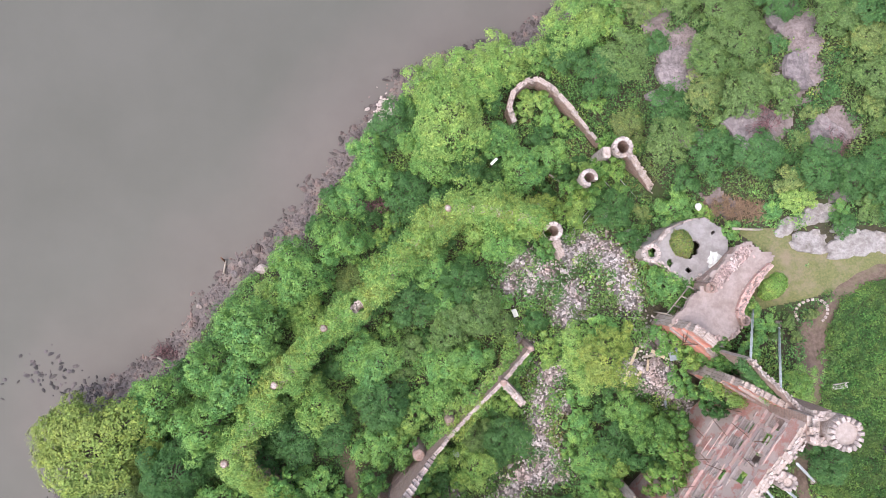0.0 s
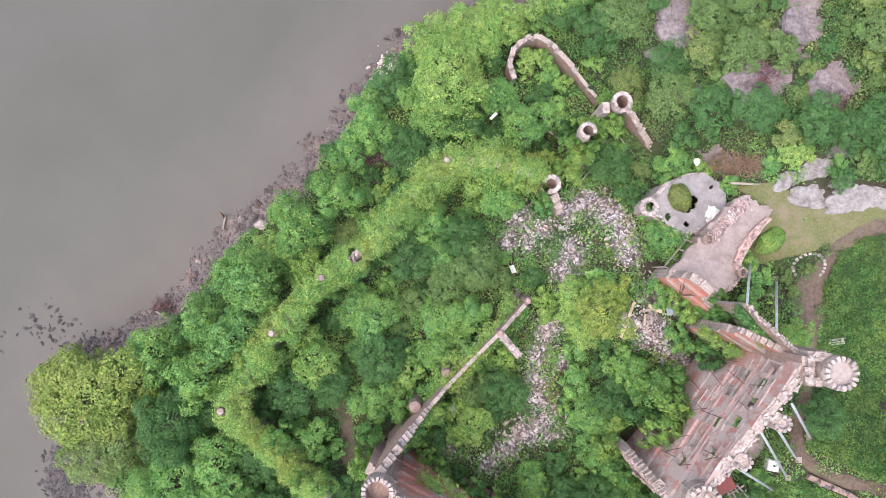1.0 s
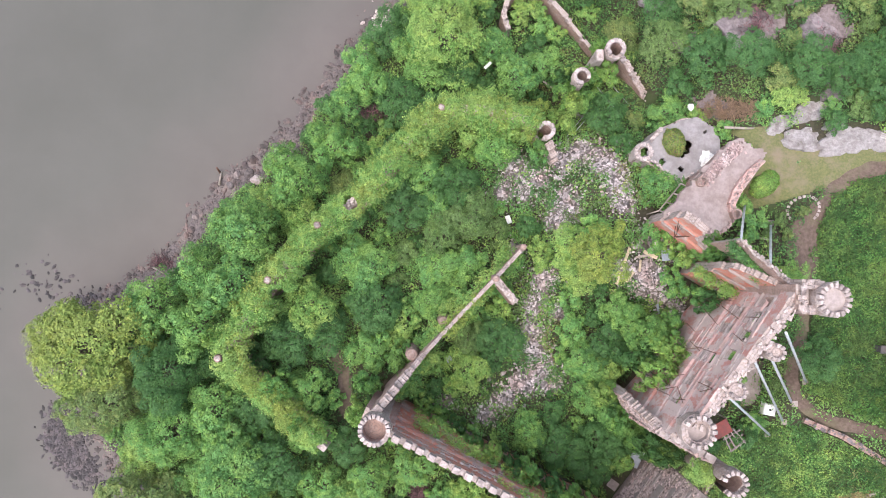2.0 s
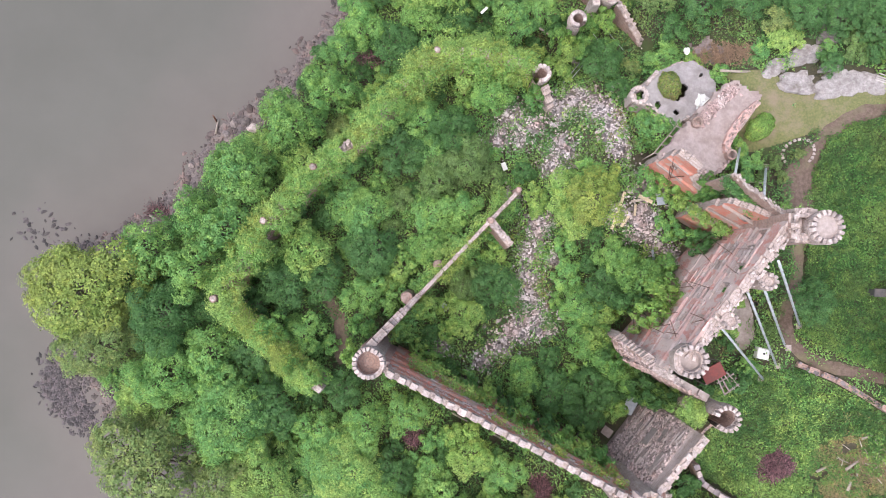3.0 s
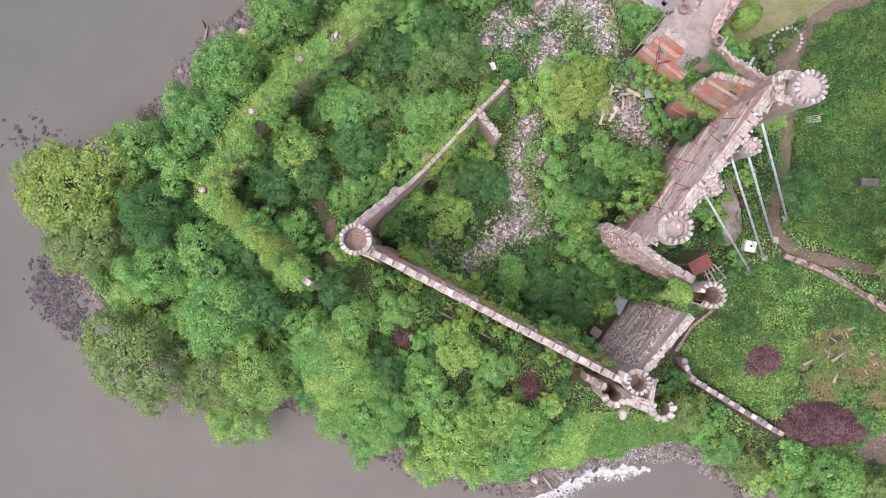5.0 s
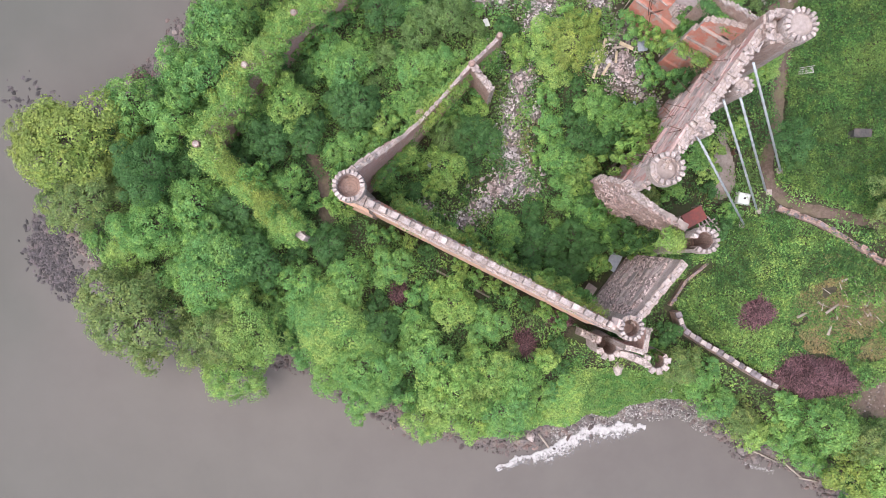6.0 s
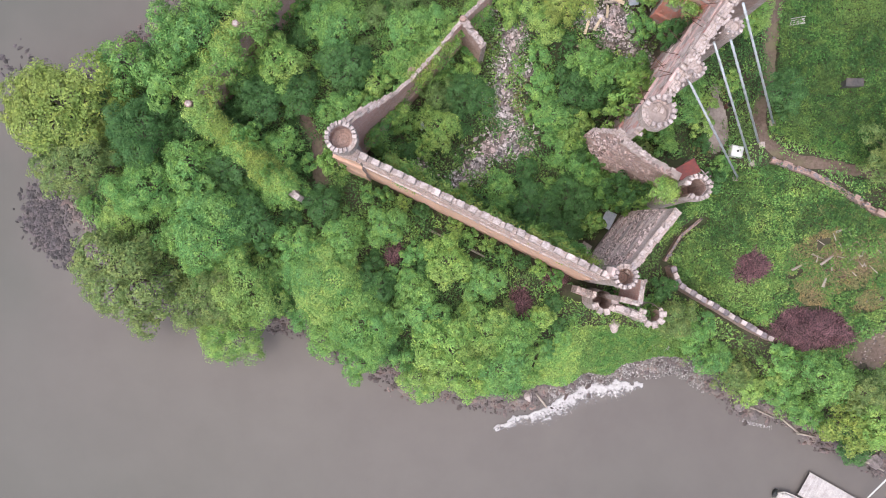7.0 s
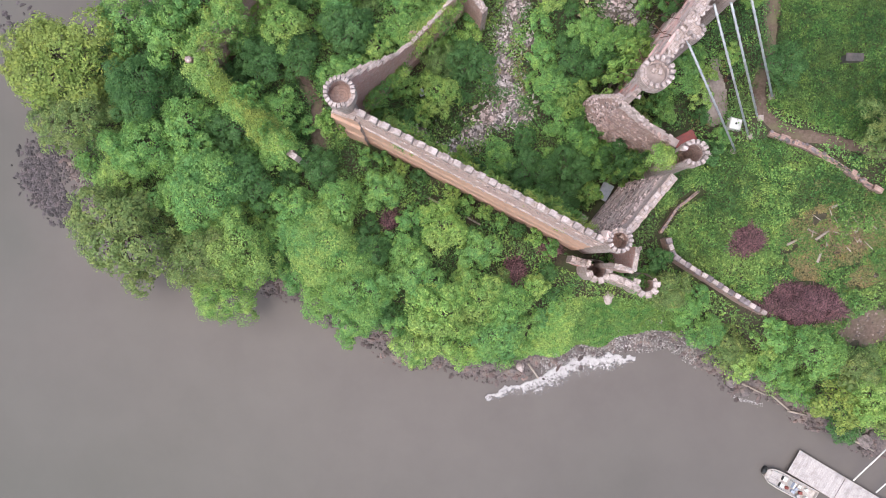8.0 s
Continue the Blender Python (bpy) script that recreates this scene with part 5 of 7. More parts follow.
def cover(name, label, kinds, count, lo, hi, rule, leaf, lift, seed):
    """Low growth: leaves heaped in soft mounds over the ground."""
    rs = np.random.RandomState(seed)
    x, y = rs.uniform(lo[0], hi[0], count), rs.uniform(lo[1], hi[1], count)
    ok = (inland(x, y) > np.where(y > -16, 3.0, 1.8)) & ~blocked(x, y) & rule(x, y)
    x, y = x[ok], y[ok]
    hump = np.clip(vnoise(x, y, 1.9, 0) * 1.3 + vnoise(x, y, 0.8, 4) * 0.6 - 0.45, 0, 2)
    z = land(x, y) + 0.05 + hump * lift * rs.uniform(0.55, 1.0, len(x))
    e = 0.25
    gx = vnoise(x + e, y, 1.9, 0) - vnoise(x - e, y, 1.9, 0)
    gy = vnoise(x, y + e, 1.9, 0) - vnoise(x, y - e, 1.9, 0)
    nrm = np.stack([-gx * lift * 2, -gy * lift * 2, np.ones(len(x))], 1) + rs.normal(size=(len(x), 3)) * 0.42
    idx = np.clip((vnoise(x, y, 6.0, 3) * 1.5 - 0.25 + rs.normal(size=len(x)) * 0.12) * len(kinds), 0, len(kinds) - 1).astype(int)
    me = leaf_mesh(name, np.stack([x, y, z], 1), nrm, rs.uniform(0.6, 1.4, len(x)) * leaf, [GREENS[k] for k in kinds], rs, idx)
    return tagged(new(name, me), label, "undergrowth", kind="stuff")


def thicket(name, label, kinds, count, lo, hi, rule, leaf, size, per, seed):
    """Brambles and saplings: many small leafy mounds that run into each other."""
    rs = np.random.RandomState(seed)
    x, y = rs.uniform(lo[0], hi[0], count), rs.uniform(lo[1], hi[1], count)
    ok = (inland(x, y) > np.where(y > -16, 3.2, 1.7)) & ~blocked(x, y) & rule(x, y)
    x, y = x[ok], y[ok]
    r = rs.uniform(*size, len(x))
    z = land(x, y)
    high = r * rs.uniform(0.7, 1.5, len(x))
    look_ = np.clip((vnoise(x, y, 5.0, 3) * 1.5 - 0.25 + rs.normal(size=len(x)) * 0.22) * len(kinds), 0, len(kinds) - 1).astype(int)
    if "grey" in kinds:
        # duller growth on the stony northern slope
        north = (x > 25) & (y > 11)
        look_[north] = np.where(rs.rand(north.sum()) < 0.5, kinds.index("dark"), kinds.index("grey"))
    n = np.maximum((per * r * r).astype(int), 12)
    w = np.repeat(np.arange(len(x)), n)
    d = rs.normal(size=(len(w), 3))
    d[:, 2] = np.abs(d[:, 2])
    d /= np.linalg.norm(d, axis=1, keepdims=True)
    q = rs.uniform(0.55, 1.1, len(w))
    p = np.stack([x[w] + d[:, 0] * r[w] * q, y[w] + d[:, 1] * r[w] * q, z[w] + d[:, 2] * high[w] * q], 1)
    nrm = d * 0.9 + np.array((0, 0, 0.35)) + rs.normal(size=p.shape) * 0.3
    me = leaf_mesh(name, p, nrm, rs.uniform(0.6, 1.45, len(w)) * leaf, [GREENS[k] for k in kinds], rs, look_[w], 0.5)
    return tagged(new(name, me), label, "undergrowth", kind="stuff")


patch("court_path", "trodden brown path below the overgrown rampart", "path", TRACK, lambda x, y: near_line(COURT_PATH, x, y) < 0.5 + 0.9 * vnoise(x, y, 1.3, 2), (-17, -31), (-9, -17), 0.3, 0.06)
GARDEN = np.array([(33.5, -8), (43.5, -8), (43.5, 6.5), (33.5, 6.5)])


def thin(x, y):
    """Where the yard slope is trampled and half bare."""
    return (np.hypot((x - 52.5) / 7.5, (y + 42) / 5.5) < 1) & (vnoise(x, y, 2.2, 2) + 0.35 * vnoise(x, y, 0.7, 3) > 0.54)


wild = lambda x, y: ~inside(FIELD, x, y) & ~inside(GARDEN, x, y)
thicket("thicket", "dense tangle of brambles and saplings over the island", ["dark", "mid", "light", "mid", "grey"], 7000, (-52, -70), (64, 42), lambda x, y: wild(x, y) & ~inside(SLOPE, x, y) & ~inside(GRASS_BANK, x, y), 0.215, (0.5, 1.5), 62, 61)
cover("undergrowth", "low green undergrowth between the shrubs", ["dark", "mid", "light", "mid"], 300000, (-52, -70), (64, 42), lambda x, y: ~((x > 23) & (y > 9)) & ~inside(FIELD, x, y) & ~inside(GRASS_BANK, x, y) & ~thin(x, y), 0.235, 1.0, 64)
cover("undergrowth", "dull low growth over the stony northern slope", ["dark", "grey", "olive", "dark"], 62000, (23, 9), (64, 42), lambda x, y: x > 23, 0.225, 1.1, 74)
cover("field_cover", "dense even mat of green creeper on the slope", ["field", "field", "grass"], 95000, (42, -34), (65, 4), lambda x, y: inside(FIELD, x, y), 0.21, 0.7, 62)
thicket("field_tufts", "tall green tufts standing out of the creeper", ["field", "grass", "field", "grass"], 2400, (42, -34), (65, 4), lambda x, y: inside(FIELD, x, y), 0.2, (0.35, 1.05), 85, 65)
cover("slope_cover", "thick green creeper over the yard slope", ["field", "grass", "grass"], 75000, (30, -58), (64, -28), lambda x, y: inside(SLOPE, x, y) & ~thin(x, y), 0.19, 0.9, 63)
thicket("slope_tufts", "leafy tufts on the yard slope", ["field", "grass", "light"], 2700, (30, -58), (64, -28), lambda x, y: inside(SLOPE, x, y) & ~thin(x, y) & (vnoise(x, y, 4, 5) > 0.2), 0.19, (0.35, 1.15), 85, 66)
cover("bank_grass", "long bright green grass above the cove", ["grass", "grass", "light"], 42000, (13, -58), (37, -48), lambda x, y: inside(GRASS_BANK, x, y), 0.26, 0.6, 67)
thicket("dry_weeds", "brownish dry weeds between the green shrubs", ["dry", "dry", "yellow"], 2600, (-2, -30), (62, 40), lambda x, y: wild(x, y) & ~inside(SLOPE, x, y) & (vnoise(x, y, 3.2, 4) > 0.62), 0.17, (0.4, 0.9), 95, 68)
thicket("dry_weeds", "brownish dry weeds on the bare yard slope", ["dry", "grass", "dry"], 700, (44, -58), (64, -34), lambda x, y: (vnoise(x, y, 3.0, 4) > 0.55), 0.16, (0.3, 0.8), 95, 69)
cover("dry_mat", "thin mat of dry brown weeds on the trampled slope", ["dry", "grass", "dry"], 46000, (44, -49), (61, -35), lambda x, y: thin(x, y) & (vnoise(x, y, 0.9, 5) > 0.15), 0.17, 0.4, 70)


# ---- scattered stones ----
def stone_base(seed):
    bm = bmesh.new()
    bmesh.ops.create_icosphere(bm, subdivisions=1, radius=1)
    rnd = random.Random(seed)
    for v in bm.verts:
        v.co *= rnd.uniform(0.72, 1.15)
    v = np.array([w.co[:] for w in bm.verts])
    bm.verts.index_update()
    f = np.array([[w.index for w in q.verts] for q in bm.faces])
    bm.free()
    return v, f


def scatter(name, label, category, x, y, z, size, mats, rs, flat=0.6, index=None):
    """Many loose stones as one heap."""
    V, F, M, n0 = [], [], [], 0
    bases = [stone_base(s) for s in range(6)]
    for k in range(len(x)):
        v, f = bases[rs.randint(6)]
        an = rs.uniform(0, 2 * math.pi)
        c, s = math.cos(an), math.sin(an)
        q = v * (size[k] * np.array((rs.uniform(0.7, 1.5), rs.uniform(0.6, 1.0), flat * rs.uniform(0.6, 1.2))))
        q = np.stack([q[:, 0] * c - q[:, 1] * s, q[:, 0] * s + q[:, 1] * c, q[:, 2]], 1) + (x[k], y[k], z[k])
        V.append(q)
        F.append(f + n0)
        M.append(np.full(len(f), 0 if index is None else index[k]))
        n0 += len(v)
    me = mesh(name, np.concatenate(V).tolist(), np.concatenate(F).tolist(), mats, None, np.concatenate(M).astype(int).tolist())
    return tagged(new(name, me), label, category, kind="stuff")


rs = np.random.RandomState(101)
SHINGLE_STONE = surface("shore_stones", (0.115, 0.085, 0.083), (0.055, 0.045, 0.045), (0.17, 0.11, 0.10), 3, 0.5, 0.7, 0.5, island=0.5)
SPIT_STONE = surface("dark_spit_rock", (0.07, 0.056, 0.06), (0.034, 0.028, 0.031), (0.09, 0.07, 0.07), 3, 0.5, 0.7, 0.5, island=0.7)
xs_, ys_ = rs.uniform(-58, 64, 130000), rs.uniform(-72, 42, 130000)
d_ = inland(xs_, ys_)
ok = (d_ > -0.9) & (d_ < np.where(ys_ > -16, 3.2, 2.6)) & (rs.rand(len(d_)) < 0.55)
xs_, ys_ = xs_[ok][:6500], ys_[ok][:6500]
scatter("shore_stones", "wet purple-brown stones along the waterline", "stones", xs_, ys_, land(xs_, ys_) + 0.02, rs.uniform(0.08, 0.30, len(xs_)) * (1 + 1.2 * (rs.rand(len(xs_)) < 0.08)), [SHINGLE_STONE], rs)
bx, by = np.concatenate([rs.normal(-50.7, 1.2, 2600) + rs.normal(0, 0.1, 2600), rs.normal(-49, 1.6, 120), rs.normal(-54, 2.5, 60)]), np.concatenate([rs.normal(-33.2, 2.4, 2600), rs.normal(-14.3, 1.2, 120), rs.normal(-11.2, 1.6, 60)])
bx[:2600] += np.clip(-33.5 - by[:2600], 0, 9) * 0.75
scatter("rock_spit", "low spit of dark broken rock in the shallows", "stones", bx, by, np.maximum(land(bx, by), -0.12) + 0.08, rs.uniform(0.16, 0.42, len(bx)), [SPIT_STONE], rs)
gxb, gyb = rs.uniform(17, 38, 5200), rs.uniform(-59, -51.5, 5200)
okb = (inland(gxb, gyb) > -0.8) & (inland(gxb, gyb) < 3.0 + 0.8 * vnoise(gxb, gyb, 2, 1))
gxb, gyb = gxb[okb], gyb[okb]
GRAVEL = surface("grey_gravel", (0.27, 0.25, 0.245), (0.14, 0.125, 0.125), (0.20, 0.17, 0.16), 3, 0.5, 0.85, 0.5, island=0.6)
scatter("beach_gravel", "grey gravel on the small beach", "stones", gxb, gyb, land(gxb, gyb) + 0.07, rs.uniform(0.05, 0.17, len(gxb)), [GRAVEL], rs)
px, py = rs.normal(-7.9, 0.8, 130), rs.normal(23.2, 1.2, 130)
scatter("pale_shore_stones", "pale boulders washed up on the river bank", "stones", px, py, np.maximum(land(px, py), 0) + 0.1, rs.uniform(0.1, 0.34, 130), [STONE], rs)

gx_, gy_, gs_, gk_ = [], [], [], []
for cx, cy, cr in RUBBLE_SPOTS:
    k = int(88 * cr * cr)
    gx_ += list(rs.normal(cx, cr * 0.62, k))
    gy_ += list(rs.normal(cy, cr * 0.62, k))
gx_, gy_ = np.array(gx_), np.array(gy_)
gs_ = rs.uniform(0.07, 0.22, len(gx_)) * (1 + 1.1 * (rs.rand(len(gx_)) < 0.06))
scatter("rubble", "heaps of fallen brick and pale stone rubble", "rubble", gx_, gy_, land(gx_, gy_) + 0.05 + rs.uniform(0, 0.12, len(gx_)), gs_, [RUBBLE], rs)


GRIT_STONE = surface("dusty_stone", (0.24, 0.19, 0.175), (0.14, 0.11, 0.10), (0.18, 0.13, 0.11), 3, 0.5, 0.9, 0.5, island=0.6)
sx_, sy_ = rs.normal(56.5, 3.6, 260), rs.normal(-51, 2.4, 260)
scatter("slope_stones", "small stones strewn over the bare slope", "stones", sx_, sy_, land(sx_, sy_) + 0.08, rs.uniform(0.05, 0.2, 260), [GRIT_STONE], rs)


def heap(x, y):
    r = np.zeros(np.shape(x), bool)
    for cx, cy, cr in RUBBLE_SPOTS:
        r |= np.hypot(x - cx, y - cy) < cr * (0.55 + 0.6 * vnoise(x, y, 0.8, 2))
    return r


patch("rubble_bed", "crushed mortar and brick dust under the rubble", "rubble", GRIT, heap, (-2, -30), (32, 8), 0.3, 0.05)

# broken stone courses on the inner slope of the gable wall
rs = np.random.RandomState(140)
d = np.array((Vector(SE_B) - Vector(SE_A)).normalized())
n = np.array((d[1], -d[0]))
cz_ = rs.uniform(3.0, 17.0, 4600)
cs_ = rs.uniform(0.1, 8.4, 4600)
cz_ = np.round(cz_ / 0.36) * 0.36 + rs.normal(size=4600) * 0.08 + 0.25 * (vnoise(cs_, cz_, 2.2, 1) - 0.5)
co_ = np.interp(cz_, (2, 5.5, 8, 11, 14, 17), (1.55, 1.4, 1.25, 1.05, 0.85, 0.58)) - 0.02
keep_ = vnoise(cs_, cz_ * 1.4, 1.1, 3) > 0.24
cs_, cz_, co_ = cs_[keep_], cz_[keep_], co_[keep_]
CROSS_STONE = surface("pinkish_wall_stone", (0.37, 0.28, 0.262), (0.26, 0.19, 0.178), (0.31, 0.20, 0.18), 3, 0.6, 0.9, 0.5, island=0.4)
GABLE_STONE = surface("purple_grey_course_stone", (0.42, 0.34, 0.33), (0.24, 0.185, 0.18), (0.32, 0.22, 0.20), 3, 0.6, 0.9, 0.5, island=0.7)
scatter("course_stones", "broken purple-grey stones of the gable courses", "rubble", SE_A[0] + d[0] * cs_ + n[0] * co_, SE_A[1] + d[1] * cs_ + n[1] * co_, cz_, rs.uniform(0.08, 0.24, len(cs_)), [GABLE_STONE], rs, 0.5)

# broken stonework on the face and head of the cross wall
ca, cb = np.array((29.0, -30.8)), np.array((22.4, -27.1))
d = (cb - ca) / np.linalg.norm(cb - ca)
n = np.array((-d[1], d[0]))
qs, qz = rs.uniform(0.3, 7.6, 1700), rs.uniform(8.0, 18.6, 1700)
qo = np.interp(qz, (3, 9, 14, 18), (0.85, 0.75, 0.6, 0.45)) - 0.04
head_ = rs.rand(1700) < 0.3
qs = np.where(head_, rs.uniform(4.0, 7.8, 1700), qs)
qz, qo = np.where(head_, np.interp(qs, (0, 5.0, 7.7), (17.2, 18.2, 19.6)) + rs.uniform(0, 0.2, 1700), qz), np.where(head_, rs.uniform(-0.3, 0.5, 1700), qo)
ok = vnoise(qs, qz, 1.0, 2) > 0.33
scatter("cross_wall_stones", "broken pink and grey stonework on the cross wall", "rubble", ca[0] + d[0] * qs[ok] + n[0] * qo[ok], ca[1] + d[1] * qs[ok] + n[1] * qo[ok], qz[ok], rs.uniform(0.07, 0.22, ok.sum()), [CROSS_STONE], rs, 0.55)

ca, cb = np.array((22.8, -27.2)), np.array((21.0, -24.6))
d = (cb - ca) / np.linalg.norm(cb - ca)
n = np.array((-d[1], d[0]))
qs, qz = rs.uniform(0.0, 3.1, 900), rs.uniform(6.0, 20.0, 900)
ok = (qz < np.interp(qs, (0, 1.2, 2.2, 3.2), (20.2, 19.2, 15.8, 12.0))) & (vnoise(qs, qz, 0.9, 1) > 0.28)
qo = np.where(qz > 12, 0.45, 0.55) - 0.03
scatter("cross_wall_stones", "broken brown stonework on the raked end of the cross wall", "rubble", ca[0] + d[0] * qs[ok] + n[0] * qo[ok], ca[1] + d[1] * qs[ok] + n[1] * qo[ok], np.round(qz[ok] / 0.4) * 0.4, rs.uniform(0.07, 0.22, ok.sum()), [GABLE_STONE], rs, 0.55)

# ledges of bedrock and single boulders
def ledge_rock(seed, mat):
    """A split, flat-topped outcrop: a few tilted plates side by side, one mesh each."""
    rnd = random.Random(seed)
    plates = []
    for k in range(6):
        bm = bmesh.new()
        an = k * 1.15 + rnd.random()
        cx, cy = 0.5 * math.cos(an), 0.5 * math.sin(an)
        rad = rnd.uniform(0.42, 0.68)
        tilt = (rnd.uniform(-0.12, 0.12), rnd.uniform(-0.12, 0.12))
        n = 9
        ring_ = [(cx + rad * rnd.uniform(0.72, 1.1) * math.cos(2 * math.pi * i / n), cy + rad * rnd.uniform(0.72, 1.1) * math.sin(2 * math.pi * i / n)) for i in range(n)]
        lift = rnd.uniform(0.08, 0.24)
        rows = []
        for f, z in ((1.08, -0.5), (1.0, lift - 0.06), (0.92, lift), (0.5, lift + 0.03)):
            rows.append([bm.verts.new((cx + (px_ - cx) * f + rnd.uniform(-0.03, 0.03), cy + (py_ - cy) * f + rnd.uniform(-0.03, 0.03), z + tilt[0] * px_ + tilt[1] * py_ + rnd.uniform(-0.02, 0.02))) for px_, py_ in ring_])
        for r0, r1 in zip(rows[:-1], rows[1:]):
            for i in range(n):
                bm.faces.new((r0[i], r0[(i + 1) % n], r1[(i + 1) % n], r1[i]))
        bm.faces.new(rows[-1])
        plates.append(to_mesh("plate", bm, mat))
    return plates


ROCKS = [ledge_rock(s, ROCK) for s in (3, 5, 8, 9)]
DARK_ROCKS = [ledge_rock(s, SLOPE_ROCK) for s in (13, 15, 18, 19)]
for k, (x, y, a, b, turn) in enumerate(((42.9, 7.7, 2.3, 1.2, 15), (39.4, 6.3, 1.5, 1.0, 30), (40.9, 7.0, 1.1, 0.7, 60), (42.6, 4.5, 2.6, 1.4, -5), (46.6, 4.2, 3.0, 1.7, 12), (49.6, 4.2, 2.2, 1.5, -8), (45.6, 6.3, 1.3, 0.7, 20),
                                        (45.6, 12.2, 1.9, 1.7, 0), (44.3, 17.6, 2.2, 2.2, 40), (36.2, 17.8, 2.6, 1.8, 70), (30.2, 17.4, 1.6, 0.9, 10), (41.4, 24.2, 2.0, 2.4, 20), (40.4, 31, 2.4, 2.0, -40), (28.3, 26.4, 2.4, 2.9, 20), (27.6, 23.0, 2.4, 1.2, 5), (45.6, 9.6, 1.4, 1.0, 30), (36.3, 18.6, 3.0, 2.1, 10), (44.9, 17.7, 2.6, 2.2, 70))):
    ob = thing("bedrock", "grey bedrock ledge breaking through the ground" if k < 7 else "dark purple-grey bedrock breaking through the slope", "rock", "rock outcrops")
    ob.matrix_basis = pose(x, y, z_at(x, y) + 0.1, 0, 0, turn) @ Matrix.Diagonal((a * 1.05, b * 1.05, 0.5 if k < 7 else 0.9, 1))
    for plate in (ROCKS if k < 7 else DARK_ROCKS)[k % 4]:
        part("plate", plate, ob)
SHORE_ROCK = [boulder("shore_rock", SHALE, s, 0.55, 2) for s in (11, 12, 13)] + [boulder("pale_rock", STONE, 14, 0.55, 2)]
for k, (x, y, r) in enumerate(((-24.8, 2.2, 0.9), (-26, 3.2, 0.7), (-27.6, 3.0, 0.6), (-33.4, -2.6, 0.5), (-38.2, -10.2, 0.5), (-22.6, 6.6, 0.8), (-23.9, 4.6, 0.7), (-28.6, 1.6, 0.55), (-10, 22.2, 0.5), (-8.6, 24.8, 0.6), (14.2, -58, 0.7), (13.2, -58.4, 0.55), (42.6, -60, 0.9),
                                (44.5, -61.3, 0.8), (60.4, -68, 1.1), (61.8, -67, 0.9), (30.2, -53.8, 0.4), (25.4, -48.6, 0.9))):
    ob = tagged(new("boulder", SHORE_ROCK[3 if k in (0, 8, 9, 10, 17) else k % 3]), "pale worn boulder on the bank" if k in (0, 8, 9, 10, 17) else "dark wet boulder on the shore", "rock", "shore boulders")
    ob.matrix_basis = pose(x, y, max(z_at(x, y), 0) + r * 0.2, 0, 0, k * 47) @ Matrix.Diagonal((r, r * 0.8, r, 1))

# ---- the overgrown western wall ----
VINE = [(11.6, 7.2), (4.9, 8.9), (0.2, 9.0), (-4.5, 4.3), (-8.5, -0.8), (-14.5, -5.2), (-20.4, -11.8), (-26, -20.3)]
VINE_S = [(-26, -20.3), (-22.3, -23.6), (-18.4, -27.5), (-14.4, -30.9)]
old_wall = thing("overgrown_wall", "old stone rampart buried under creeper", "ruined wall", "castle walls")
for k, (a, b) in enumerate(zip(VINE[:-1] + VINE_S[:-1], VINE[1:] + VINE_S[1:])):
    t0 = 10.7 if k < 7 else 10.2 - 0.5 * (k - 7)
    wall("masonry", a, b, lambda s, t0=t0: t0 + 0.8, 1.5, setbacks((0, 0.45, 0.45)), [BRICK_PINK, BRICK_PINK, STONE_WALL], old_wall, (), 80 + k, 0.8, 0.8)
stones_along(old_wall, (-12.0, -3.4), (-9.2, -1.3), lambda s: 11.7, 26, 88, 0.5, "coping_stone", (0.35, 0.9))
stones_along(old_wall, (-19.6, -10.9), (-18.2, -9.3), lambda s: 11.7, 12, 89, 0.4, "coping_stone", (0.35, 0.8))
for x, y, z in ((-14.5, -4.9, 12.9), (-20.0, -11.3, 13.8), (0.2, 9.0, 12.6), (-25.9, -20.3, 13.2)):
    pier = thing("wall_finial", "round pink stone cap standing out of the creeper", "pier", "caps on the overgrown wall", at=(x, y, 0))
    ring("cap", [(z - 5, 0.42), (z - 0.9, 0.46), (z - 0.6, 0.44), (z - 0.5, 0.3)], [BANDED, BANDED, STONE], pier, 14, seed=int(z * 7 + x))
stub = thing("wall_end_block", "pale squared block at the end of the overgrown wall", "block", at=(-14.0, -31.2, 0))
part("block", box("block", (1.3, 0.7, 5.5), STONE, 0.06, 0.08, 3), stub, "", pose(-0.3, 0.1, 4.8, 0, 0, -35))


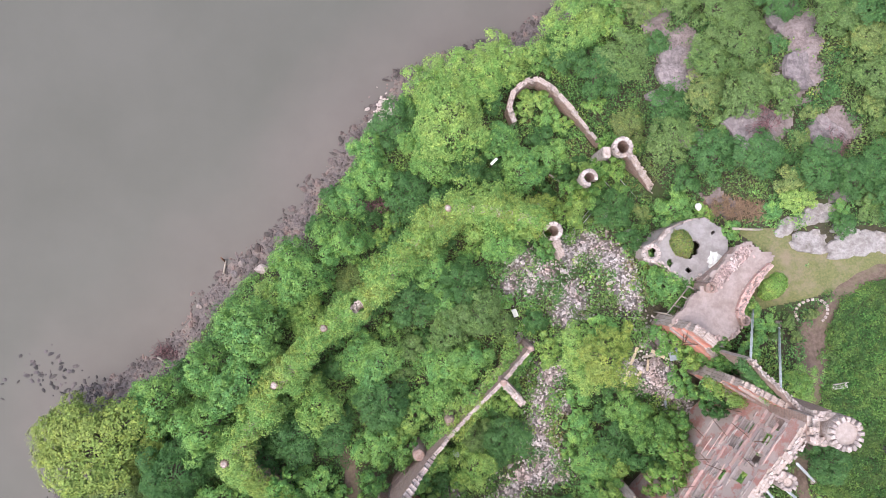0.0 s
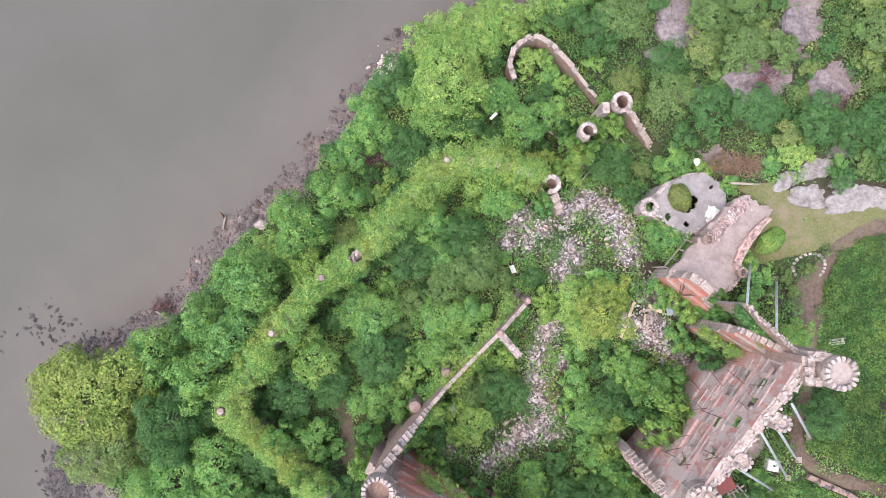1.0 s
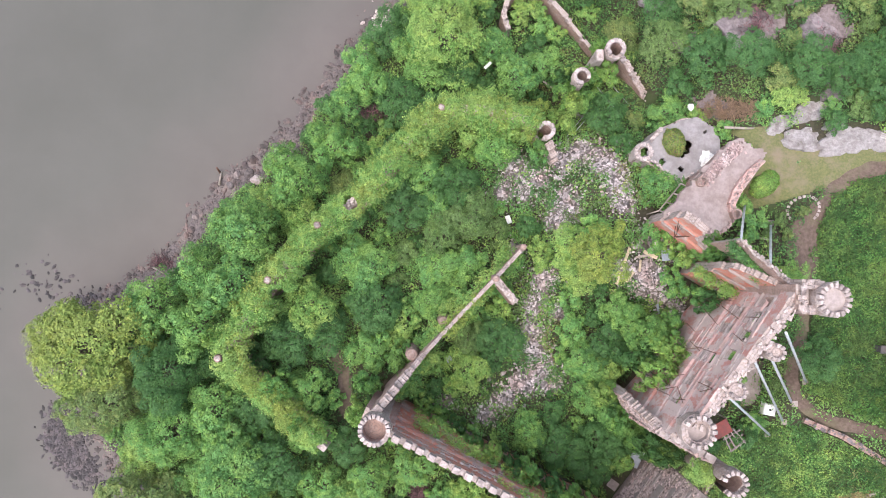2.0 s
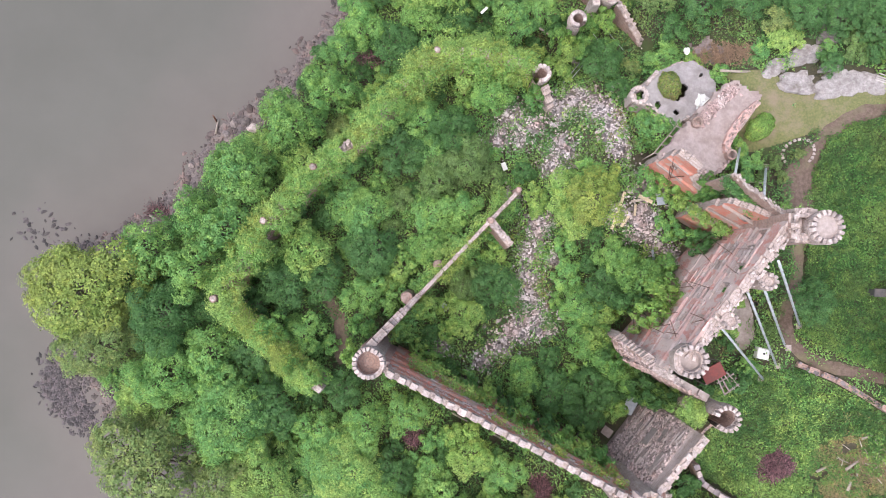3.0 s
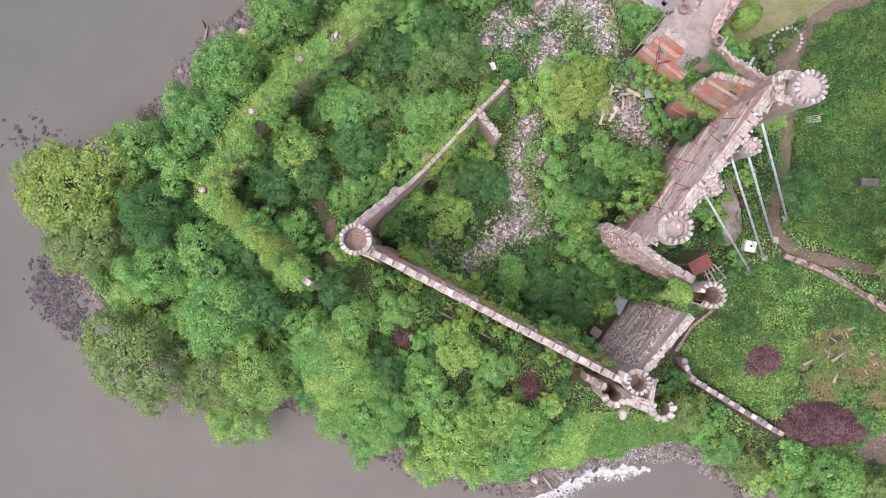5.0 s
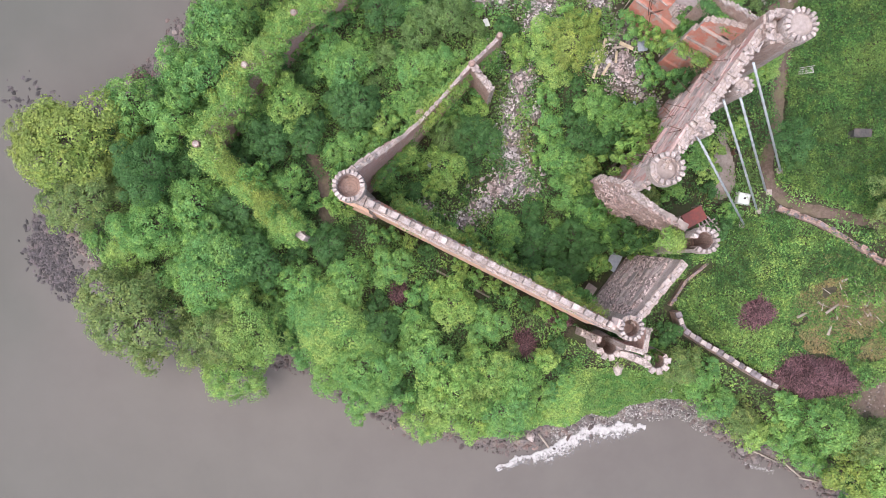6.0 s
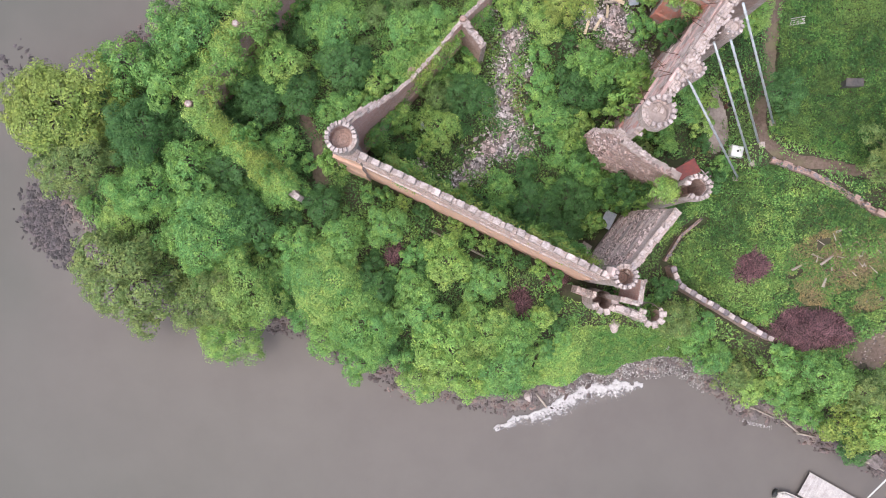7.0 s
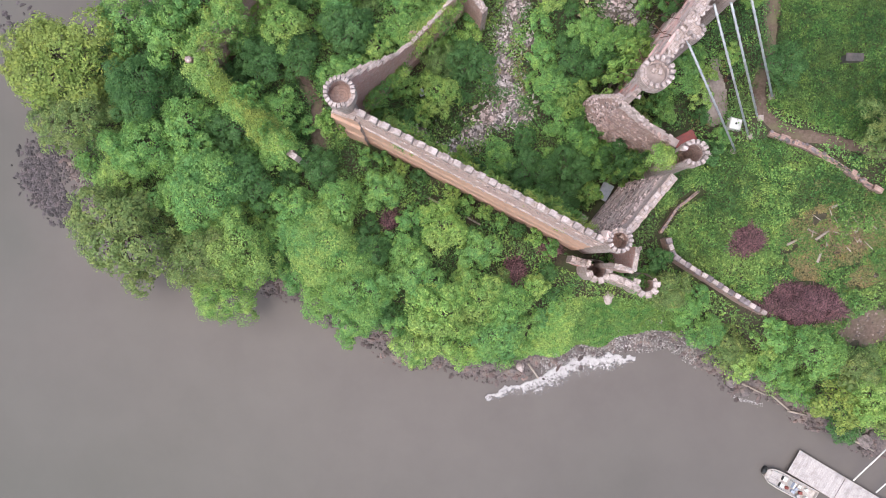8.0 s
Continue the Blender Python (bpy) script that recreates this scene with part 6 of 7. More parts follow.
def creeper(name, label, line, top, count, kinds, seed, half=1.3, foot=4.0, bare=()):
    """Creeper heaped over a wall: overlapping leafy clumps on its back and hanging down both sides, about count leaves."""
    rs = np.random.RandomState(seed)
    pts = np.array(line, float)
    seg = np.linalg.norm(np.diff(pts, axis=0), axis=1)
    cum = np.concatenate([[0], np.cumsum(seg)])
    m = max(8, count // 42)
    s = rs.uniform(0, cum[-1], m)
    x0, y0 = np.interp(s, cum, pts[:, 0]), np.interp(s, cum, pts[:, 1])
    i = np.clip(np.searchsorted(cum, s) - 1, 0, len(seg) - 1)
    d = np.diff(pts, axis=0)[i] / seg[i][:, None]
    u = rs.uniform(-1, 1, m)
    w = half * (0.5 + 1.2 * vnoise(x0, y0, 2.4, 1))
    x, y = x0 - d[:, 1] * u * w, y0 + d[:, 0] * u * w
    t = np.interp(s / cum[-1], np.linspace(0, 1, len(top)), top)
    r = rs.uniform(0.3, 0.95, m)
    z = t - r * 0.6 + (vnoise(x, y, 2.0, 3) - 0.4) * 1.1 - np.abs(u) ** 2 * w * rs.uniform(0.3, 2.6, m)
    z = np.maximum(z, foot)
    look_ = np.clip((vnoise(x, y, 3.5, 2) * 1.4 - 0.2 + rs.normal(size=m) * 0.2) * len(kinds), 0, len(kinds) - 1).astype(int)
    n = np.maximum((130 * r * r).astype(int), 22)
    q = np.repeat(np.arange(m), n)
    e = rs.normal(size=(len(q), 3))
    e[:, 2] = np.where(e[:, 2] < -0.3, -e[:, 2], e[:, 2])
    e /= np.linalg.norm(e, axis=1, keepdims=True)
    p = np.stack([x, y, z], 1)[q] + e * (r[q] * rs.uniform(0.5, 1.15, len(q)))[:, None]
    nrm = e * 0.9 + np.array((0, 0, 0.35)) + rs.normal(size=p.shape) * 0.3
    keep = np.ones(len(q), bool)
    for bx_, by_, br in bare:
        keep &= np.hypot(p[:, 0] - bx_, p[:, 1] - by_) > br * (0.6 + 0.7 * vnoise(p[:, 0], p[:, 1], 0.7, 0))
    me = leaf_mesh(name, p[keep], nrm[keep], rs.uniform(0.6, 1.45, keep.sum()) * 0.195, [GREENS[k] for k in kinds], rs, look_[q][keep], 0.5)
    return tagged(new(name, me), label, "creeper", kind="stuff")


CAPS = [(-14.5, -4.9, 0.5), (-20, -11.3, 0.5), (-10.7, -2.3, 0.9), (0.2, 9, 0.45), (-25.9, -20.3, 0.7), (-18.9, -13.0, 0.8)]
creeper("creeper", "bright green creeper hanging over the old rampart", VINE, (12.3, 12.2, 12.2, 12.6, 12.2, 12.6, 13.0, 12.6), 54000, ["light", "light", "yellow", "light"], 71, 1.75, 4.0, CAPS)
creeper("creeper", "green creeper along the falling end of the rampart", VINE_S, (12.4, 11.9, 11.5, 11.0), 16000, ["light", "light", "yellow"], 72, 1.15, 4.0, [(-14.0, -31.2, 0.75), (-25.9, -20.3, 0.6)])
creeper("creeper", "thin creeper on the spine of the broken wall", [(0.3, -17.8), (4.5, -13.3)], (10.9, 11.4), 1500, ["light", "yellow"], 73, 0.6, 5)
creeper("creeper", "creeper and brambles against the thin brick wall", [(-2.4, -20.2), (2.0, -15.4), (6.0, -11.6), (9.4, -8.0)], (8.5, 9.4, 10.2, 9.2), 9000, ["mid", "light", "light"], 78, 1.5, 4.5)
creeper("creeper", "creeper climbing the inner face beside the corner tower", [(-5.6, -25.2), (-1.2, -20.6)], (10.5, 9.5), 2600, ["light", "mid", "yellow"], 81, 0.7, 4.5)
creeper("creeper", "leafy creeper spilling from the hollow tower", [(27.0, -31.8), (28.8, -33.0)], (17.6, 18.2), 1800, ["light", "light"], 74, 1.1, 9)
creeper("creeper", "creeper on the ledges of the red cross wall", [(31.9, -13.2), (27.6, -10.6)], (17.9, 17.9), 1100, ["mid", "yellow", "light"], 75, 0.28, 14)
creeper("creeper", "green growth on the mound behind the battlements", [(-3, -27.9), (20, -39.9)], (13.0, 14.5), 6500, ["mid", "yellow", "light"], 76, 0.9, 6)
creeper("creeper", "thin grass on the ledge behind the battlements", [(6, -33.1), (20.4, -40.6)], (17.0, 17.0), 1500, ["yellow", "light"], 79, 0.22, 15)
creeper("creeper", "dark creeper hanging inside the cream parapet", [(32.2, -11.4), (29.6, -8.0)], (23.8, 22.0), 2000, ["dark", "mid", "mid"], 80, 0.3, 16)
creeper("creeper", "weeds over the wall of the water gate", [(23.6, -45.2), (27.4, -46.6)], (9.4, 9.3), 700, ["light", "mid"], 82, 0.7, 5)
creeper("creeper", "green growth at the foot of the red brick front", [(23, -21.2), (29, -12.2)], (7.5, 8.0), 5200, ["mid", "light", "light"], 77, 1.5, 4)

rnd = random.Random(64)
for line in (VINE, VINE_S):
    for a, b in zip(line[:-1], line[1:]):
        for k in range(max(1, round(math.dist(a, b) / 5.5))):
            q = rnd.random()
            x, y = a[0] + (b[0] - a[0]) * q + rnd.uniform(-1.6, 1.6), a[1] + (b[1] - a[1]) * q + rnd.uniform(-1.6, 1.6)
            if min(math.hypot(x - c[0], y - c[1]) for c in CAPS + [(-14, -31.2, 1)]) > 2.0:
                tree(x, y, rnd.uniform(1.3, 2.2), rnd.choice(("light", "mid", "light", "grey", "dark")), rnd.uniform(11.0, 13.4))

# ---- the northern ruins ----
LOOP = [(8.9, 20.6), (8.2, 22.3), (8.8, 24.4), (10.4, 25.7), (11.9, 25.9), (13.7, 24.8), (15.4, 22.9), (16.8, 21.4), (18.2, 19.6), (19.8, 17.6)]
loop = thing("rampart_loop", "low horseshoe rampart with a stone coping", "ruined wall", "northern ruins")
for k, (a, b) in enumerate(zip(LOOP[:-1], LOOP[1:])):
    w = 0.34 if k < 7 else 0.22
    wall("masonry", a, b, lambda s, k=k: 6.5 - 0.25 * max(0, k - 6), 2.0, setbacks((0, w, w)), [BANDED, BANDED, STONE_WALL], loop, (), 100 + k, 0.6, 0.6)
    if k < 7:
        stones_along(loop, a, b, lambda s: 6.55, 16, 110 + k, 0.2, "coping_stone", (0.4, 0.75))
    else:
        stones_along(loop, a, b, lambda s: 6.0, 3, 110 + k, 0.15, "coping_stone", (0.6, 1.0))


def ruin_ring(at, top, r, hole, gap, label, stones, skip, seed):
    t = thing("turret_ruin", label, "tower", "northern ruins", at=(at[0], at[1], 0))
    ring("shaft", [(2.5, r * 0.7), (top - 2.4, r * 0.66), (top - 1.4, r * 0.95), (top - 0.2, r)], [STONE_WALL, BANDED, STONE_WALL], t, 22, hole, gap=gap, seed=seed, ragged=0.5)
    crown_of(t, r - 0.3, top - 0.3, stones, (0.55, 0.5, 0.35), skip, seed)


ruin_ring((21.3, 16.3), 11.2, 1.25, (0.75, 4), None, "hollow round turret ruin of pale stone", 12, [(230, 300)], 3)
part("buttress", mesh("buttress", *(lambda b: ([v.co[:] for v in b.vertices], [list(p.vertices) for p in b.polygons]))(box("tmp", (1.6, 1.6, 7.5), STONE, 0.1, 0.3, 8, 0.7)), [STONE]),
     thing("turret_buttress", "broken pale masonry leaning on the turret", "buttress", "northern ruins", at=(19.7, 16.0, 2.6)))
ruin_ring((16.7, 12.3), 13.2, 1.1, (0.6, 5), (270, 350, 9), "broken crescent of a hollow stone turret", 11, [(265, 355)], 4)
ruin_ring((12.6, 6.2), 12.2, 1.15, (0.6, 4), (160, 250, 8), "broken pale turret with red brick inside", 10, [(155, 255)], 5)
tail = thing("rampart_tail", "sloping stone rampart running from the turret ruin", "ruined wall", "northern ruins")
wall("masonry", (22.6, 15.9), (26.8, 11.4), steps((0, 9.0), (3, 7.4), (6.2, 5.0)), 2.5, setbacks((0, 0.42, 0.42)), [STONE_WALL, BANDED, STONE_WALL], tail, (), 120, 0.35, 0.3)
stones_along(tail, (22.6, 15.9), (26.8, 11.4), steps((0, 9.0), (3, 7.4), (6.2, 5.0)), 44, 121, 0.35, size=(0.3, 0.8))
wtail = thing("rampart_tail", "short red brick stump beside the turret", "ruined wall", "northern ruins")
wall("masonry", (13.2, 5.2), (14.4, 3.2), steps((0, 10.5), (2.4, 7.0)), 3.5, setbacks((0, 0.5, 0.5)), [BRICK_IN, STONE_WALL, STONE_WALL], wtail, (), 122, 0.5, 0.5)
for k, (x, y, z, a, b, turn) in enumerate(((24.9, 9.5, 4.9, 1.9, 1.7, 40), (21.3, 8.4, 5.0, 1.0, 1.3, 35), (18.3, 10.0, 5.2, 1.2, 0.9, 10), (23.5, 5.2, 6.6, 1.2, 2.6, 40))):
    st = thing("masonry_stump", "square stone stump with a sunken top", "ruin", "northern ruins", at=(x, y, 0), rz=turn)
    for dx, dy, w, h in ((0, b / 2, a, 0.4), (0, -b / 2, a, 0.4), (a / 2, 0, 0.4, b), (-a / 2, 0, 0.4, b)):
        part("side", box("side", (w, h, 4.0), ROCK, 0.05, 0.08, k), st, "", pose(dx, dy, z - 3.9))
for k, (a, b) in enumerate((((13.2, 13.8, 6.2), (15.4, 12.2, 6.4)), ((10.8, 10.8, 6.0), (12.8, 9.0, 6.4)))):
    tagged(new("beam", tube("beam", a, b, 0.12, WOOD, 6)), "pale fallen timber beam over a dark pit", "beam", "loose beams")
for a, b in (((21.3, 14.2, 6), (24.6, 10.7, 5.2)), ((20.1, 13.1, 6), (22.6, 10.5, 5.2)), ((16.1, 6.6, 6), (18.3, 9.3, 6)), ((16.9, 6.9, 6), (18.8, 9.1, 6))):
    tagged(new("iron_rail", tube("iron_rail", a, b, 0.04, STEEL, 5)), "thin grey iron rail lying across the ruin", "rail", "loose rails")
skiff = thing("washed_up_panel", "white panel lying among the shrubs", "panel", at=(6.0, 15.1, 8.6), rz=45)
part("sheet", box("sheet", (1.1, 0.36, 0.12), WHITE, 0.03, 0.03, 2), skiff)

# the paved platform with holes in its floor
HOLES = [(26.1, 2.3, 0.36), (28.3, 1.4, 0.3), (31.2, 5.7, 0.22), (31.35, 5.9, 0.18), (28.8, 3.6, 0.55), (29.1, 4.3, 0.45), (28.5, 3.1, 0.35), (23.95, 3.45, 0.62)]


def paved(x, y):
    r = inside(PLAZA_EDGE, x, y)
    for cx, cy, cr in HOLES:
        r &= np.hypot(x - cx, y - cy) > cr * (0.8 + 0.5 * vnoise(x, y, 0.4, 1))
    return r


platform = thing("stone_platform", "cracked grey paved platform with broken holes", "platform", "northern ruins")
fl = part("paving", sheet("paving", np.arange(22.5, 34, 0.15), np.arange(-1.2, 8.8, 0.15), lambda x, y: 12.15 + 0.12 * vnoise(x, y, 2, 3), [PAVING], paved, None, False), platform)
sol = fl.modifiers.new("thickness", "SOLIDIFY")
sol.thickness, sol.offset = 0.35, -1
for k in range(len(PLAZA_EDGE)):
    a, b = PLAZA_EDGE[k] * 0.97 + np.array((28.2, 3.6)) * 0.03, PLAZA_EDGE[(k + 1) % len(PLAZA_EDGE)] * 0.97 + np.array((28.2, 3.6)) * 0.03
    wall("side_wall", tuple(a), tuple(b), lambda s: 11.7, 3.0, setbacks((0, 0.3, 0.3)), [CONCRETE, CONCRETE, STONE_WALL], platform, (), 130 + k, 0.7, 0.7)
stones_along(platform, (24.8, 4.7), (26.2, 6.3), lambda s: 12.2, 10, 140, 0.1, size=(0.6, 1.1))
stones_along(platform, (25.0, 2.5), (28.0, -0.1), lambda s: 12.2, 34, 141, 0.16, size=(0.25, 0.6))
stones_along(platform, (28.0, -0.1), (31.6, 1.6), lambda s: 12.2, 26, 142, 0.3, size=(0.2, 0.55))
crown_of(thing("platform_turret", "small round stone turret rim at the platform corner", "tower", "northern ruins", at=(23.95, 3.45, 0)), 0.9, 12.1, 13, (0.46, 0.5, 0.4), (), 7, "rim_stone")
tarp = thing("tarpaulin", "crumpled white tarpaulin over a pile", "cover", at=(31.3, 2.5, 12.2))
tm = boulder("sheet", WHITE, 21, 0.45, 3)
for v in tm.vertices:
    v.co += v.co.normalized() * (noise.noise(v.co * 4.2) * 0.3 + noise.noise(v.co * 9.0) * 0.14)
part("sheet", tm, tarp, "", Matrix.Diagonal((0.8, 0.95, 0.9, 1)))
slab = thing("white_stone", "single white block above the platform", "block", at=(29.9, 8.9, 11.6))
part("stone", boulder("stone", WHITE, 22, 0.7, 2), slab, "", Matrix.Diagonal((0.34, 0.5, 0.4, 1)))

# the sloping terrace over the northern hall
terrace = thing("terrace", "worn pinkish terrace roof with rubble edges", "terrace", "northern ruins")


def terrace_z(x, y):
    u = ((x - 28) * 0.75 + (y + 4) * 0.66)
    return 15.5 - 0.14 * np.clip(u, 0, 12) + 0.12 * vnoise(x, y, 1.5, 2)


T_EDGE = np.array([(24.8, -4.3), (27.1, -1.9), (29.4, 0.2), (31.7, 2.5), (33.3, 4.0), (34.6, 4.6), (37.4, 3.0), (36.8, 1.3), (35.4, 0.2), (34.2, -1.4), (33.2, -3.0), (33.4, -4.6), (30.9, -6.9)])
top_ = part("paving", sheet("paving", np.arange(25, 39, 0.2), np.arange(-8, 5.4, 0.2), terrace_z, [TERRACE], lambda x, y: inside(T_EDGE, x + (vnoise(x, y, 0.7, 1) - 0.5) * 0.8, y + (vnoise(x, y, 0.7, 2) - 0.5) * 0.8), None, False), terrace)
sol = top_.modifiers.new("thickness", "SOLIDIFY")
sol.thickness, sol.offset = 0.5, -1
for k, (a, b, top) in enumerate((((26.3, -5.3), (30.2, -1.3), 14.6), ((29.5, -0.1), (33.6, 3.8), 13.8), ((33.2, -4.6), (31.0, -6.6), 14.6), ((36.6, 1.4), (33.4, -2.8), 13.4))):
    wall("side_wall", a, b, lambda s, top=top: top, 7.0, setbacks((0, 0.35, 0.35)), [BANDED, BRICK_IN, STONE_WALL], terrace, (), 160 + k, 0.6, 0.6)
PINK_STONE = surface("pinkish_coping_stone", (0.39, 0.29, 0.275), (0.28, 0.20, 0.19), (0.21, 0.15, 0.14), 4, 0.9, 0.9, 0.5, vary=0.28)
PINK_BLOCKS = [box("block", (0.5, 0.42, 0.3), PINK_STONE, 0.04, 0.05, s) for s in range(5)]
# a broad rubble kerb on the north-west side, a curved dwarf wall on the south-east one
stones_along(terrace, (29.7, -0.3), (34.0, 3.9), lambda s: 15.35 - 0.24 * s, 150, 170, 0.42, "kerb_stone", (0.25, 0.6), PINK_BLOCKS)
COPING = [(36.8, 1.9), (35.4, 0.7), (34.1, -0.8), (33.2, -2.1), (32.7, -3.2), (32.75, -4.0)]
coping = thing("dwarf_wall", "curved dwarf wall of pinkish stone edging the terrace", "low wall", "northern ruins")
for k, (a, b) in enumerate(zip(COPING[:-1], COPING[1:])):
    z0 = float(terrace_z(np.array(a[0]), np.array(a[1])))
    w = (0.3, 0.42, 0.46, 0.4, 0.34)[k]
    wall("masonry", a, b, lambda s, z0=z0: z0 + 0.75, z0 - 2.0, setbacks((0, w, w)), [BANDED, BRICK_PINK, BRICK_PINK], coping, (), 180 + k, 0.35, 0.3, jag=0.1)
    stones_along(coping, a, b, lambda s, z0=z0: z0 + 0.72, int(13 * math.dist(a, b)), 190 + k, w * 0.85, "coping_stone", (0.3, 0.6), PINK_BLOCKS)
stones_along(terrace, (25.4, -4.7), (30.8, -7.0), lambda s: 15.5, 46, 173, 0.35, "kerb_stone", (0.25, 0.7))
stones_along(terrace, (33.2, -4.6), (31.0, -6.8), lambda s: 15.4, 16, 174, 0.15, "kerb_stone", (0.4, 0.7), PINK_BLOCKS)
for x, y, r, z in ((29.4, -0.6, 0.62, 15.8), (33.1, -4.3, 0.6, 15.9)):
    w = thing("well_head", "round stone well rim on the terrace", "well", at=(x, y, 0))
    ring("shaft", [(10, r), (z, r)], [BANDED, LACED, BANDED], w, 18, (r * 0.7, 3), seed=int(x * 3))
rs = np.random.RandomState(177)
tx, ty = [], []
for (ax, ay), (bx_, by_), k, sp in (((29.9, -0.4), (34.3, 3.6), 900, 0.3), ((36.4, 1.2), (34.0, -1.2), 160, 0.25), ((34.0, -1.2), (32.6, -3.6), 140, 0.22), ((25.4, -4.6), (31.0, -7.0), 420, 0.25)):
    q = rs.rand(k)
    tx += list(ax + (bx_ - ax) * q + rs.normal(size=k) * sp)
    ty += list(ay + (by_ - ay) * q + rs.normal(size=k) * sp)
tx, ty = np.array(tx), np.array(ty)
okt = inside(T_EDGE, tx, ty)
tx, ty = tx[okt], ty[okt]
scatter("terrace_rubble", "pink brick rubble along the terrace edges", "rubble", tx, ty, terrace_z(tx, ty) + 0.05, rs.uniform(0.06, 0.2, len(tx)), [BRICKBATS], rs)
frame_ = thing("timber_frame", "open weathered timber frame leaning on the terrace", "scaffold")
for a, b in (((25.3, -3.6, 13.2), (27.9, -0.5, 13.2)), ((26.2, -4.0, 13.4), (28.8, -1.0, 13.4)), ((25.3, -3.6, 13.3), (26.2, -4.0, 13.5)), ((26.1, -2.6, 13.3), (27.0, -3.0, 13.5)), ((27.0, -1.6, 13.3), (27.9, -2.0, 13.5)), ((27.9, -0.5, 13.3), (28.8, -1.0, 13.5)),
             ((25.3, -3.6, 7.5), (25.3, -3.6, 13.3)), ((27.9, -0.5, 7.0), (27.9, -0.5, 13.3))):
    part("rail", tube("rail", a, b, 0.09, WOOD, 4), frame_)

# ---- braces, yard and hut ----
for a, b in (((26.9, -22.4, 26.2), (39.3, -30.3, 9.2)), ((29.6, -19.3, 26.3), (40.9, -28.7, 9.3)), ((30.5, -18.6, 27.4), (42.1, -26.5, 9.2)), ((31.6, -16.4, 28.2), (43.5, -23.9, 9.9)), ((30.3, -7.7, 22.6), (35.0, -3.1, 13.7)), ((32.0, -10.1, 25.0), (39.0, -5.0, 11.6))):
    brace = thing("steel_brace", "long galvanised steel pipe propping the castle wall", "brace", "wall braces")
    pipe = part("pipe", tube("pipe", a, b, 0.12, STEEL, 10), brace)
    va, vb = Vector(a), Vector(b)
    k = int((vb - va).length / 1.35)
    for i in range(1, k):
        p = va.lerp(vb, i / k)
        d = (vb - va).normalized() * 0.09
        part("collar", tube("collar", p - d, p + d, 0.155, STEEL, 8), pipe)
    part("foot_plate", box("foot_plate", (0.7, 0.7, 0.15), CONCRETE, 0.02), brace, "concrete footing", pose(b[0], b[1], max(z_at(b[0], b[1]) - 0.02, b[2] - 0.6)))
tank = thing("water_tank", "white square plastic bulk tank with a dark cap", "tank", at=(39.1, -27.2, z_at(39.1, -27.2)), rz=-12)
body = part("tank_body", box("tank_body", (1.45, 1.35, 1.1), WHITE, 0.12), tank)
part("cap", tube("cap", (0, 0, 1.08), (0, 0, 1.2), 0.13, BLACK, 12), body, "small black cap")
for sx in (-1, 1):
    for sy in (-1, 1):
        part("post", box("post", (0.07, 0.07, 1.12), STEEL, 0.01), tank, "", pose(sx * 0.72, sy * 0.67, 0))
barrel = thing("rusty_barrel", "open rusted steel barrel in the yard", "barrel", at=(38.9, -21.3, z_at(38.9, -21.3)), rz=0)
ring("drum", [(0, 0.32), (0.3, 0.34), (0.6, 0.33), (0.9, 0.35)], [RUST, BLACK, RUST], barrel, 16, (0.3, 0.6), seed=2)
hut = thing("hut", "small hut with a dark red sheet roof and bare timbers", "hut", at=(32.8, -29.4, 0), rz=28)
part("roof", box("roof", (2.7, 1.8, 0.14), RED, 0.03, 0.03, 3), hut, "dark red roofing", pose(0, 0, 10.4, 8, 0, 0))
for x, y in ((-1.4, -0.8), (1.4, -0.8), (-1.4, 0.8), (1.4, 0.8)):
    part("post", box("post", (0.16, 0.16, 4.2), WOOD, 0.02), hut, "", pose(x, y, 6.2))
for k, y in enumerate((-1.5, -2.1, -2.9)):
    part("beam", box("beam", (2.4, 0.18, 0.18), PLANK, 0.02, 0.02, k), hut, "grey bare roof timber", pose(1.2, y, 9.6 + 0.1 * k, 0, 4, 3 * k))
for k in range(4):
    part("rafter", box("rafter", (0.14, 2.4, 0.14), PLANK, 0.02, 0.02, k), hut, "grey bare roof timber", pose(0.2 + 0.55 * k, -1.9, 9.9, 4, 0, -3 + 5 * k))
DULL = surface("dull_roof_felt", (0.075, 0.068, 0.068), (0.05, 0.046, 0.046), (0.095, 0.08, 0.075), 4, 0.8, 0.9, 0.2)
shed = thing("shed", "small shed with a flat grey sheet roof", "shed", at=(52.0, -19.9, z_at(52.0, -19.9)), rz=-2)
part("walls", box("walls", (1.8, 0.75, 1.5), DULL, 0.03), shed)
part("roof", box("roof", (2.1, 0.95, 0.12), DULL, 0.03, 0.02), shed, "grey felt roof", pose(0, 0, 1.5, 5, 0, 0))


def bench(x, y, turn):
    b = thing("bench", "pale slatted garden bench by the path", "bench", "benches", at=(x, y, z_at(x, y)), rz=turn)
    for k in range(3):
        part("slat", box("slat", (1.8, 0.16, 0.05), DECK, 0.01), b, "", pose(0, -0.22 + 0.24 * k, 0.45))
    part("back_slat", box("back_slat", (1.8, 0.05, 0.2), DECK, 0.01), b, "", pose(0, 0.42, 0.7))
    for sx in (-0.75, 0.75):
        part("leg", box("leg", (0.08, 0.6, 0.45), DECK, 0.01), b, "", pose(sx, 0.05, 0))


bench(45.9, -12.4, 8)
bench(51.6, 4.6, -20)

# low garden and moat walls
DARK_CAP = [box("cap_stone", (0.85, 0.75, 0.9), SLOPE_ROCK, 0.05, 0.05, s, 0.95) for s in range(3)]


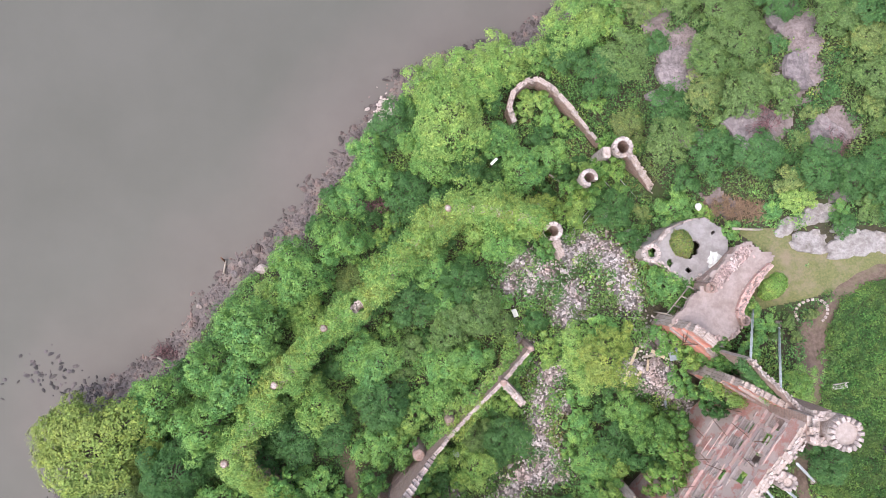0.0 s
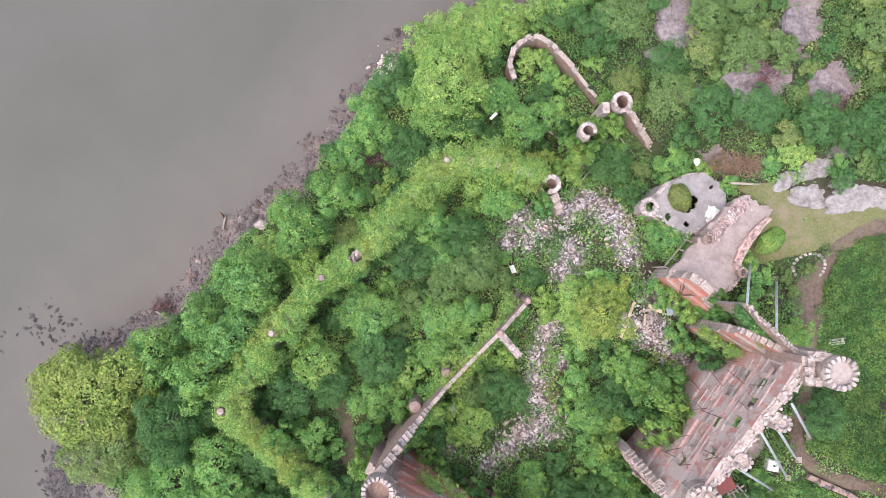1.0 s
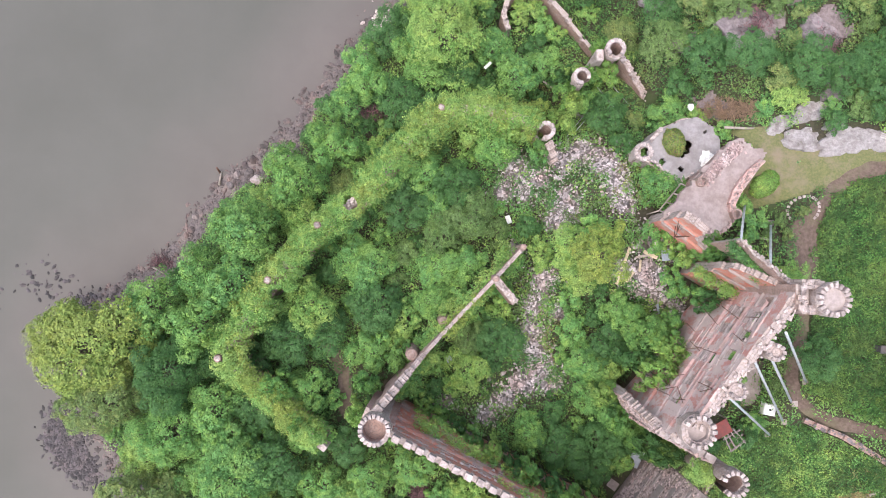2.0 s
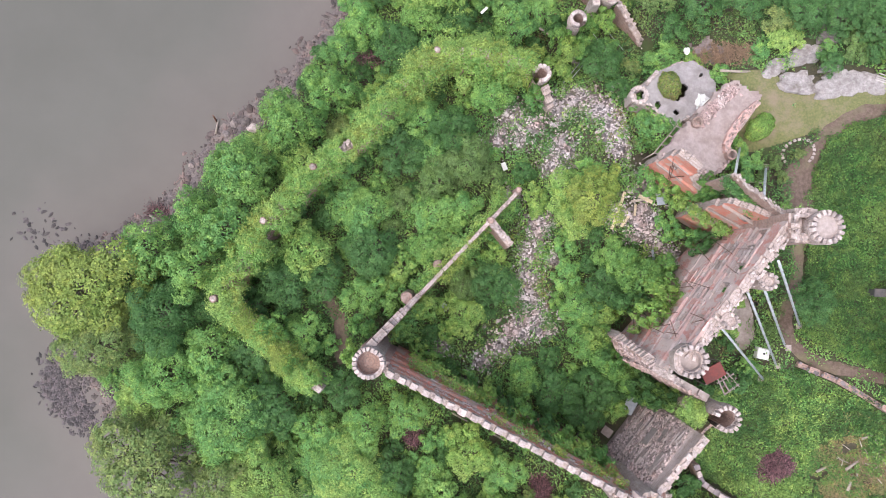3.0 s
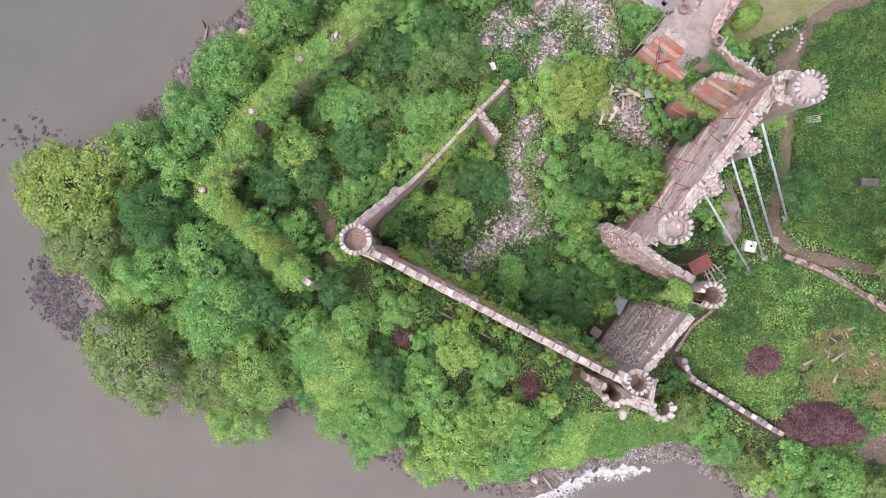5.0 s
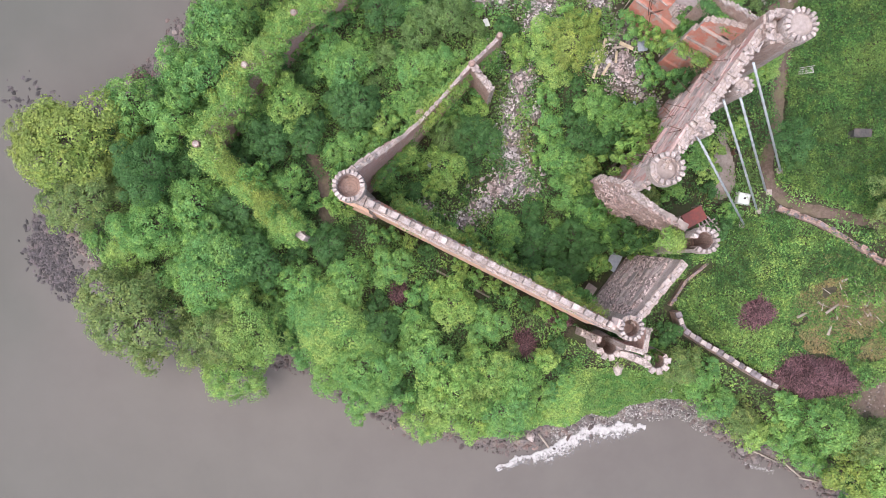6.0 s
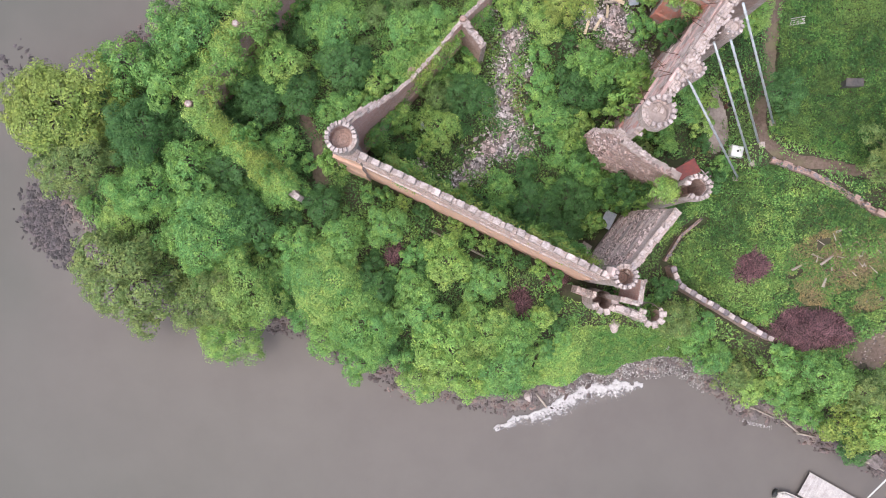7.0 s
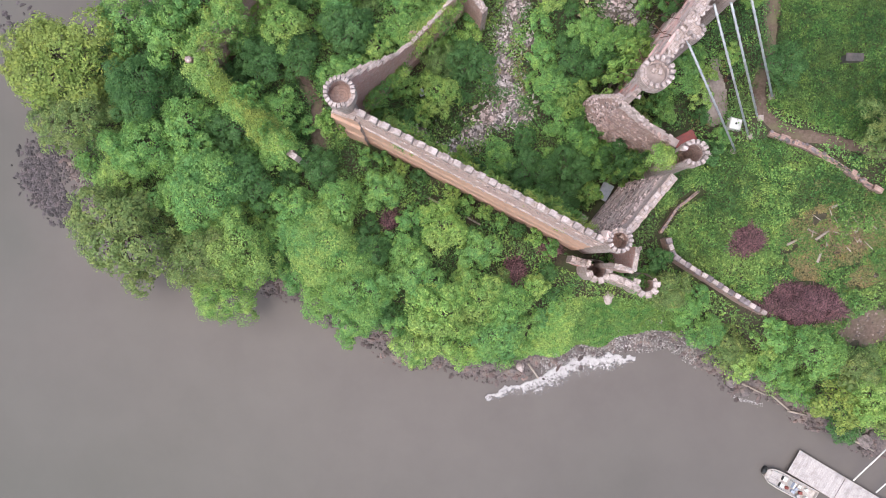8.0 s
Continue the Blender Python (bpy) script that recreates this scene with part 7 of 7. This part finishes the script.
def low_wall(name, label, line, top, th, stone_size, seed, merlons=False):
    w = thing(name, label, "low wall", "garden walls")
    for k, (a, b) in enumerate(zip(line[:-1], line[1:])):
        za, zb, span = z_at(*a) + 0.55, z_at(*b) + 0.55, math.dist(a, b)
        f = (lambda s, za=za, zb=zb, span=span: za + (zb - za) * s / span) if top is None else (lambda s: top)
        foot = min(za, zb) - 3.0 if top is None else top - 3.5
        wall("masonry", a, b, f, foot, setbacks((0, th, th)), [BANDED, BANDED, BANDED], w, (), seed + k, 0.6, 0.5)
        va, vb = Vector(a), Vector(b)
        n = max(2, round((vb - va).length / 0.78))
        turn = math.degrees(math.atan2(vb.y - va.y, vb.x - va.x))
        if merlons:
            for i in range(n):
                p = va.lerp(vb, (i + 0.5) / n)
                part("cap_stone", (MERLON if i % 2 else DARK_CAP)[i % 3], w, "", pose(p.x + math.sin(i * 5.1) * 0.06, p.y, top - (0.05 if i % 2 else 0.22), 2 * math.sin(i * 3), 0, turn + 4 * math.sin(i * 7)) @ Matrix.Diagonal((0.85, 0.8 if i % 2 else 0.95, 0.5, 1)))
        else:
            stones_along(w, a, b, f, int((vb - va).length * 2.6), seed + 50 + k, th * 0.8, "cap_stone", stone_size, DARK_BLOCKS)


low_wall("garden_wall", "low garden wall with alternating cap stones", [(31.6, -40.9), (32.4, -43.2), (33.7, -44.1), (41, -48.7), (43.6, -50.3)], 7.6, 0.28, (0.8, 1.2), 200, True)
low_wall("retaining_wall", "rough retaining wall below the dirt path", [(43.0, -28.4), (47.2, -30.2), (51.6, -32.9), (56, -35.5)], None, 0.32, (0.35, 0.95), 210)
low_wall("moat_wall", "narrow mossy wall edging the sunken passage", [(31.2, -40.2), (33.2, -37.2), (36.0, -35.0)], 6.4, 0.17, (0.35, 0.7), 220)
for (x, y, r, deg, cut, lab) in ((22.6, -44.9, 1.5, [(20, 175)], (20, 175, 6), "broken round water gate turret with wedge stones"), (28.3, -46.6, 1.55, [(25, 150)], (40, 140, 7), "hollow round water gate turret with wedge stones")):
    t = thing("gate_turret", lab, "tower", "water gate", at=(x, y, 0))
    ring("shaft", [(1.0, r * 0.95), (8.6, r * 0.85), (9.6, r * 0.9)], [STONE_WALL, BANDED, STONE_WALL], t, 20, (r * 0.55, 5), gap=cut, seed=int(x))
    crown_of(t, r * 0.8, 9.55, 9, (0.66, 0.85, 0.4), deg, int(y * -1), "wedge_stone")
gate_wall = thing("water_gate_wall", "stepped stone wall between the gate turrets", "low wall", "water gate")
wall("masonry", (24.0, -45.6), (27.0, -46.8), lambda s: 9.4, 2.0, setbacks((0, 0.5, 0.5)), [STONE_WALL, STONE_WALL, STONE_WALL], gate_wall, (), 230)
stones_along(gate_wall, (24.0, -45.6), (27.0, -46.8), lambda s: 9.5, 9, 231, 0.1, "cap_stone", (1.2, 1.8))
wall("wing", (20.0, -43.5), (21.8, -44.2), steps((0, 5.8), (1.9, 8.8)), 2.0, setbacks((0, 0.45, 0.45)), [BRICK_IN, BRICK_IN, STONE_WALL], gate_wall, (), 232)
stones_along(gate_wall, (20.0, -43.6), (21.8, -44.3), steps((0, 5.8), (1.9, 8.8)), 6, 233, 0.3, "cap_stone", (0.8, 1.4))

# hedges and flower beds of the terrace garden
def hedge(at, ra, rb, high, turn, name="hedge", label="clipped oval bush of bright green small leaves", kinds=("light",), seed=12):
    """A clipped oval bush: dense small leaves on a lumpy dome."""
    rs = np.random.RandomState(seed)
    e = rs.normal(size=(5200, 3))
    e[:, 2] = np.abs(e[:, 2])
    e /= np.linalg.norm(e, axis=1, keepdims=True)
    bump_ = 0.86 + 0.2 * vnoise(e[:, 0] * 4 + 9, e[:, 1] * 4 + e[:, 2] * 3, 1, 1)
    p = e * np.array((ra, rb, high)) * (bump_ * rs.uniform(0.9, 1.04, 5200))[:, None]
    h = thing(name, label, name, at=at, rz=turn)
    part("crown", leaf_mesh("crown", p, e + rs.normal(size=p.shape) * 0.45, rs.uniform(0.1, 0.2, 5200), [GREENS[k] for k in kinds], rs, rs.randint(0, len(kinds), 5200), 0.6), h)
    part("trunk", tube("trunk", (0, 0, -0.3), (0, 0, high * 0.6), 0.12, BARK, 7), h, "grey-brown bark")


hedge((37.7, -0.6, z_at(37.7, -0.6)), 2.1, 1.35, 1.5, 42)
hedge((27.5, 4.5, 12.2), 1.35, 1.75, 1.7, 20, "shrub", "round yellowish shrub rooted in the broken platform", ("yellow", "dry", "grey"), 14)
ring_bed = thing("stone_ring", "ring of stones round a garden bed", "garden bed")
for k in range(16):
    an = radians(-40 + k * 17)
    part("edge_stone", BLOCKS[k % 5], ring_bed, "", pose(42.2 + 1.6 * math.cos(an), -3.6 + 1.5 * math.sin(an), z_at(42.2 + 1.6 * math.cos(an), -3.6 + 1.5 * math.sin(an)), 0, 0, math.degrees(an)) @ Matrix.Diagonal((0.6, 0.75, 0.7, 1)))
for x, y, r, kind in ((41.8, -3.8, 0.8, "olive"), (39.6, -4.6, 0.9, "grey"), (38.0, -6.0, 0.9, "grey"), (40.2, -6.4, 0.8, "olive"), (52.6, 1.3, 1.0, "grey"), (36.0, -6.2, 1.1, "dark")):
    tree(x, y, r, kind, None)
for k, (a, b) in enumerate((((33.4, 6.2, 12.6), (37.0, 6.0, 12.7)), ((35.0, -6.4, 11.5), (39.4, -7.0, 11.6)))):
    tagged(new("log", tube("log", a, b, 0.16, WOOD, 7)), "pale barked log lying on the ground", "log", "loose logs")


# ---- brushwood and dead stems ----
def brush(name, label, cx, cy, ra, rb, high, count, mat, seed, length=(0.6, 1.8)):
    rs = np.random.RandomState(seed)
    V, F = [], []
    for k in range(count):
        an, q = rs.uniform(0, 2 * math.pi), math.sqrt(rs.rand())
        o = 0.82 + 0.22 * math.sin(2 * an + seed) + 0.14 * math.sin(5 * an + 2 * seed) + 0.1 * rs.normal()
        x, y = cx + ra * q * o * math.cos(an), cy + rb * q * o * math.sin(an)
        z = z_at_fast(x, y) + high * (1 - q * q) * rs.uniform(0.3, 1.0) * (0.35 + 1.3 * float(vnoise(x, y, 0.9, seed))) + 0.08
        t, lean = rs.uniform(0, 2 * math.pi), rs.uniform(-0.6, 0.6)
        d = np.array((math.cos(t), math.sin(t), lean)) * rs.uniform(*length) / 2
        w = np.array((-math.sin(t), math.cos(t), 0)) * rs.uniform(0.012, 0.036)
        u = np.array((0, 0, 1)) * rs.uniform(0.02, 0.05)
        p = np.array((x, y, z))
        i = len(V)
        V += [p - d - w, p - d + w, p - d + u, p + d - w * 0.5, p + d + w * 0.5, p + d + u * 0.5]
        F += [[i, i + 1, i + 4, i + 3], [i + 1, i + 2, i + 5, i + 4], [i + 2, i, i + 3, i + 5]]
    me = mesh(name, [tuple(v) for v in V], F, [mat])
    return tagged(new(name, me), label, "brushwood", kind="stuff")


LAND_X, LAND_Y = np.arange(-60, 70, 1.0), np.arange(-75, 45, 1.0)
LAND_Z = land(*np.meshgrid(LAND_X, LAND_Y, indexing="ij"))


def z_at_fast(x, y):
    return float(LAND_Z[int(np.clip(round(x + 60), 0, len(LAND_X) - 1)), int(np.clip(round(y + 75), 0, len(LAND_Y) - 1))])


brush("brush_pile", "round pile of purple-brown cut brushwood", 41.4, -41.3, 2.2, 2.3, 1.6, 2600, TWIG, 1)
brush("brush_pile", "large spreading pile of dead brushwood", 48.0, -49.0, 4.9, 3.2, 2.3, 6500, TWIG, 2)
brush("dry_brush", "reddish dead stems beside the platform", 34.6, 8.6, 3.2, 1.8, 0.9, 900, STRAW, 3)
brush("dry_brush", "dark dead brush among the shrubs", 13.1, -45.0, 1.6, 1.8, 1.6, 1100, TWIG, 4)
brush("dry_brush", "brown dead brush below the battlements", -3.2, -38.3, 1.4, 1.3, 1.4, 800, TWIG, 5)
brush("dry_brush", "reddish dead brush at the foot of the battlements", 17.8, -42.0, 2.2, 1.2, 1.2, 1000, TWIG, 11)
brush("dry_brush", "dead sticks on the bare slope", 52, -40.5, 4.5, 3.0, 0.3, 500, STRAW, 6)
brush("dry_brush", "dead sticks on the northern rocks", 37, 19, 2.6, 3.0, 0.5, 350, TWIG, 7)
brush("dry_brush", "grey dead branches in the western thicket", -9.4, 10.4, 2.4, 1.6, 3.2, 320, TWIG, 8)
brush("dry_brush", "purple brush on the rocky slope", 44.8, 15.4, 2.6, 3.0, 0.6, 600, TWIG, 9)
brush("driftwood", "driftwood sticks thrown up on the shore", -38, -8.8, 2.4, 1.2, 0.2, 160, TWIG, 10)
rnd = random.Random(33)
for x, y, turn, l in ((47.4, -41.2, 25, 2.6), (50.3, -40.3, 35, 3.0), (53.2, -40.2, -60, 3.0), (51.4, -37.0, 20, 1.8), (50, -43, 70, 2.0), (2.6, -35.9, -28, 2.8), (7.7, -38.5, -30, 2.4), (16.0, -58.6, -55, 2.4), (-38.2, -9.9, -30, 1.8), (45.6, -61.0, -25, 3.4), (51.4, -64.2, -12, 2.6), (49.2, -62.8, -42, 3.2), (60.4, -68.6, -28, 3.0), (-30, 2.6, 80, 2.0)):
    z = max(z_at(x, y), 0) + 0.18
    d = Vector((math.cos(radians(turn)), math.sin(radians(turn)), rnd.uniform(-0.04, 0.04))) * l / 2
    log = tagged(new("log", tube("log", Vector((x, y, z)) - d, Vector((x, y, z)) + d, 0.17, WOOD, 7, 0.12)), "weathered grey log lying on the ground", "log", "loose logs")
for k in range(22):
    x, y = rnd.gauss(50.8, 2.2), rnd.gauss(-40.2, 1.8)
    turn, l = rnd.uniform(0, 180), rnd.uniform(0.7, 2.0)
    z = z_at(x, y) + 0.3
    d = Vector((math.cos(radians(turn)), math.sin(radians(turn)), rnd.uniform(-0.15, 0.15))) * l / 2
    tagged(new("stick", tube("stick", Vector((x, y, z)) - d, Vector((x, y, z)) + d, 0.07, WOOD, 5, 0.04)), "pale dead stick lying on the trampled slope", "stick", "sticks on the slope")
post = thing("mooring_post", "leaning dark timber post in the shallows", "post", at=(-30.1, 3.3, -0.3))
part("pole", tube("pole", (0, 0, 0), (0.1, 0.5, 2.0), 0.16, RUST, 8, 0.12), post)

# ---- debris in the court ----
for k, (a, b, w, m) in enumerate((((22.7, -7.7), (21.4, -12.1), 0.34, FRESH), ((23.2, -10.6), (22.5, -11.8), 0.3, FRESH), ((23.4, -8.9), (25.4, -8.6), 0.3, WOOD), ((24.4, -8.2), (26.0, -9.0), 0.4, FRESH), ((24.0, -9.2), (23.9, -10.6), 0.25, FRESH), ((20.6, -13.0), (21.8, -13.4), 0.6, FRESH), ((26.8, -14.6), (27.2, -15.8), 0.3, SLATE))):
    va, vb = Vector((*a, z_at(*a) + 0.55)), Vector((*b, z_at(*b) + 0.5))
    ob = tagged(new("plank", box("plank", ((vb - va).length, w, 0.14), m, 0.02, 0.02, k)), "pale sawn plank on the rubble" if m == FRESH else "grey weathered plank on the rubble", "plank", "loose planks")
    ob.matrix_basis = Matrix.Translation((va + vb) / 2) @ pose(0, 0, 0, 0, -math.degrees(math.atan2(vb.z - va.z, (vb - va).xy.length)), math.degrees(math.atan2(vb.y - va.y, vb.x - va.x)))
for k, (x, y, a, b, turn, m, lab) in enumerate(((25.0, -34.7, 1.5, 2.3, -28, SLATE, "blue-grey fallen roof sheet"), (22.1, -38.2, 1.3, 1.1, -35, CONCRETE, "ribbed grey grate on the ground"), (27.0, -8.6, 1.1, 1.5, 8, SLATE, "blue slatted crate lid on the rubble"), (8.7, -3.8, 0.6, 1.0, 20, WHITE, "small white sheet in the undergrowth"), (1.0, -21.8, 0.7, 1.0, 30, SLATE, "blue-grey sheet in the undergrowth"))):
    s = thing("metal_sheet", lab, "sheet", "fallen sheets", at=(x, y, z_at(x, y) + 0.75), rz=turn)
    part("sheet", box("sheet", (a, b, 0.06), m, 0.015, 0.04, k), s)
    for i in range(4):
        part("rib", box("rib", (0.06, b * 0.96, 0.05), m, 0.01), s, "", pose(-a * 0.36 + a * 0.24 * i, 0, 0.05))

# ---- the landing stage and the boat ----
dock = thing("floating_dock", "bleached plank landing stage on floats", "dock")
da, db = Vector((51.6, -69.1, 0)), Vector((57.6, -72.7, 0))
u = (db - da).normalized()
v = Vector((u.y, -u.x, 0))
turn = math.degrees(math.atan2(u.y, u.x))
board = box("deck_board", (0.285, 3.35, 0.06), DECK, 0.012)
for sec in range(2):
    o = da + u * (7.15 * sec)
    for k in range(24):
        p = o + u * (0.16 + 0.295 * k) + v * 1.7
        part("deck_board", board, dock, "", pose(p.x, p.y, 0.55, 0, 0, turn))
    for off in (0.05, 3.35):
        p = o + u * 3.55 + v * off
        part("edge_beam", box("edge_beam", (7.1, 0.14, 0.3), WOOD, 0.02), dock, "", pose(p.x, p.y, 0.3, 0, 0, turn))
    for w in (1.2, 5.8):
        p = o + u * w + v * 1.7
        part("float", box("float", (1.6, 3.0, 0.6), BLACK, 0.08), dock, "black plastic float", pose(p.x, p.y, -0.25, 0, 0, turn))
for k, (a, b) in enumerate((((58.6, -73.1, 0.75), (63.4, -66.9, 2.6)), ((61.6, -74.7, 0.75), (66.8, -68.4, 2.6)))):
    g = thing("gangway_rail", "white steel beam of the gangway to the dock", "gangway", "gangway beams")
    part("beam", tube("beam", a, b, 0.1, WHITE, 8), g)


def boat(at, turn):
    b = thing("motor_boat", "scuffed pale open workboat moored at the dock", "boat", at=at, rz=turn)
    length, half = 7.4, 1.16
    st = [(0.0, 0.55), (0.12, 0.62), (0.75, 1.05), (2.0, half), (5.5, half), (length, half * 0.96)]

    def loop(scale, z):
        return [(x, y * scale, z) for x, y in st] + [(x, -y * scale, z) for x, y in reversed(st)]

    n = len(st) * 2
    V = loop(0.7, -0.25) + loop(1.0, 0.75) + [(max(x, 0.14) if x < 1 else min(x, length - 0.12), y * 0.86, 0.75) for x, y, z in loop(1.0, 0)] + [(max(x, 0.2) if x < 1 else min(x, length - 0.14), y * 0.82, 0.28) for x, y, z in loop(1.0, 0)]
    F = [list(range(n))[::-1]]
    for j in range(3):
        F += [[j * n + k, j * n + (k + 1) % n, (j + 1) * n + (k + 1) % n, (j + 1) * n + k] for k in range(n)]
    F.append(list(range(3 * n, 4 * n)))
    part("hull", mesh("hull", V, F, [BOAT]), b)
    deck = part("foredeck", box("foredeck", (1.5, 1.62, 0.08), BOAT, 0.03), b, "bleached boarded foredeck", pose(1.42, 0, 0.6))
    part("bow_deck", box("bow_deck", (0.52, 1.1, 0.08), BOAT, 0.03), b, "pale bow deck", pose(0.43, 0, 0.6))
    for k in range(8):
        part("deck_board", box("deck_board", (1.46, 0.16, 0.03), DECK, 0.008), deck, "", pose(0, -0.7 + 0.2 * k, 0.1))
    for y in (0.48, -0.48):
        seat = part("seat", box("seat", (0.75, 0.6, 0.5), WHITE, 0.08), b, "white padded seat", pose(2.6, y, 0.28))
        part("seat_back", box("seat_back", (0.14, 0.6, 0.75), BLACK, 0.04), seat, "black seat back", pose(-0.45, 0, 0))
    console = part("console", box("console", (0.6, 0.8, 0.95), WHITE, 0.06), b, "white console", pose(3.7, 0.3, 0.28))
    part("windscreen", box("windscreen", (0.05, 0.8, 0.35), SLATE, 0.01), console, "grey windscreen", pose(-0.3, 0, 0.92, 0, 20, 0))
    part("bag", boulder("bag", RED, 4, 0.6, 2), b, "red bag", pose(3.5, -0.45, 0.45) @ Matrix.Diagonal((0.3, 0.22, 0.3, 1)))
    for k, (x, y, m) in enumerate(((4.9, 0.5, WHITE), (5.4, -0.2, RED), (5.9, 0.55, WHITE), (4.6, 0.0, SLATE), (6.3, -0.5, WHITE), (5.2, -0.7, DECK))):
        part("crate", box("crate", (0.45, 0.38, 0.3 + 0.05 * k), m, 0.03, 0.03, k), b, "piled deck gear", pose(x, y, 0.28, 0, 0, 25 * k))
    part("cool_box", box("cool_box", (0.6, 0.4, 0.4), SLATE, 0.04), b, "blue cool box", pose(4.4, -0.5, 0.28))
    part("outboard", box("outboard", (0.45, 0.4, 0.9), BLACK, 0.1), b, "black outboard motor", pose(length + 0.1, 0, 0.2))
    for y in (1.02, -1.02):
        part("rail", tube("rail", (0.9, y * 0.8, 0.95), (6.5, y, 0.95), 0.03, STEEL, 6), b, "thin grab rail")
    # a black rounded lump just ahead of the bow, low over the water
    part("bow_lump", boulder("bow_lump", BLACK, 5, 1.0, 2), b, "black rounded lump at the bow", pose(-0.2, 0.2, 0.3) @ Matrix.Diagonal((0.26, 0.6, 0.4, 1)))


boat((47.0, -72.1, 0), -28.5)

# ---- breaking wave in the cove ----
rs = np.random.RandomState(55)
WAVE = np.array([(9.6, -62.1), (10.8, -61.5), (13.0, -60.2), (17.1, -59.3), (19.0, -58.0), (21.2, -56.8), (24.3, -56.2), (27.0, -56.1), (28.9, -56.7)])


def surf(x, y):
    """How thick the foam lies: dense along the crest, thinning out behind it."""
    front = np.interp(x, WAVE[:, 0], WAVE[:, 1]) + 0.9 * (vnoise(x, y, 0.7, 1) - 0.5)
    back = np.interp(x, (9, 12, 15, 19, 23, 27, 29), (0.6, 1.6, 2.7, 3.6, 3.5, 3.3, 1.4))
    q = (front - y) / back
    return np.clip(np.minimum(q * 6, 1 - q), 0, 1) * ((x > 9.4) & (x < 29.8))


def foam_material():
    """Foam that tears into lace where it is thin: noise cuts it open."""
    m, n, l, p = graph("torn_foam")
    at = n.new("ShaderNodeAttribute")
    at.attribute_name = "thick"
    fine = noisy(n, l, 3.2, 5.0, 0.28, 0.72, 0.7)
    q = n.new("ShaderNodeMath")
    q.operation = "MULTIPLY_ADD"
    l.new(at.outputs["Fac"], q.inputs[0])
    q.inputs[1].default_value = 1.35
    l.new(fine, q.inputs[2])
    r = n.new("ShaderNodeMapRange")
    r.inputs[1].default_value, r.inputs[2].default_value = 0.86, 1.4
    l.new(q.outputs[0], r.inputs[0])
    l.new(r.outputs[0], p.inputs["Alpha"])
    l.new(mixed(n, l, (0.46, 0.435, 0.44), (0.34, 0.315, 0.32), noisy(n, l, 2.0, 4.0, 0.35, 0.65)), p.inputs["Base Color"])
    p.inputs["Roughness"].default_value = 0.8
    bumped(n, l, p, fine, 0.6, 0.08)
    return m


foam_mesh = sheet("foam", np.arange(8.5, 30, 0.12), np.arange(-64, -55, 0.12), lambda x, y: 0.04 + 0.2 * surf(x, y), [foam_material()], lambda x, y: surf(x, y) > 0)
co = np.empty(len(foam_mesh.vertices) * 3, "f")
foam_mesh.vertices.foreach_get("co", co)
co = co.reshape(-1, 3)
foam_mesh.attributes.new("thick", "FLOAT", "POINT").data.foreach_set("value", surf(co[:, 0].astype(float), co[:, 1].astype(float)).astype("f"))
tagged(new("foam", foam_mesh), "white foam of a small wave breaking in the cove", "foam", kind="stuff")
fx = np.concatenate([rs.uniform(43, 47, 160)])
fy = np.interp(fx, (43, 45, 47), (-62.2, -62.7, -63.2)) + rs.normal(size=160) * 0.15
scatter("foam", "streak of thin foam along the rocks", "foam", fx, fy, np.full(160, 0.03), rs.uniform(0.03, 0.08, 160), [FOAM], rs, 0.3)
